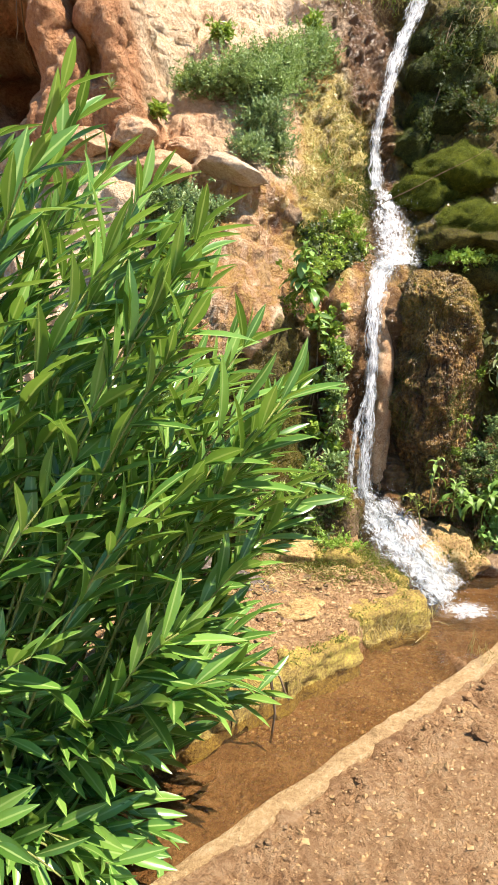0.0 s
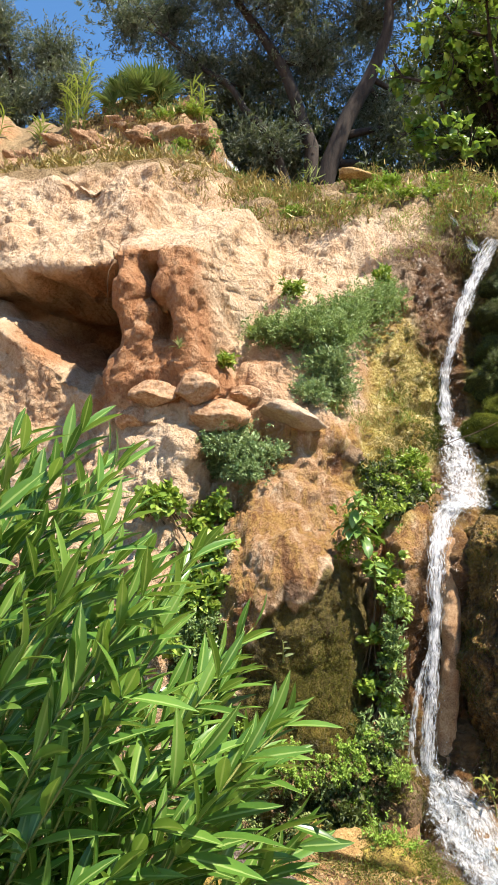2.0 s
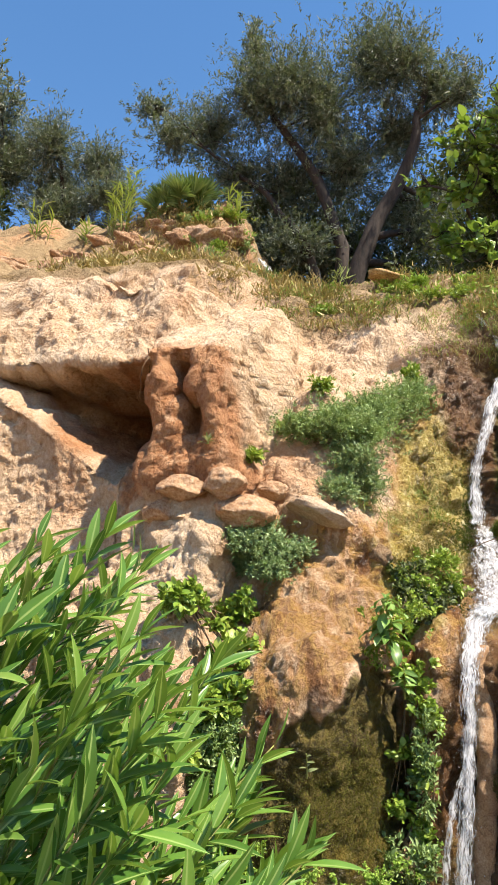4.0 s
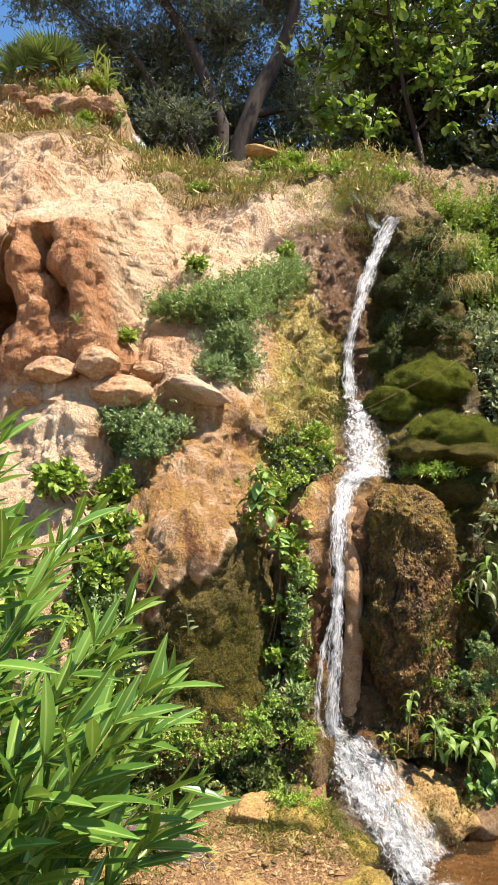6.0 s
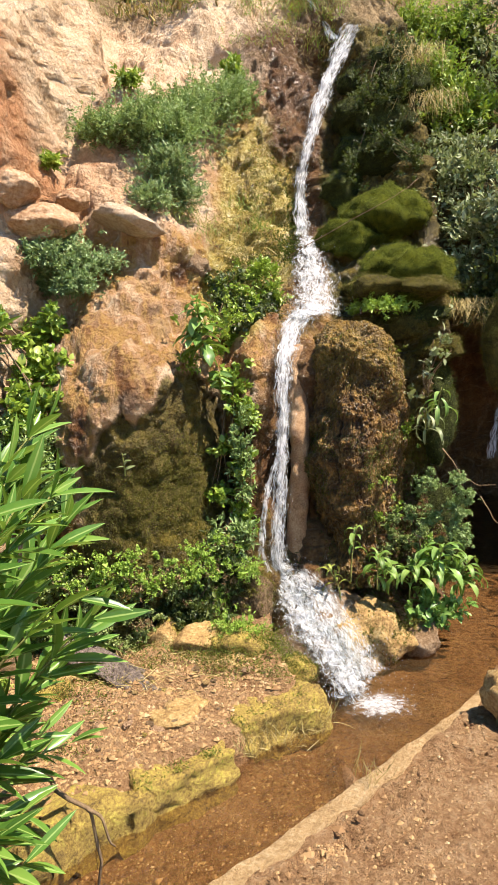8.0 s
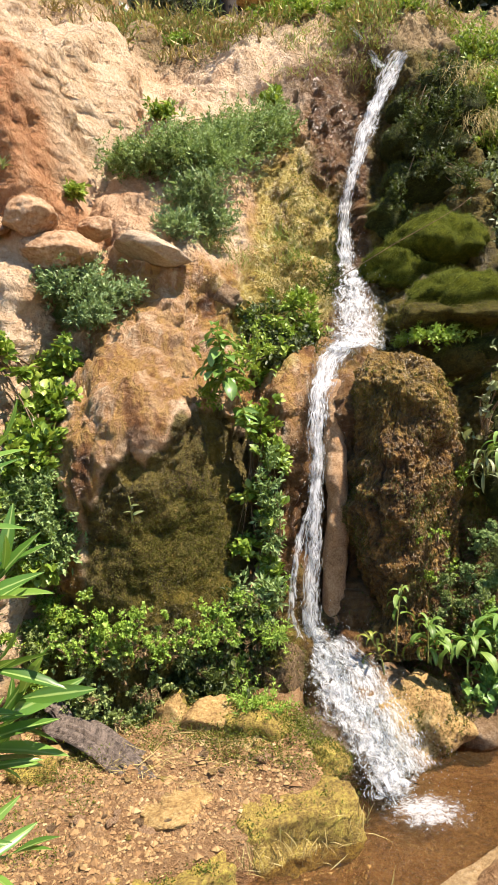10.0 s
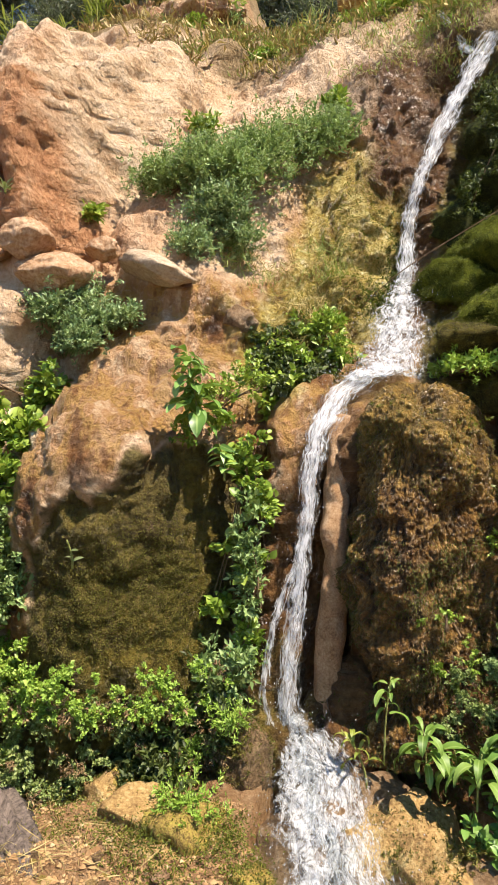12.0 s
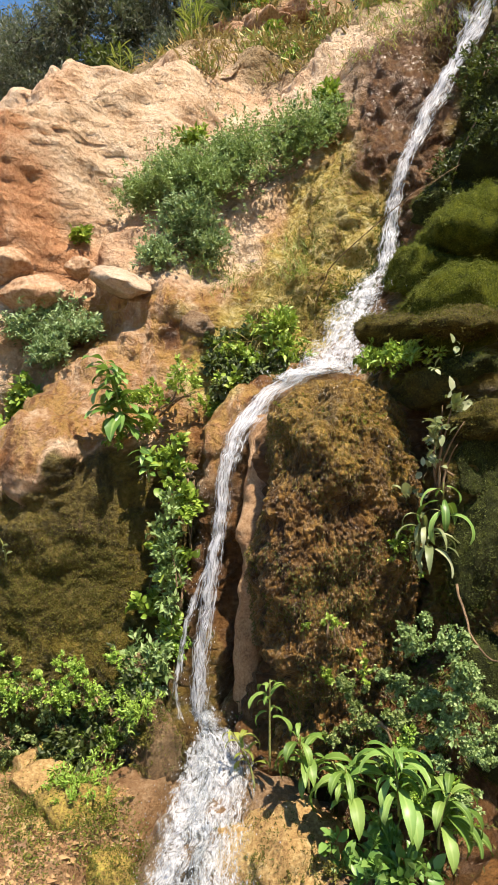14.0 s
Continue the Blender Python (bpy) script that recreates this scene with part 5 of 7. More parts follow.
# the large herb bush on the slope and smaller ones round it
shrub("herb_bush", [(W_(-1.02, 2.94, 0.08), (0.18, 0.14, 0.12)), (W_(-0.78, 2.98, 0.14), (0.24, 0.2, 0.18)), (W_(-0.40, 3.30, 0.10), (0.24, 0.20, 0.20)),
                    (W_(-0.58, 3.12, 0.16), (0.26, 0.22, 0.20)), (W_(-0.24, 3.42, 0.06), (0.15, 0.14, 0.15)), (W_(-0.66, 2.92, 0.14), (0.24, 0.2, 0.17))], 56000, 0.016, 0.0075, LEAF_BUSH,
      "dense grey-green herb bush on the clay slope", 1, stems=30)
shrub("herb_bush", [(W_(-0.66, 2.72, 0.10), (0.18, 0.14, 0.15)), (W_(-0.70, 2.54, 0.08), (0.14, 0.12, 0.11)), (W_(-0.54, 2.60, 0.08), (0.14, 0.12, 0.14))], 15000, 0.018, 0.0075, LEAF_BLUE,
      "blue-green herb bush with small violet flowers on the bank", 2, stems=14)
shrub("herb_bush", [(W_(-1.20, 2.16, 0.12), (0.20, 0.14, 0.11)), (W_(-1.06, 2.06, 0.10), (0.16, 0.12, 0.10)), (W_(-1.02, 1.90, 0.08), (0.13, 0.10, 0.08)), (W_(-1.36, 2.12, 0.07), (0.16, 0.10, 0.09)), (W_(-0.92, 2.08, 0.07), (0.12, 0.09, 0.07)), (W_(-1.22, 1.98, 0.06), (0.14, 0.09, 0.08))], 24000, 0.019, 0.008, LEAF_BLUE,
      "blue-green herb bush hanging below the round boulders", 3, stems=14)
for i, (x, z, s) in enumerate([(-0.92, 3.30, 0.10), (-1.14, 3.02, 0.08), (-0.28, 3.62, 0.08), (-1.30, 2.74, 0.035)]):
    shrub("seedling", [(W_(x, z, 0.04), (s, s * 0.8, s * 0.8))], 420, 0.036, 0.016, LEAF_IVY, "small bright green seedling bush on the clay", 10 + i, stems=5)

# brambles and herbs on the left of the mossy boulder
shrub("bramble", [(W_(-1.40, 1.78, 0.06), (0.13, 0.08, 0.09)), (W_(-1.12, 1.52, 0.05), (0.10, 0.07, 0.13)), (W_(-1.26, 1.66, 0.05), (0.10, 0.07, 0.09)), (W_(-1.06, 1.34, 0.05), (0.10, 0.07, 0.10))],
      2200, 0.032, 0.023, LEAF_IVY, "bramble with glossy yellow-green leaves climbing the bank", 20, shape=OVAL, stems=10)
shrub("herb_bush", [(W_(-1.14, 1.12, 0.12), (0.20, 0.16, 0.16)), (W_(-1.28, 0.92, 0.12), (0.20, 0.14, 0.16)), (W_(-1.06, 0.92, 0.08), (0.14, 0.12, 0.14))], 12000, 0.020, 0.011, LEAF_BUSH,
      "blue-green leafy herb on the bank", 21, stems=12)
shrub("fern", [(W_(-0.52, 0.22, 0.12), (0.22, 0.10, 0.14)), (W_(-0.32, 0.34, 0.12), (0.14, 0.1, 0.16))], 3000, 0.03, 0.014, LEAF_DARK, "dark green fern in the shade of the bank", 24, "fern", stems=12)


def moss_mat(name, spots, count, L, W, mat, label, seed, down=-0.2):
    """Short moss blades over the spots (x, z, half width, half height) of the rock face."""
    rng = np.random.default_rng(seed)
    area = np.array([a * b for _, _, a, b in spots])
    P, D = [], []
    for (x, z, a, b), k in zip(spots, (count * area / area.sum()).astype(int)):
        g = rng.normal(size=(k, 2)) * 0.5
        p, n = wall_point(x + g[:, 0] * a, z + g[:, 1] * b)
        P.append(p + n * 0.002)
        D.append(unit(n + 0.8 * rng.normal(size=n.shape) + np.array([0, 0, down])))
    P, D = np.concatenate(P), np.concatenate(D)
    v, f = leaf_batch(P, D, rng.normal(size=P.shape), L * rng.uniform(0.5, 1.6, len(P)), W)
    tagged(new(name, mesh_of(name, v, f, mat)), label, "moss", kind="stuff")


moss_mat("moss_mat", [(-0.54, 0.92, 0.24, 0.34), (-0.72, 0.78, 0.18, 0.26), (-0.44, 0.85, 0.12, 0.40)], 24000, 0.008, 0.004, MOSS_BROWN, "short brown-green moss covering the overhanging boulder", 61)
moss_mat("moss_mat", [(-0.05, 2.75, 0.18, 0.5), (0.04, 2.45, 0.16, 0.3), (-0.12, 2.2, 0.20, 0.3), (0.06, 2.28, 0.14, 0.10)], 6500, 0.010, 0.004, MOSS_BLADE, "yellow-green moss on the rock beside the upper fall", 62)


moss_mat("moss_mat", [(0.10, 2.30, 0.12, 0.12), (0.14, 2.60, 0.08, 0.26), (-0.08, 1.86, 0.16, 0.14)], 7000, 0.016, 0.005, MOSS_BLADE_DARK, "dark moss on the wet rock beside the cascade", 63)
moss_mat("moss_mat", [(0.62, 0.45, 0.40, 0.5), (0.98, 0.5, 0.2, 0.5)], 9000, 0.022, 0.006, MOSS_BLADE_DARK, "dark dripping moss on the rock below the column", 68, -0.8)
rngd = np.random.default_rng(93)


def drape(name, spots, count, L, W, mat, label, seed, category="fern", shape=None):
    """Many small tufts over a bank: one plant with an uneven outline and dark gaps."""
    shrub(name, [(c, (r, r * 0.7, r * 0.8)) for c, r in spots], count, L, W, mat, label, seed, category, (0, -0.5, 0.1), shape, 3, shell=0.2, up=0.1, jitter=0.7)


def on_bank(x0, x1, z0, z1, n, out=0.04):
    return [(W_(x0 + (x1 - x0) * (k + rngd.random()) / n, z0 + (z1 - z0) * ((k * 0.618 + 0.15 * rngd.random()) % 1), out), 0.03 + 0.075 * rngd.random() ** 1.6) for k in range(n)]


drape("herb_bush", on_bank(-1.60, -0.85, 0.10, 0.80, 26, 0.06), 15000, 0.016, 0.010, LEAF_IVY, "green herbs with small leaves at the foot of the bank", 22, "shrub")
drape("fern", on_bank(-1.05, -0.28, 0.36, 0.64, 40, 0.13), 14000, 0.010, 0.009, LEAF_FERN, "bright yellow-green maidenhair fern below the boulder", 23)
drape("fern", on_bank(-1.25, -0.15, 0.08, 0.46, 74, 0.07), 30000, 0.011, 0.008, LEAF_SHADE_FERN, "dusty dark green fern hanging at the foot of the bank", 37)
drape("herb_bush", [(W_(x, z, 0.13), r) for x, z, r in zip(rngd.uniform(-1.55, -1.0, 24), rngd.uniform(0.75, 1.85, 24), rngd.uniform(0.06, 0.12, 24))], 5200, 0.032, 0.022, LEAF_IVY, "bright green nettle-leaved herbs growing up the bank", 39, "shrub", OVAL)
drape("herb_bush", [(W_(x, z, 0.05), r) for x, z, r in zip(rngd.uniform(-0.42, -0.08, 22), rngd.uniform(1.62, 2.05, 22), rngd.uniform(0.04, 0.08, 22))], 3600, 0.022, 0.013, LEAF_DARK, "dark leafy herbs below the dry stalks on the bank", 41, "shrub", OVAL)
drape("herb_bush", [(W_(x, z, 0.06), r) for x, z, r in zip(rngd.uniform(-0.40, -0.10, 16), rngd.uniform(1.58, 2.0, 16), rngd.uniform(0.04, 0.07, 16))], 1500, 0.024, 0.014, LEAF_IVY, "bright leafy herbs below the dry stalks on the bank", 42, "shrub", OVAL)
rock("rock", W_(-0.50, 2.12, -0.05), (0.24, 0.16, 0.15), 47, STONE_WET, "brown angular rock set in the bank", "rock", (10, 15, 20), 0.25, 0.5)
drape("dead_fern", on_bank(-0.95, -0.12, 0.12, 0.52, 26, 0.12), 5000, 0.014, 0.005, TWIG_LEAF, "withered brown fern among the green at the foot of the bank", 45)
# climbing leaves in the cleft beside the lower fall
shrub("ivy", [((-0.22, 3.74, 1.40), (0.11, 0.08, 0.11)), ((-0.15, 3.76, 1.22), (0.09, 0.08, 0.12)), ((-0.26, 3.74, 1.05), (0.06, 0.06, 0.07)), ((-0.16, 3.74, 0.95), (0.07, 0.07, 0.10)),
              ((-0.30, 3.66, 0.78), (0.09, 0.07, 0.07)), ((-0.18, 3.72, 0.68), (0.07, 0.07, 0.09))], 1900, 0.027, 0.021, LEAF_IVY, "ivy hanging in the dark cleft beside the fall", 25, "ivy", shape=OVAL, stems=14)
shrub("fern", [((-0.16, 3.66, 0.95), (0.07, 0.06, 0.30)), ((-0.18, 3.62, 0.52), (0.09, 0.08, 0.16)), ((-0.30, 3.60, 0.50), (0.10, 0.08, 0.14))], 2600, 0.028, 0.012, LEAF_BUSH, "fine fern fringe beside the falling water", 26, "fern", stems=8)
shrub("herb_bush", [((-0.36, 3.72, 1.72), (0.14, 0.12, 0.10)), ((-0.22, 3.86, 1.80), (0.14, 0.12, 0.10)), ((-0.42, 3.62, 1.55), (0.10, 0.08, 0.10)), ((-0.30, 3.70, 1.60), (0.1, 0.08, 0.08))], 1300, 0.022, 0.012, LEAF_IVY,
      "green herbs on the ledge beside the broad-leaved plant", 27, stems=10)
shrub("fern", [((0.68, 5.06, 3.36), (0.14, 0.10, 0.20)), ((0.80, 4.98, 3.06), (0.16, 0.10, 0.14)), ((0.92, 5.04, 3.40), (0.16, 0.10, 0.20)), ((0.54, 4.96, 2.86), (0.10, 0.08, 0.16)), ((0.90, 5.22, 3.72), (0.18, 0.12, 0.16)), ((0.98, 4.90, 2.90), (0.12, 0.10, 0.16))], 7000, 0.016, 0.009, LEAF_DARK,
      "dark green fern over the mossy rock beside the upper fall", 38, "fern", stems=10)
shrub("herb_bush", [(W_(-0.12, 2.06, 0.06), (0.16, 0.10, 0.10)), (W_(-0.04, 1.90, 0.04), (0.10, 0.08, 0.10))], 1500, 0.028, 0.012, LEAF_IVY, "fine green herbs on the rock beside the cascade", 28, stems=6)
shrub("moss_tuft", [((0.66, 3.50, 0.02), (0.14, 0.08, 0.08)), ((0.54, 3.44, 0.04), (0.10, 0.05, 0.07)), ((0.76, 3.56, 0.06), (0.08, 0.06, 0.08)), ((-0.11, 3.50, 0.30), (0.09, 0.07, 0.14))], 5200, 0.009, 0.004, MOSS_BROWN, "olive-brown moss on the rocks beside the cascade", 46, "moss", stems=0, shell=0.15)
shrub("moss_tuft", [((-0.12, 3.46, 0.42), (0.10, 0.12, 0.06)), ((-0.16, 3.20, 0.22), (0.16, 0.14, 0.05)), ((-0.32, 3.46, 0.22), (0.12, 0.12, 0.12))], 2200, 0.018, 0.006, LEAF_FERN, "yellow-green moss tufts on the wet shore rocks", 29, "moss", stems=0)


ARCH = ((0.0, 0.35), (0.18, 0.75), (0.36, 1.0), (0.54, 1.0), (0.72, 0.8), (0.88, 0.45))


def arched_leaf(p, turn, rise, bend, length, width):
    """One long leaf that sets out at the angle rise and bows over by the angle bend (radians), channelled along its rib."""
    n = 9
    q = np.linspace(0, 1, n)
    el = rise - bend * q ** 1.2
    out, up = np.cumsum(np.cos(el)) * length / n, np.cumsum(np.sin(el)) * length / n
    way, side = np.array([math.cos(turn), math.sin(turn), 0.0]), np.array([-math.sin(turn), math.cos(turn), 0.0])
    half = width / 2 * np.interp(q, [0, 0.12, 0.4, 0.65, 0.85, 1], [0.25, 0.55, 1.0, 0.9, 0.5, 0.03])
    ripple = 0.10 * width * np.sin(q * 9 + turn * 5)
    mid = p + way * out[:, None] + np.array([0, 0, 1.0]) * up[:, None]
    nor = -np.sin(el)[:, None] * way + np.cos(el)[:, None] * np.array([0, 0, 1.0])
    rows = np.stack([mid + side * half[:, None] + nor * (half * 0.35 + ripple)[:, None], mid, mid - side * half[:, None] + nor * (half * 0.35 - ripple)[:, None]], 1)
    f = [[3 * i + j, 3 * i + j + 1, 3 * i + j + 4, 3 * i + j + 3] for i in range(n - 1) for j in (0, 1)]
    return rows.reshape(-1, 3), f


def broad_plant(name, at, count, L, W, mat, label, seed, height=0.3, arch=0.5, shape=OVAL, lean=(0, -0.3, 0), stem_r=0.006, rise=(-0.3, 0.8), low=0.25, category="plant"):
    """A plant of large leaves, each leaf a part of its own, on one upright stem."""
    rng = np.random.default_rng(seed)
    e = empty(name, at, label, category)
    lean = np.asarray(lean, float)
    top = np.array([lean[0] * height, lean[1] * height, height])
    q = np.linspace(0, 1, 8)[:, None]
    line = q * np.array([0, 0, height]) + q * q * (top - np.array([0, 0, height]))
    part("stem", mesh_of("stem", *tube(line, np.linspace(stem_r, stem_r * 0.5, 8), 6), OLE_STEM), e)
    for k in range(count):
        a = k * 2.4 + rng.uniform(-0.6, 0.6)
        s = low + (1 - low) * (k / count)
        p = np.array([np.interp(s, q[:, 0], line[:, c]) for c in range(3)])
        d = unit(np.array([math.cos(a), math.sin(a) * 0.8 - 0.35, rng.uniform(*rise)]))
        n = np.array([0, -0.35, 1.0]) + 0.45 * rng.normal(size=3)
        sz = rng.uniform(0.55, 1.2) * (1.1 - 0.35 * s)
        if shape is ARCH:
            v, f = arched_leaf(p, a + rng.uniform(-0.3, 0.3), rng.uniform(*rise), arch * rng.uniform(0.7, 1.25), L * sz, W * sz * rng.uniform(0.75, 1.15))
        else:
            v, f = leaf_batch([p], [d], [n], L * sz, W * sz * rng.uniform(0.75, 1.15), shape, arch * rng.uniform(0.5, 1.4), 0.16)
        leaf = mesh_of("leaf", v, f, mat)
        leaf.attributes.new("rib", "FLOAT", "POINT").data.foreach_set("value", np.resize(np.array([0.0, 1.0, 0.0], np.float32), len(v)))
        part("leaf", leaf, e)
    return e


broad_plant("broad_leaved_plant", (-0.35, 3.56, 1.58), 54, 0.15, 0.058, LEAF_BROAD, "tall plant with broad glossy green leaves on the bank", 5, 0.30, 1.1, ARCH, rise=(-0.5, 0.8), low=0.1)
broad_plant("broad_leaved_plant", (-0.26, 3.64, 1.34), 14, 0.08, 0.04, LEAF_BROAD, "small broad-leaved plant in the cleft", 6, 0.16, 0.5)
broad_plant("white_leaved_plant", W_(-0.73, 1.02, 0.04), 6, 0.05, 0.022, LEAF_GREY, "thin plant with pale leaves in front of the mossy boulder", 7, 0.12, 0.3)
def grass(name, roots, blades, L, W, mat, label, seed, lean=(0, -0.3, 0.9), spread=0.5, droop=0.45, category="grass"):
    rng = np.random.default_rng(seed)
    roots = np.asarray(roots, float)
    w = rng.integers(0, len(roots), blades)
    P = roots[w, :3] + rng.normal(size=(blades, 3)) * roots[w, 3:4] * np.array([1, 0.6, 0.5 if lean[2] > 0.2 else 0.05])
    D = unit(np.asarray(lean, float) + spread * rng.normal(size=(blades, 3)) * np.array([1, 1, 1 if abs(lean[2]) > 0.2 else 0.15]))
    v, f = leaf_batch(P, D, unit(rng.normal(size=(blades, 3))), L * np.exp(rng.normal(0, 0.3, blades)), W * (1.3 if blades > 3000 else 1.0), None if blades > 3000 else STRAP, droop, 0.2)
    tagged(new(name, mesh_of(name, v, f, mat)), label, category, kind="stuff")


broad_plant("rosette_plant", W_(-1.44, 2.74, 0.02), 22, 0.07, 0.013, LEAF_GREY, "pale grey-green spiky rosette growing on the clay", 9, 0.02, 0.5, ARCH, (0, -0.3, 0), 0.008, (0.0, 1.4), 0.1)
STRAPPY = "plant with long arching light green leaves at the column's foot"
for i, (at, n, L, W, h, lean, lo, mat) in enumerate([
        ((0.44, 3.62, 0.30), 12, 0.12, 0.028, 0.34, (0.1, -0.1, 0), 0.55, LEAF_STRAP), ((0.38, 3.60, 0.20), 11, 0.14, 0.026, 0.22, (-0.4, -0.2, 0), 0.4, LEAF_YELLOW),
        ((0.59, 3.66, 0.24), 20, 0.18, 0.044, 0.22, (0.0, -0.3, 0), 0.3, LEAF_STRAP), ((0.77, 3.66, 0.18), 20, 0.21, 0.046, 0.24, (0.1, -0.3, 0), 0.25, LEAF_STRAP),
        ((0.93, 3.70, 0.26), 22, 0.20, 0.046, 0.24, (0.1, -0.3, 0), 0.25, LEAF_BROAD), ((1.05, 3.74, 0.18), 22, 0.19, 0.042, 0.22, (0.3, -0.2, 0), 0.2, LEAF_STRAP),
        ((0.69, 3.72, 0.24), 14, 0.14, 0.034, 0.14, (0.0, -0.4, 0), 0.2, LEAF_BROAD),
        ((0.91, 3.98, 1.06), 22, 0.18, 0.025, 0.18, (0.0, -0.3, 0), 0.1, LEAF_GREY), ((0.98, 3.96, 1.20), 9, 0.16, 0.034, 0.16, (0.1, -0.2, 0), 0.2, LEAF_BROAD)]):
    broad_plant("strap_leaved_plant", at, n, L, W, mat, STRAPPY if i < 7 else "plant with long pale hanging leaves on the mossy rock", 40 + i, h, 2.1, ARCH, lean, 0.005, (0.0, 1.25) if i < 7 else (-0.7, 1.3), lo)
for x0, x1, y0, y1, z0, z1, n, count, mat, lab, seed in (
        (0.80, 1.16, 3.80, 3.95, 0.20, 0.88, 60, 24000, LEAF_BUSH, "grey-green fern hanging at the foot of the column", 30),
        (0.62, 0.90, 3.74, 3.86, 0.34, 0.66, 18, 6000, LEAF_SHADE_FERN, "dark fern hanging below the wet column", 43),
        (0.88, 1.10, 3.74, 3.84, 0.16, 0.50, 14, 6000, LEAF_FERN, "bright fern at the foot of the column", 44)):
    drape("fern", [((rngd.uniform(x0, x1), rngd.uniform(y0, y1), z), rngd.uniform(0.02, 0.055)) for z in rngd.uniform(z0, z1, n)], count, 0.009, 0.007, mat, lab, seed)
shrub("fern", [((0.66, 3.73, 0.84), (0.06, 0.03, 0.04)), ((0.73, 3.82, 0.66), (0.03, 0.03, 0.10)), ((0.56, 3.70, 0.82), (0.05, 0.02, 0.03)), ((0.80, 3.98, 1.12), (0.06, 0.05, 0.10)), ((0.60, 3.76, 0.62), (0.08, 0.02, 0.06))], 1100, 0.012, 0.009, LEAF_IVY,
      "fine green fern hanging over the wet rock", 34, "fern", stems=4)
shrub("herb_bush", [((0.96, 3.68, 0.10), (0.16, 0.10, 0.10)), ((0.84, 3.64, 0.10), (0.10, 0.08, 0.08))], 600, 0.035, 0.02, LEAF_BROAD, "low green herbs at the pool's edge", 31, shape=OVAL, stems=8)
shrub("fern", [((0.64, 4.14, 1.86), (0.13, 0.10, 0.05)), ((0.78, 4.12, 1.84), (0.10, 0.08, 0.05)), ((0.54, 4.30, 1.84), (0.08, 0.08, 0.04))], 1500, 0.022, 0.010, LEAF_FERN, "bright green fern on the mossy shelf", 32, "fern", stems=5)
shrub("pale_shrub", [((0.93, 4.00, 1.44), (0.10, 0.08, 0.20)), ((1.00, 3.98, 1.62), (0.10, 0.07, 0.14)), ((0.84, 4.00, 1.30), (0.06, 0.05, 0.10))], 120, 0.036, 0.019, LEAF_GREY, "pale-leaved trailing plant over the moss", 33, shape=OVAL, stems=8)
shrub("moss_tuft", [((0.64, 3.86, 1.60), (0.14, 0.10, 0.05)), ((0.42, 3.90, 1.66), (0.12, 0.10, 0.04))], 1500, 0.010, 0.004, MOSS_BLADE, "yellow moss on the crown of the wet column", 36, "moss", stems=0, shell=0.1)
rngr = np.random.default_rng(64)
grass("root_fringe", [(*W_(rngr.uniform(-0.15, 0.30), rngr.uniform(3.70, 4.25), 0.02), 0.05) for k in range(30)], 900, 0.06, 0.0030, TWIG_LEAF, "brown dead roots hanging over the head of the fall", 65, (0.1, -0.5, -0.8), 0.45, category="roots")

# shrubs on the bank above the other cave
near_bank = [
    ([((1.10, 4.86, 3.30), (0.26, 0.24, 0.34)), ((1.30, 4.70, 3.05), (0.28, 0.24, 0.30))], 3000, LEAF_IVY, "green shrub on the bank above the pool cave"),
    ([((1.02, 4.56, 2.74), (0.20, 0.18, 0.20)), ((1.20, 4.36, 2.62), (0.24, 0.2, 0.22)), ((1.02, 4.40, 2.50), (0.16, 0.14, 0.18))], 2600, LEAF_GREY, "grey-leaved shrub overhanging the mossy boulders"),
    ([((1.20, 4.16, 2.28), (0.24, 0.18, 0.20)), ((1.42, 4.00, 2.36), (0.24, 0.2, 0.24)), ((1.10, 4.14, 2.02), (0.16, 0.14, 0.16))], 2800, LEAF_GREY, "pale dusty shrub on the bank"),
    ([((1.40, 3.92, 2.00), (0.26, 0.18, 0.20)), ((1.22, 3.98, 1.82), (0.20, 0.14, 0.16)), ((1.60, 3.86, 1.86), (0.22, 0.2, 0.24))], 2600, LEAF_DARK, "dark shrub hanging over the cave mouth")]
high_bank = [
    ([((1.70, 4.20, 2.60), (0.35, 0.3, 0.45)), ((2.05, 4.1, 2.2), (0.35, 0.3, 0.4)), ((1.7, 4.6, 3.2), (0.4, 0.3, 0.4)), ((2.3, 4.5, 2.9), (0.4, 0.3, 0.5))], 6500, LEAF_GREY, "grey-green shrub with violet flower spikes"),
    ([((0.78, 5.40, 4.02), (0.24, 0.22, 0.18)), ((1.02, 5.28, 3.92), (0.26, 0.22, 0.22)), ((1.3, 5.2, 3.8), (0.3, 0.25, 0.25)), ((0.58, 5.62, 4.28), (0.22, 0.2, 0.12))], 4200, LEAF_IVY, "bright green leafy shrub at the head of the fall"),
    ([((1.45, 5.2, 3.7), (0.35, 0.3, 0.4)), ((1.9, 5.1, 3.6), (0.4, 0.35, 0.45)), ((2.5, 5.2, 3.8), (0.5, 0.4, 0.5))], 5000, LEAF_DARK, "leafy dark green shrub on the bank")]
for i, (lumps, n, mat, lab) in enumerate(near_bank + high_bank):
    small = "head of the fall" in lab
    eye = np.array([0, 0, 1.55])
    lumps = [(eye + (np.array(c) - eye) * 1.16, np.array(r) * 1.16) for c, r in lumps]
    shrub("bank_shrub", lumps, int(n * 2.6), 0.028 if small else 0.034, 0.013 if small else 0.014, mat, lab, 60 + i, shape=None if small or n > 6000 else OVAL, stems=18)


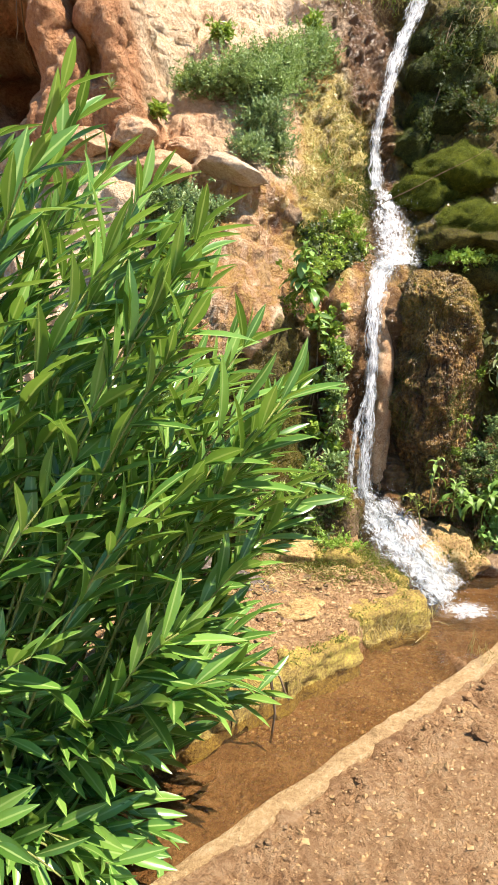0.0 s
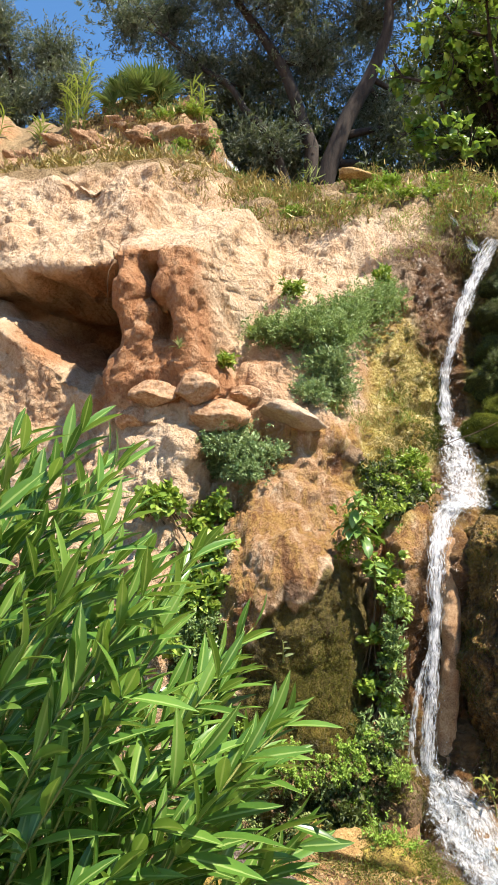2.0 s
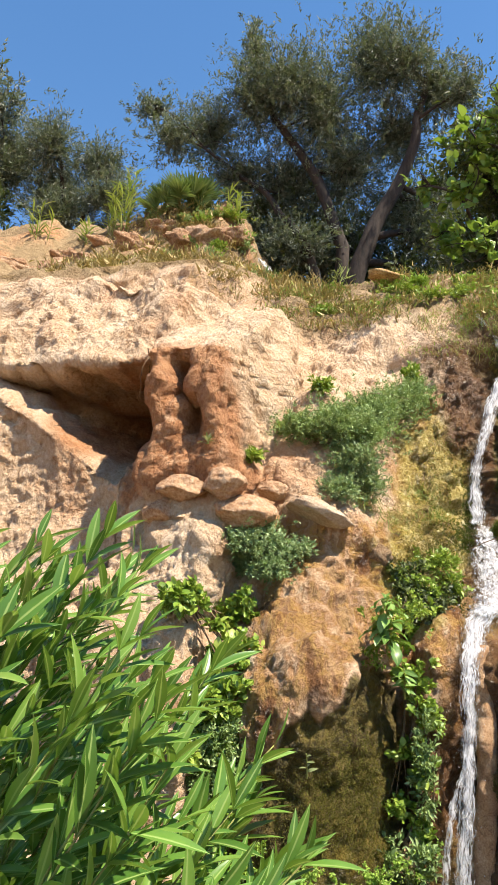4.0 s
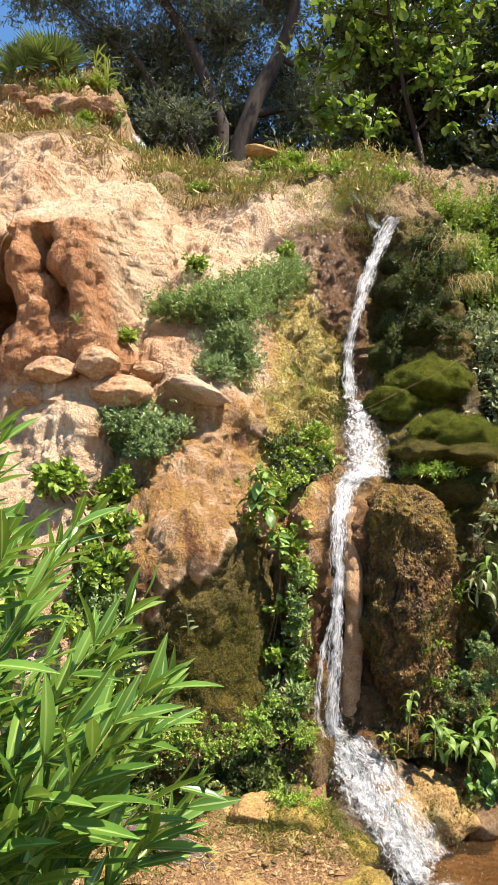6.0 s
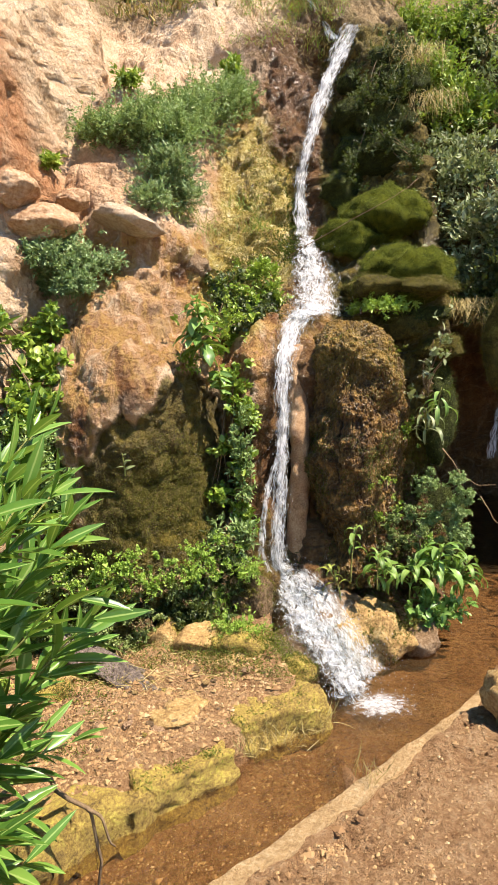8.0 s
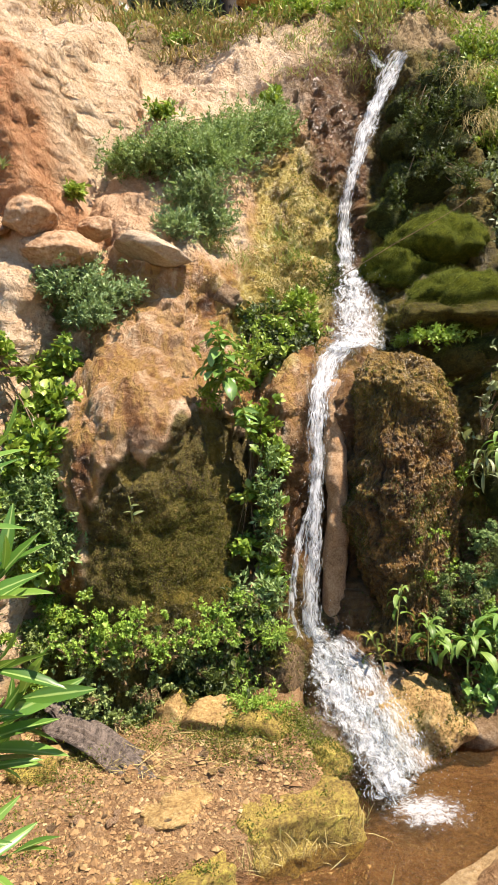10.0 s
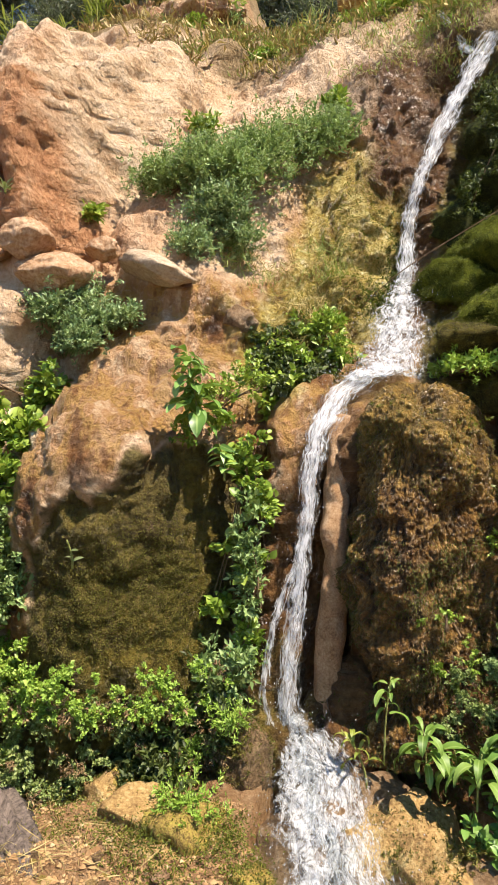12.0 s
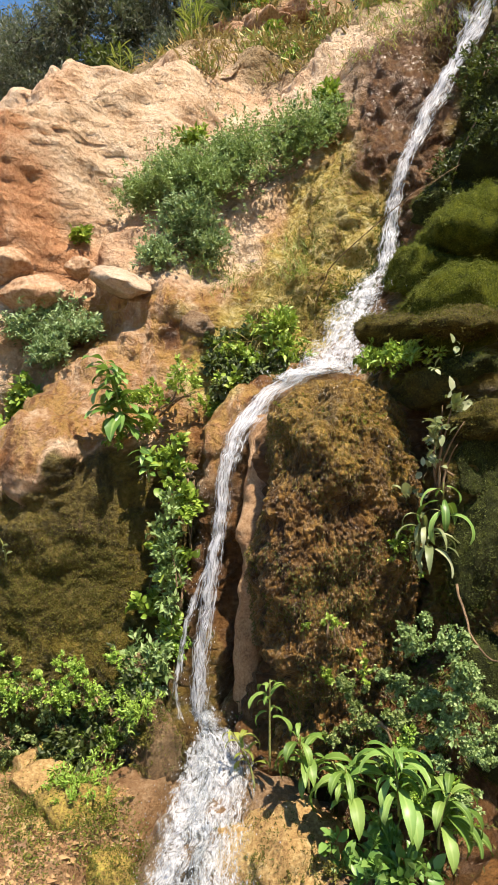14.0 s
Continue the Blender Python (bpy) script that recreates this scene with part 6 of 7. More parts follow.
def flower_spikes():
    rng = np.random.default_rng(8)
    for c in [(1.45, 3.90, 2.66), (1.55, 3.92, 2.52), (1.36, 3.88, 2.40), (1.62, 3.86, 2.40), (1.70, 3.9, 2.44), (1.50, 3.80, 2.02), (1.62, 3.78, 2.06), (1.42, 3.95, 2.85)]:
        k = 60
        c = np.array([0, 0, 1.55]) + (np.array(c) - np.array([0, 0, 1.55])) * 1.13
        s = rng.random(k)
        P = np.array(c) + np.stack([rng.normal(0, 0.008, k), rng.normal(0, 0.008, k), s * 0.07], 1)
        v, f = leaf_batch(P, rng.normal(size=(k, 3)) + [0, 0, 0.3], rng.normal(size=(k, 3)), 0.014, 0.010)
        tagged(new("flower_spike", mesh_of("flower_spike", v, f, FLOWER)), "violet flower spike on the bank shrub", "flower", "violet flower spikes")


flower_spikes()


grass("dry_grass", [(*W_(-0.40, 2.46, 0.02), 0.08), (*W_(-0.26, 2.50, 0.02), 0.07), (*W_(-0.24, 2.22, 0.02), 0.07), (*W_(-0.14, 2.30, 0.01), 0.05), (*W_(-0.3, 2.0, 0.03), 0.07), (*W_(-0.52, 2.58, 0.02), 0.06)],
      760, 0.085, 0.004, GRASS_DRY, "straw-coloured dry stalks on the bank", 1, (0.1, -0.5, -0.5), 0.55)
grass("green_grass", [(*W_(-0.44, 2.36, 0.03), 0.08), (*W_(-0.20, 2.60, 0.02), 0.08), (*W_(-0.10, 2.40, 0.02), 0.06), (*W_(-0.3, 1.86, 0.03), 0.08), (*W_(-0.55, 2.46, 0.03), 0.06)],
      600, 0.050, 0.003, GRASS_GREEN, "green grass tufts on the bank", 2)
rng = np.random.default_rng(77)
crest = []
for k in range(70):
    x = rng.uniform(-1.6, 0.9)
    z = rng.uniform(4.25, 5.35)
    crest.append((*W_(x, z, 0.0), 0.10))
grass("crest_grass", crest, 4500, 0.045, 0.004, GRASS_GREEN, "yellow-green grass on the crest", 3, spread=0.6)
grass("dry_crest_grass", crest + [(*W_(rng.uniform(-2.6, -1.0), rng.uniform(4.4, 5.3)), 0.09) for k in range(20)], 8000, 0.055, 0.004, GRASS_DRY, "dry straw grass on the crest", 4, spread=0.6)
head = [(*W_(rngr.uniform(-0.25, 0.55), rngr.uniform(3.85, 4.5), 0.0), 0.06) for k in range(46)]
grass("head_turf", head, 2600, 0.035, 0.004, GRASS_DRY, "dry brown turf at the head of the fall", 11, spread=0.6)
grass("head_grass", head, 1200, 0.040, 0.005, LEAF_FERN, "yellow-green herbs in the turf at the head of the fall", 12, spread=0.7)
for k in range(14):
    x, z = rng.uniform(-1.3, 0.8), rng.uniform(4.4, 5.3)
    shrub("low_herb", [(W_(x, z, 0.02), (rng.uniform(0.12, 0.25), 0.12, 0.05))], 800, 0.028, 0.014, LEAF_IVY if k % 2 else LEAF_FERN, "low yellow-green herb on the crest", 100 + k, "herb", stems=4)
for k in range(34):
    x, u = rng.uniform(-4.6, -2.3) if k % 3 == 0 else rng.uniform(-3.6, -2.4), rng.uniform(0.7, 1.9)
    shrub("low_herb", [(crest_spot(x, u, 0.06), (rng.uniform(0.12, 0.28), 0.14, 0.08))], 520, 0.04, 0.016, LEAF_BUSH if k % 2 else LEAF_IVY, "low dusty herb on the mound of the crest", 130 + k, "herb", stems=3)
mound = []
for k in range(90):
    x, u = rng.uniform(-4.8, -1.6), rng.uniform(0.1, 1.9)
    mound.append((*crest_spot(x, u, 0.02), 0.12))
grass("mound_grass", mound, 9000, 0.075, 0.005, GRASS_DRY, "dry straw grass on the mound of the crest", 8, spread=0.6)
grass("shore_grass", [(0.02, 2.56, -0.02, 0.04), (0.12, 2.60, -0.03, 0.04), (0.24, 2.74, -0.02, 0.03), (-1.2, 2.3, 0.05, 0.15), (-1.1, 2.0, 0.03, 0.12), (-0.06, 2.46, 0.0, 0.03), (0.42, 2.28, 0.03, 0.04)],
      230, 0.06, 0.003, GRASS_DRY, "short grass at the water's edge", 5, (0, -0.2, 1), 0.5)
grass("hanging_straw", [(1.26, 4.45, 1.90, 0.10), (1.50, 4.40, 1.80, 0.08), (1.08, 5.2, 3.75, 0.1), (1.15, 5.1, 3.4, 0.1), (0.9, 4.4, 1.98, 0.07)], 900, 0.15, 0.003, GRASS_DRY, "dead straw hanging over the bank", 6, (0, -0.4, -0.9), 0.35)


lit = [(rng.uniform(-1.2, -0.25), rng.uniform(2.75, 3.25)) for k in range(40)]
grass("straw_litter", [(x, y, ground_height(np.array([x]), np.array([y]))[0] + 0.012, 0.09) for x, y in lit], 900, 0.07, 0.003, GRASS_DRY, "dry straw and twigs scattered on the shore", 7, (0, 0, 0.1), 0.6, 0.1)


rngs = np.random.default_rng(91)
shore = [(rngs.normal(-0.12, 0.18), rngs.normal(3.10, 0.13)) for k in range(70)] + [(rngs.normal(-0.5, 0.28), rngs.normal(3.22, 0.10)) for k in range(50)] + [(rngs.normal(-0.9, 0.2), rngs.normal(2.6, 0.3)) for k in range(20)]
grass("shore_moss", [(x, y, ground_height(np.array([x]), np.array([y]))[0] + 0.006, 0.05) for x, y in shore] + [(0.05 + a * 0.17, 2.73 + a * 0.125 - 0.05, 0.06, 0.03) for a in (-0.9, -0.5, -0.1, 0.3, 0.7)] + [(-0.30 + a * 0.15, 2.34 + a * 0.125 - 0.06, 0.04, 0.03) for a in (-0.7, 0.0, 0.7)], 23000, 0.011, 0.004, MOSS_BLADE, "yellow moss on the damp gravel shore", 9, (0, 0, 0.25), 0.7, 0.2, "moss")


# ---- oleander ----
def ribbed(me, count):
    """Marks the midrib of each lance leaf for its material."""
    rib = np.tile(np.array([0.0, 1.0, 0.0] * len(LANCE) + [1.0], np.float32), count)
    me.attributes.new("rib", "FLOAT", "POINT").data.foreach_set("value", rib)
    return me


def build_oleander():
    rng = np.random.default_rng(21)
    root = np.array([-1.02, 1.50, 0.0])
    e = empty("oleander", root, "tall leafy oleander with long glossy lance-shaped leaves", "shrub")
    stems, P, D, N, L = [], [], [], [], []
    sprays = [(-0.40, 1.69, 0.87), (-0.42, 1.62, 0.96), (-0.47, 1.74, 0.78), (-0.56, 1.80, 0.66), (-0.57, 1.91, 0.37), (-0.66, 1.86, 0.42), (-0.53, 1.45, 0.33), (-0.63, 1.42, 0.41)]
    for k in range(160 + len(sprays)):
        hi = rng.uniform(0.05, 2.05)
        low = hi < 0.7
        edge = np.interp(hi, [0, 0.25, 0.5, 0.75, 1.1, 1.4, 1.6, 2.0, 2.2], [-0.82, -0.52, -0.60, -0.58, -0.38, -0.40, -0.60, -0.96, -1.20])
        y = rng.uniform(1.0, 2.0)
        if k % 7 == 0:
            hi, y, edge, low = rng.uniform(0.05, 0.40), rng.uniform(0.85, 1.25), -0.80, True
        top = np.array([edge - 0.95 * rng.random() ** 1.4 - 0.35 * relu(y - 1.5), y, hi])
        if k >= 160:
            top = np.array(sprays[k - 160])
            hi, y, low = top[2], top[1], True
        b = np.array([top[0] - rng.uniform(0.2, 0.4) - 0.28 * hi * rng.uniform(0.7, 1.3), 1.5 + (y - 1.5) * 0.6, 0.0])
        q = np.linspace(0, 1, 10)[:, None]
        mid = b + np.array([(top[0] - b[0]) * 0.35, (top[1] - b[1]) * 0.35, hi * 0.60 + (0.10 if low else 0.0)])
        line = (1 - q) ** 2 * b + 2 * q * (1 - q) * mid + q * q * top
        stems.append((line, np.linspace(0.006, 0.0022, 10)))
        tan = unit(np.gradient(line, axis=0))
        span = np.linalg.norm(top - b)
        first = 0.1 if low else rng.uniform(0.25, 0.5)
        whorls = int(3 + span * (1 - first) * rng.uniform(7.6, 9.8))
        for s in np.linspace(first, 1.0, whorls):
            i = s * 9
            p = np.array([np.interp(i, np.arange(10), line[:, c]) for c in range(3)])
            t = unit(np.array([np.interp(i, np.arange(10), tan[:, c]) for c in range(3)]))
            u = unit(np.cross(t, [0.3, 0.8, 0.5]))
            w = np.cross(t, u)
            ph = rng.uniform(0, 6.28)
            for j in range(3):
                if rng.random() < 0.12:
                    continue
                g = ph + j * 2.094
                o = u * math.cos(g) + w * math.sin(g)
                spread = 0.84 - 0.35 * s
                d = unit(t * 0.95 + o * spread + np.array([0.20, -0.06, 0.06]) + 0.24 * rng.normal(size=3))
                P.append(p)
                D.append(d)
                N.append(unit(t * 0.5 - o * 0.3 + np.array([0.1, -0.1, 0.8]) + 0.35 * rng.normal(size=3)))
                L.append(rng.uniform(0.14, 0.23) * (0.75 if s > 0.93 else 1.0))
    P, D, N, L = np.array(P), np.array(D), np.array(N), np.array(L)
    near = np.argsort(np.linalg.norm(P - np.array([-0.42, 1.2, 1.15]), axis=1))
    pick = near[:300]
    rest = near[300:]
    for line, radii in stems:
        part("stem", mesh_of("stem", *tube(line - root, radii, 5), OLE_STEM), e)
    v, f = leaf_batch(P[rest] - root, D[rest], N[rest], L[rest], L[rest] * rng.uniform(0.155, 0.225, len(rest)), LANCE, 0.14, 0.22)
    part("leaves", ribbed(mesh_of("leaves", v, f, OLEANDER), len(rest)), e, kind="stuff")
    v, f = leaf_batch([(0, 0, 0)], [(0, 1, 0)], [(0, 0, 1)], 1.0, 0.185, LANCE, 0.14, 0.22)
    me = ribbed(mesh_of("leaf", v, f, OLEANDER), 1)
    for i in pick:
        ob = part("leaf", me, e)
        y = Vector(D[i])
        x = y.cross(Vector(N[i])).normalized()
        z = x.cross(y)
        m = Matrix((x, y, z)).transposed().to_4x4()
        m.translation = Vector(P[i] - root)
        ob.matrix_basis = m @ Matrix.Diagonal((L[i], L[i], L[i], 1))


build_oleander()


def stick(name, pts, r, label, mat=None, category="stick"):
    pts = np.asarray(pts, float)
    q, t0 = np.linspace(0, 1, 14), np.linspace(0, 1, len(pts))
    line = np.stack([np.interp(q, t0, pts[:, k]) for k in range(3)], 1)
    line = line + 0.01 * np.stack([fbm(line * 9, 2, 1), fbm(line * 9, 2, 2), fbm(line * 9, 2, 3)], 1) * (r / 0.004)
    return tagged(new(name, mesh_of(name, *tube(line, np.linspace(r, r * 0.4, 14), 6), mat or TWIG)), label, category)


stick("bent_stick", [(-0.85, 1.85, 0.34), (-0.75, 1.85, 0.30), (-0.63, 1.85, 0.25), (-0.51, 1.85, 0.18), (-0.50, 1.85, 0.13), (-0.49, 1.85, -0.12)], 0.011, "bent brown stick leaning over the channel")
stick("forked_stick", [(-0.51, 1.85, 0.18), (-0.47, 1.85, 0.16), (-0.45, 1.85, 0.05)], 0.007, "thin brown stick standing in the channel")
stick("thin_root", [(0.10, 4.42, 2.20), (0.35, 4.18, 2.30), (0.75, 4.14, 2.48), (0.92, 4.28, 2.62)], 0.003, "thin pale root hanging across the mossy boulders")
stick("dry_branch", [(1.02, 3.98, 1.00), (1.10, 3.88, 0.85), (1.19, 3.84, 0.79), (1.28, 3.82, 0.80)], 0.005, "pale dead stem hanging over the pool")
stick("dry_branch", [(1.21, 3.86, 0.72), (1.28, 3.82, 0.59), (1.37, 3.80, 0.50)], 0.004, "pale dead stem hanging over the pool")
stick("hanging_root", [W_(-2.10, 3.50, 0.05), W_(-2.08, 3.30, 0.10), W_(-2.14, 3.05, 0.14)], 0.006, "dry root hanging in front of the small cave")
stick("hanging_root", [W_(-2.02, 3.65, 0.04), W_(-2.00, 3.38, 0.08), W_(-1.98, 3.12, 0.10)], 0.005, "dry root hanging in front of the small cave")
stick("dry_twig", [(-0.80, 3.05, 0.06), (-0.70, 3.10, 0.10), (-0.60, 3.20, 0.30)], 0.004, "dry twig leaning on the bank")


def driftwood(at, length, width, turn, seed, label):
    """A split weathered log: a flattened bent trunk with deep splits along the grain."""
    n, m = 90, 40
    q, a = np.linspace(0, 1, n), np.linspace(0, 2 * np.pi, m, endpoint=False)
    Q, A = np.meshgrid(q, a, indexing="ij")
    Q, A = Q.ravel(), A.ravel()
    taper = np.clip(np.minimum(Q * 7 + 0.25, (1 - Q) * 4 + 0.12), 0, 1)
    grain = vnoise(np.stack([np.cos(A) * 5, np.sin(A) * 5, Q * 2.2], 1), seed)
    r = taper * (1 + 0.30 * grain + 0.15 * np.abs(vnoise(np.stack([np.cos(A) * 11, np.sin(A) * 11, Q * 3], 1), seed + 1)))
    v = np.stack([(Q - 0.5) * length + 0.02 * grain, r * np.cos(A) * width / 2 + 0.05 * length * np.sin(Q * 4), r * np.sin(A) * width * 0.28 + 0.02 * np.sin(Q * 6)], 1)
    f = [[i * m + j, i * m + (j + 1) % m, (i + 1) * m + (j + 1) % m, (i + 1) * m + j] for i in range(n - 1) for j in range(m)]
    f += [list(range(m))[::-1], [(n - 1) * m + j for j in range(m)]]
    ob = new("driftwood", mesh_of("driftwood", v, f, DRIFTWOOD))
    ob.matrix_world = pose(*at, *turn)
    tagged(ob, label, "driftwood")


driftwood((-0.77, 2.90, 0.12), 0.62, 0.15, (0, 4, -21), 3, "split grey driftwood log lying on the gravel")
driftwood((-0.98, 3.02, 0.17), 0.26, 0.08, (0, 14, -34), 5, "thin piece of grey driftwood on the gravel")
rock("plastic_scrap", (-0.60, 2.36, 0.045), (0.06, 0.035, 0.015), 97, LITTER, "crumpled pale blue plastic scrap on the gravel", "litter", (0, 0, 20), 0.4, 0.2, detail=3)
rock("plastic_scrap", (0.94, 1.98, 0.07), (0.09, 0.05, 0.03), 98, LITTER, "crumpled pale plastic scrap on the soil", "litter", (0, 0, 60), 0.4, 0.2, detail=3)


# ---- crest plants and trees ----
CLOD = earth_material("red_brown_clay", (0.17, 0.080, 0.038), (0.40, 0.235, 0.13), (0.59, 0.42, 0.275), 1.6, 0.9, 0.04)
for k in range(22):
    x, u = rngs.uniform(-5.9, -2.8), rngs.uniform(1.0, 1.8)
    w = rngs.uniform(0.45, 1.0)
    rock("clay_outcrop", crest_spot(x, u, -0.10), (w, w * 0.75, w * rngs.uniform(0.40, 0.6)), 500 + k, CLOD, "rough red-brown outcrop of crumbling clay on the mound", "clay outcrop", (rngs.uniform(-12, 12), rngs.uniform(-12, 12), rngs.uniform(0, 360)), 0.42, 0.1, "clay outcrops on the mound", 4)


def fan_tuft(name, at, blades, L, W, mat, label, seed, category="palm"):
    rng = np.random.default_rng(seed)
    a = rng.uniform(0, 6.28, blades)
    el = rng.uniform(0.25, 1.5, blades)
    D = np.stack([np.cos(a) * np.cos(el), np.sin(a) * np.cos(el), np.sin(el)], 1)
    P = np.array(at) + rng.normal(size=(blades, 3)) * 0.06
    v, f = leaf_batch(P, D, unit(np.cross(D, rng.normal(size=(blades, 3)))), L * rng.uniform(0.6, 1.1, blades), W, LANCE, 0.25, 0.2)
    tagged(new(name, mesh_of(name, v, f, mat)), label, category)


def palm_fans(name, at, fans, L, label, seed):
    """A low palm: stiff fans, each a half ring of pleated blades on a stalk of its own."""
    rng = np.random.default_rng(seed)
    e = empty(name, at, label, "palm")
    for k in range(fans):
        a, el = rng.uniform(0, 6.28), rng.uniform(0.35, 1.3)
        way = np.array([math.cos(a) * math.cos(el), math.sin(a) * math.cos(el), math.sin(el)])
        hub = way * L * rng.uniform(0.5, 0.9)
        side = unit(np.cross(way, np.array([0.1, 0.2, 1.0]) + 0.4 * rng.normal(size=3)))
        part("stalk", mesh_of("stalk", *tube(np.stack([way * 0.0, hub * 0.5 + [0, 0, 0.02], hub]), [0.008, 0.006, 0.005], 5), OLE_STEM), e)
        g = np.linspace(-1.35, 1.35, 17)
        D = np.cos(g)[:, None] * way + np.sin(g)[:, None] * side
        v, f = leaf_batch(np.repeat(hub[None], 17, 0), D, np.repeat(np.cross(side, way)[None], 17, 0) + 0.15 * rng.normal(size=(17, 3)), L * rng.uniform(0.75, 1.05, 17), 0.028, LANCE, 0.10, 0.3)
        part("fan", mesh_of("fan", v, f, LEAF_PALM), e)


for i, (x, u, L, n) in enumerate([(-4.35, 1.75, 0.34, 16), (-4.02, 1.8, 0.40, 20), (-3.68, 1.8, 0.36, 18), (-2.35, 1.5, 0.26, 10)]):
    palm_fans("dwarf_palm", crest_spot(x, u, 0.06), n, L, "fan-leaved dwarf palm on the crest", 200 + i)
for i, (x, u, L, n) in enumerate([(-1.15, -0.05, 0.20, 40), (-0.5, 0.3, 0.20, 40), (-1.9, 0.6, 0.20, 34), (-1.5, 0.3, 0.22, 40)]):
    fan_tuft("grass_tuft", crest_spot(x, u, 0.04), n, L, 0.006, GRASS_DRY if i > 1 else GRASS_GREEN, "tuft of long grass on the crest", 204 + i, "grass")


def cane(at, height, seed, stalks=5):
    """Giant cane: upright stalks with pairs of long pointed leaves up to the tip."""
    rng = np.random.default_rng(seed)
    e = empty("cane_clump", at, "clump of tall green cane on the crest", "cane")
    for k in range(stalks):
        h = height * rng.uniform(0.6, 1.05)
        foot = np.array([rng.normal(0, 0.10), rng.normal(0, 0.08), -0.05])
        top = foot + np.array([rng.normal(0, 0.06), rng.normal(0, 0.05), h])
        q = np.linspace(0, 1, 8)[:, None]
        part("stalk", mesh_of("stalk", *tube(foot + (top - foot) * q, np.linspace(0.009, 0.004, 8), 5), OLE_STEM), e)
        m = int(h * 20) + 6
        w = np.linspace(0.12, 1.0, m)
        a = np.where(np.arange(m) % 2 == 0, 0.0, math.pi) + rng.normal(0, 0.5, m) + rng.uniform(0, 6)
        D = np.stack([np.cos(a) * 0.75, np.sin(a) * 0.75, np.full(m, 0.8)], 1)
        v, f = leaf_batch(foot + (top - foot) * w[:, None], D, np.tile([0, 0, 1.0], (m, 1)) + 0.2 * rng.normal(size=(m, 3)), 0.24 * rng.uniform(0.6, 1.1, m), 0.022, LANCE, 0.35, 0.2)
        part("leaves", mesh_of("leaves", v, f, GRASS_GREEN), e)


for i, (x, u, h, n) in enumerate([(-4.78, 1.6, 1.25, 5), (-5.06, 1.6, 0.75, 6), (-5.40, 1.5, 0.4, 4), (-3.1, 1.75, 0.7, 4), (-3.9, 2.1, 0.6, 4), (-6.1, 1.5, 0.6, 4)]):
    cane(crest_spot(x, u, 0.0), h, 210 + i, n)


def crown_tree(name, base, stems, lumps, leaves, L, W, mat, label, seed, girth=0.13, shape=None):
    """A tree of one or more bent stems (lists of points); a limb runs to every clump of its crown and breaks up into twigs there."""
    rng = np.random.default_rng(seed)
    base = np.asarray(base, float)
    e = empty(name, base, label, "tree")
    spine = []
    for k, line in enumerate(stems):
        line = np.asarray(line, float)
        q = np.linspace(0, 1, 22)
        fine = np.stack([np.interp(q, np.linspace(0, 1, len(line)), line[:, c]) for c in range(3)], 1)
        fine = fine + 0.05 * np.stack([fbm(fine * 1.5, 2, seed + c) for c in range(3)], 1)
        r = girth * (1 - 0.25 * k) * np.linspace(1.0, 0.25, 22)
        part("trunk", mesh_of("trunk", *tube(fine - base, r, 9), BARK), e)
        spine += [(p, a) for p, a in zip(fine[5:], r[5:])]
    sp = np.array([p for p, _ in spine])
    for c, r in lumps:
        c, r = np.asarray(c, float), np.asarray(r, float)
        cost = np.linalg.norm(sp - c, axis=1) + 0.9 * relu(sp[:, 2] - c[2] + 0.3)
        i = int(np.argmin(cost))
        a = sp[i]
        m = (a + c) / 2 + rng.normal(size=3) * 0.12 * np.linalg.norm(c - a) + np.array([0, 0, -0.08])
        q = np.linspace(0, 1, 9)[:, None]
        line = (1 - q) ** 2 * a + 2 * q * (1 - q) * m + q * q * c
        g = Geo().add(*tube(line, np.linspace(max(spine[i][1] * 0.5, 0.022), 0.012, 9), 6))
        for k in range(9):
            b = line[rng.integers(4, 9)]
            tip = c + unit(rng.normal(size=3) + [0, 0, 0.2]) * r * rng.uniform(0.6, 1.12)
            mm = (b + tip) / 2 + rng.normal(size=3) * 0.08
            p = np.linspace(0, 1, 5)[:, None]
            g.add(*tube((1 - p) ** 2 * b + 2 * p * (1 - p) * mm + p * p * tip, np.linspace(0.011, 0.004, 5), 4))
        part("limb", g.mesh("limb", BARK, True, base), e)
    v, f = scatter_leaves(lumps, leaves, L, W, rng, None, shape, 0.35, 0.15, 0.45, 0.15)
    part("crown", mesh_of("crown", v - base, f, mat), e, kind="stuff")


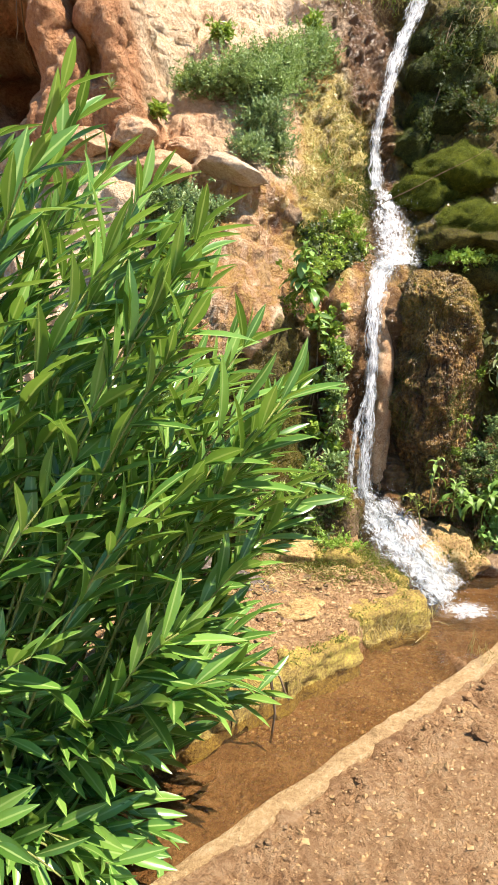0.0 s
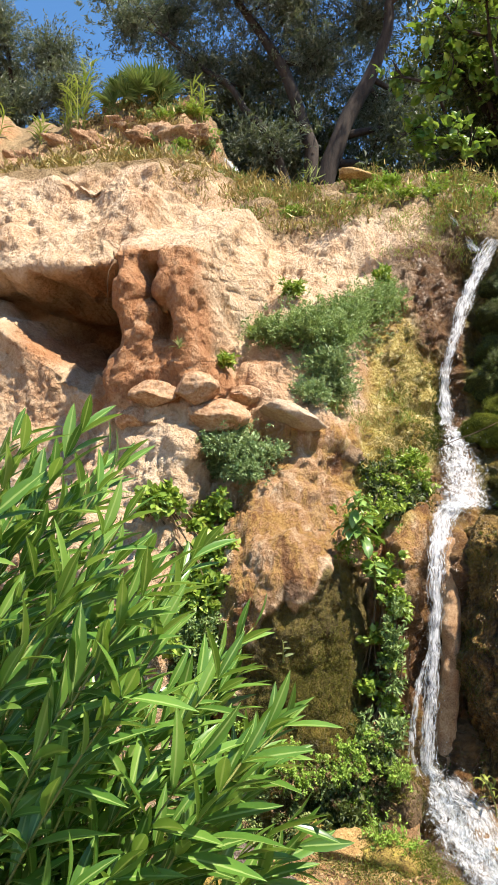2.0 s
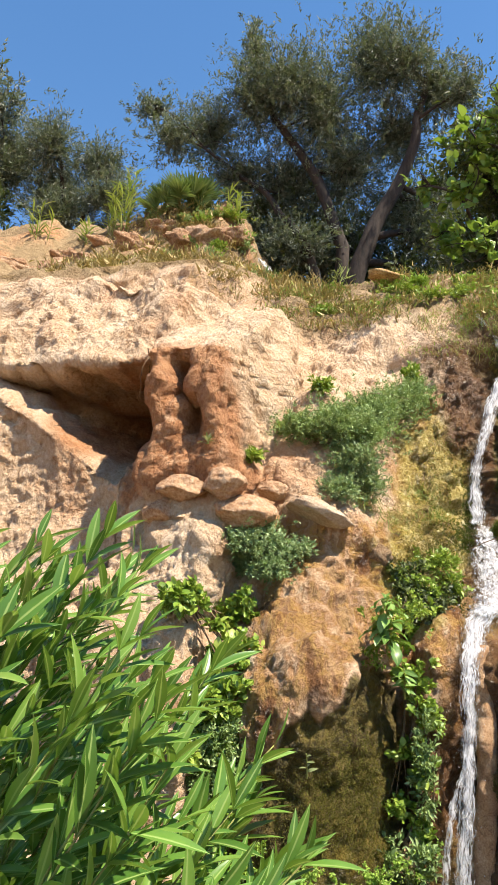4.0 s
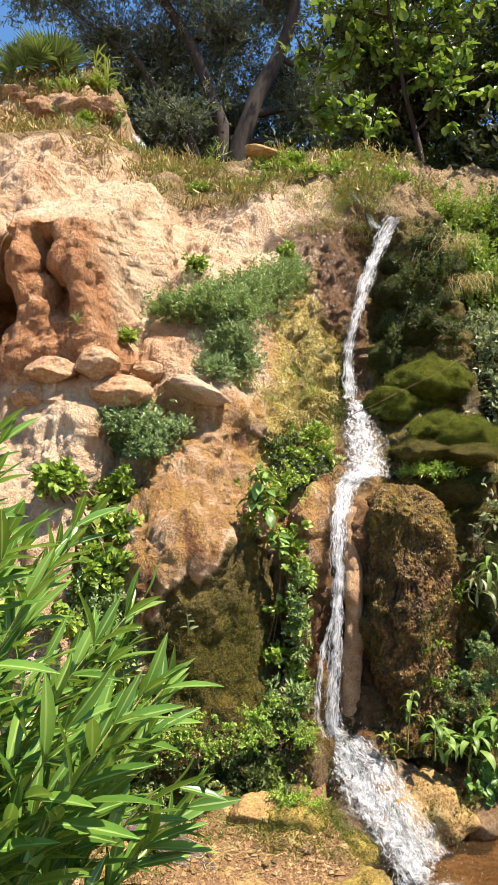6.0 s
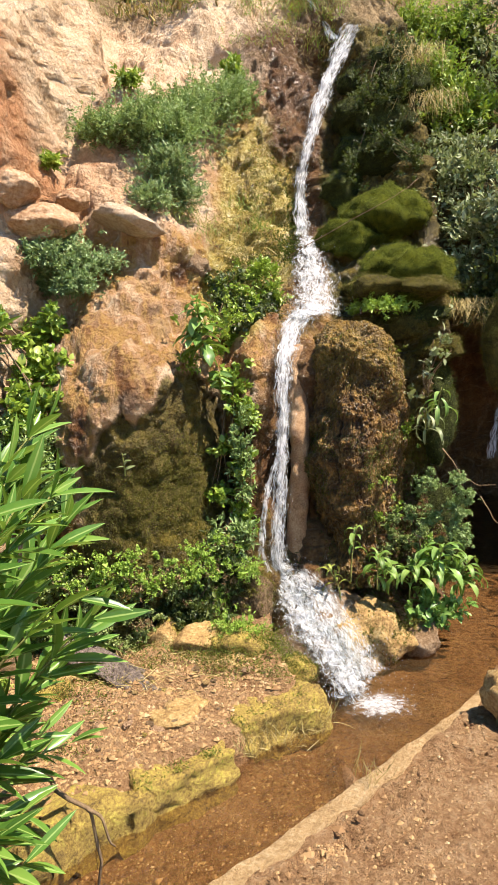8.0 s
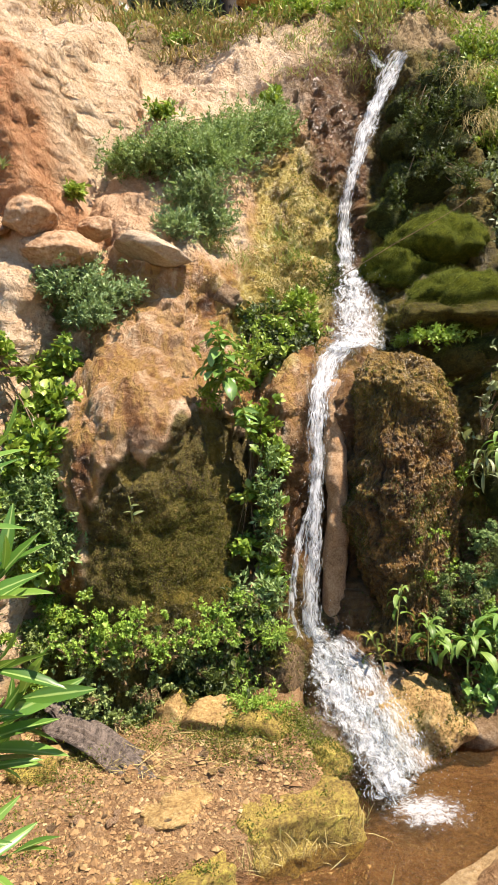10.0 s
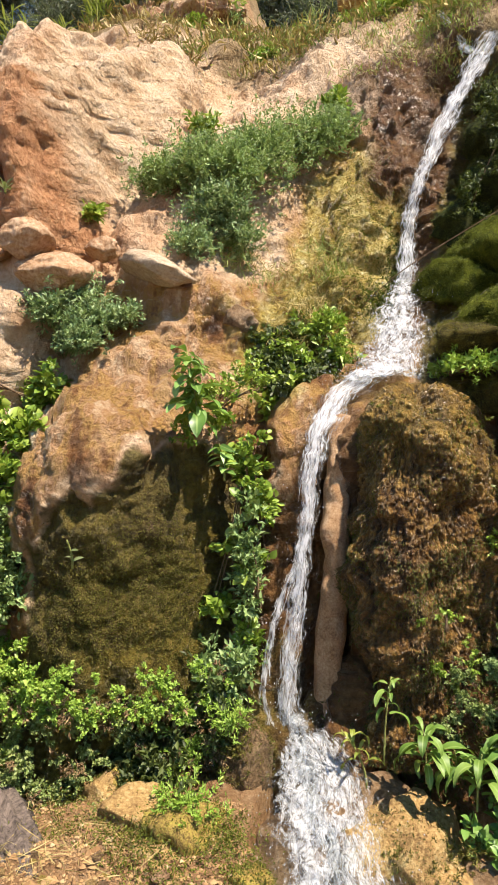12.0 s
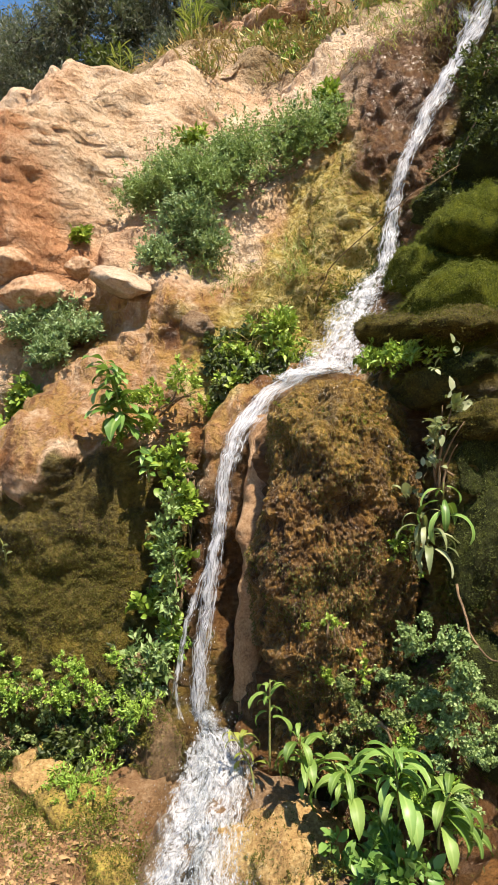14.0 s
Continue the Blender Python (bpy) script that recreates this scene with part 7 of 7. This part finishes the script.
def tree(name, base, height, spread, limbs, leaves, L, W, mat, label, seed, lean=(0, 0), trunk_r=0.16, shape=None, low=0.15, clump=0.34, flat=1.0):
    """Forking trunk, limbs and twigs with leaves clustered round the twig ends."""
    rng = np.random.default_rng(seed)
    base = np.asarray(base, float)
    e = empty(name, base, label, "tree")
    wood, tips = Geo(), []

    def grow(p, d, length, r, level):
        n = 7
        pts = [p]
        for i in range(n - 1):
            d = unit(d + rng.normal(size=3) * 0.13 + np.array([0, 0, 0.05]))
            pts.append(pts[-1] + d * length / (n - 1))
        wood.add(*tube(np.array(pts), np.linspace(r, r * 0.55, n), 7 if level < 2 else 4))
        if level >= 2:
            tips.extend(pts[3:])
        if level < 3:
            for k in range(limbs if level == 0 else rng.integers(3, 5)):
                o = unit(rng.normal(size=3) * np.array([1, 1, 0.55]) + np.array([0, 0, 0.35]))
                s = rng.integers(2, n) if level else rng.integers(3, n)
                grow(pts[s], unit(d * 0.55 + o * spread), length * rng.uniform(0.55, 0.78), r * 0.55, level + 1)
    for k in range(3):
        a = k * 2.1 + 0.5
        grow(base, unit(np.array([lean[0] + 0.35 * math.cos(a), lean[1] + 0.25 * math.sin(a), 1.0])), height * 0.42, trunk_r * rng.uniform(0.7, 1), 0)
    part("trunk", wood.mesh("trunk", BARK, True, base), e)
    tips = np.array(tips)
    tips = tips[tips[:, 2] > base[2] + height * low]
    w = rng.integers(0, len(tips), leaves)
    P = tips[w] + rng.normal(size=(leaves, 3)) * clump * np.array([1, 1, 0.8]) * 0.55
    D = unit(rng.normal(size=(leaves, 3)) + np.array([0, 0, 0.25]))
    v, f = leaf_batch(P, D, unit(rng.normal(size=(leaves, 3)) + [0, 0, 0.5]), L * rng.uniform(0.6, 1.3, leaves), W, shape, 0.2, 0.2)
    part("crown", mesh_of("crown", v - base, f, mat), e)
    return e


crown_tree("olive_tree", (-1.75, 11.2, 6.2), [[(-1.75, 11.2, 6.1), (-1.39, 11.2, 7.87), (-0.87, 11.2, 9.08), (-0.35, 11.2, 10.43), (-0.24, 11.2, 11.6)], [(-1.72, 11.25, 6.1), (-1.75, 11.2, 8.24), (-2.28, 11.15, 9.72), (-3.12, 11.1, 11.07), (-3.5, 11.1, 12.2)],
                                                   [(-1.85, 11.1, 6.1), (-2.4, 11.1, 8.3), (-3.4, 11.1, 9.5), (-4.6, 11.0, 10.6)]],
           [((-5.18, 10.80, 10.80), (0.58, 0.56, 0.66)), ((-5.92, 11.17, 11.86), (0.50, 0.42, 0.26)), ((-4.69, 11.54, 11.42), (0.84, 0.76, 0.84)), ((-3.56, 11.01, 11.63), (0.76, 0.88, 1.05)), ((-3.73, 11.38, 13.11), (0.25, 0.51, 0.63)), ((-2.89, 10.85, 11.64), (0.77, 0.77, 0.96)), ((-2.22, 11.22, 11.34), (0.83, 1.02, 1.28)),
            ((-1.26, 11.59, 12.53), (0.75, 0.87, 1.09)), ((-0.61, 11.06, 11.95), (0.77, 0.67, 0.84)), ((-0.03, 11.43, 11.55), (0.64, 0.67, 0.84)), ((0.52, 10.90, 11.02), (0.49, 0.49, 0.61)), ((-3.92, 11.27, 9.96), (0.87, 0.69, 0.74)), ((-2.95, 11.64, 9.96), (1.00, 0.80, 1.00)), ((-1.73, 11.6, 10.19), (0.96, 0.87, 1.08)),
            ((-0.79, 11.7, 10.83), (0.75, 0.70, 0.88)), ((-2.72, 11.2, 8.29), (1.00, 0.80, 0.60)), ((-0.27, 11.6, 8.6), (0.67, 0.54, 0.80)), ((-3.9, 11.9, 8.7), (0.9, 0.8, 0.7)), ((-1.6, 12.2, 8.7), (0.9, 0.7, 0.9)), ((0.2, 12.3, 9.7), (0.9, 0.6, 0.8)), ((-0.7, 12.5, 9.6), (0.9, 0.6, 0.8)), ((0.9, 12.3, 8.7), (0.8, 0.6, 0.7)), ((0.0, 12.6, 8.0), (0.9, 0.6, 0.7))],
           260000, 0.062, 0.019, LEAF_OLIVE, "large grey-green olive tree with dark forked trunk on the crest", 4, 0.21)
crown_tree("olive_tree", (-7.3, 10.6, 7.6), [[(-7.3, 10.6, 7.5), (-7.4, 10.6, 9.0), (-7.7, 10.6, 10.8)], [(-7.2, 10.6, 7.5), (-6.9, 10.5, 8.8), (-6.6, 10.5, 10.2)]],
           [((-7.66, 10.20, 10.55), (0.66, 0.59, 0.73)), ((-6.70, 10.57, 10.20), (0.70, 0.60, 0.50)), ((-7.91, 10.94, 9.95), (0.81, 0.65, 0.67)), ((-6.27, 10.41, 9.30), (0.73, 0.59, 0.43)), ((-9.00, 10.78, 10.80), (0.86, 0.69, 0.86)), ((-7.3, 10.3, 9.0), (0.9, 0.6, 0.6)), ((-6.3, 10.9, 8.6), (0.8, 0.6, 0.5))],
           90000, 0.058, 0.016, LEAF_OLIVE, "grey-green shrubby tree on the crest", 6, 0.10)
crown_tree("olive_tree", (-10.4, 10.8, 7.6), [[(-10.4, 10.8, 7.4), (-10.5, 10.7, 9.5), (-10.9, 10.7, 12.5)], [(-10.2, 10.8, 7.4), (-9.6, 10.6, 9.2), (-9.0, 10.4, 10.8)]],
           [((-10.42, 10.10, 11.13), (1.05, 0.84, 1.05)), ((-9.2, 10.47, 10.33), (0.84, 0.67, 0.84)), ((-12.29, 10.84, 11.43), (1.00, 0.80, 0.95)), ((-9.69, 10.31, 9.6), (0.85, 0.57, 0.75)), ((-11.29, 10.68, 13.01), (1.50, 1.20, 1.00)), ((-9.1, 10.15, 11.6), (0.8, 0.7, 0.8)), ((-11.4, 10.5, 9.8), (1.0, 0.7, 0.9)), ((-13.4, 10.9, 10.8), (1.0, 0.8, 1.1)), ((-12.6, 10.9, 9.4), (1.0, 0.8, 0.8)), ((-14.3, 11.0, 12.0), (1.3, 0.8, 1.2)), ((-14.6, 11.0, 10.2), (1.2, 0.8, 1.0)), ((-15.8, 11.2, 12.6), (1.4, 0.9, 1.4))],
           110000, 0.09, 0.028, LEAF_OLIVE, "tall olive tree on the mound beyond the cave", 17, 0.15)
crown_tree("fig_tree", (1.3, 7.5, 4.9), [[(1.3, 7.5, 4.7), (1.1, 7.4, 5.9), (0.75, 7.2, 7.2)], [(1.2, 7.5, 4.7), (0.7, 7.3, 5.6), (0.1, 7.2, 6.7)]],
           [((0.74, 6.80, 7.29), (0.40, 0.36, 0.45)), ((0.36, 7.17, 7.36), (0.33, 0.31, 0.36)), ((0.92, 7.54, 6.83), (0.45, 0.38, 0.47)), ((0.30, 7.01, 6.50), (0.35, 0.29, 0.33)), ((-0.16, 7.38, 6.85), (0.24, 0.22, 0.20)), ((0.46, 6.95, 5.75), (0.41, 0.33, 0.40)), ((0.0, 7.22, 6.1), (0.27, 0.23, 0.27)), ((1.5, 7.2, 7.2), (0.5, 0.4, 0.6)), ((1.4, 7.0, 6.2), (0.5, 0.4, 0.5))],
           2500, 0.078, 0.064, LEAF_FIG, "fig tree with broad bright green leaves beside the fall", 7, 0.05, OVAL)
tree("shade_tree", (3.6, 8.2, 4.8), 5.0, 0.8, 4, 40000, 0.09, 0.04, LEAF_DARK, "dark leafy tree behind the bank", 8, (-0.1, 0.0), 0.14, low=0.0)
tree("shade_tree", (1.6, 9.4, 5.4), 3.8, 0.8, 4, 40000, 0.09, 0.035, LEAF_DARK, "dark leafy tree behind the bank", 9, (0.0, 0.0), 0.12, low=0.0)
# out of view; added for the shadow it casts on the pool
tree("shade_tree", (4.5, 4.1, 0.0), 4.4, 0.8, 4, 15000, 0.09, 0.04, LEAF_DARK, "unseen leafy tree added to shade the far end of the pool", 12, (-0.2, -0.15), 0.10, low=0.35)
# the last four are added to fill in the shade under the olive's crown
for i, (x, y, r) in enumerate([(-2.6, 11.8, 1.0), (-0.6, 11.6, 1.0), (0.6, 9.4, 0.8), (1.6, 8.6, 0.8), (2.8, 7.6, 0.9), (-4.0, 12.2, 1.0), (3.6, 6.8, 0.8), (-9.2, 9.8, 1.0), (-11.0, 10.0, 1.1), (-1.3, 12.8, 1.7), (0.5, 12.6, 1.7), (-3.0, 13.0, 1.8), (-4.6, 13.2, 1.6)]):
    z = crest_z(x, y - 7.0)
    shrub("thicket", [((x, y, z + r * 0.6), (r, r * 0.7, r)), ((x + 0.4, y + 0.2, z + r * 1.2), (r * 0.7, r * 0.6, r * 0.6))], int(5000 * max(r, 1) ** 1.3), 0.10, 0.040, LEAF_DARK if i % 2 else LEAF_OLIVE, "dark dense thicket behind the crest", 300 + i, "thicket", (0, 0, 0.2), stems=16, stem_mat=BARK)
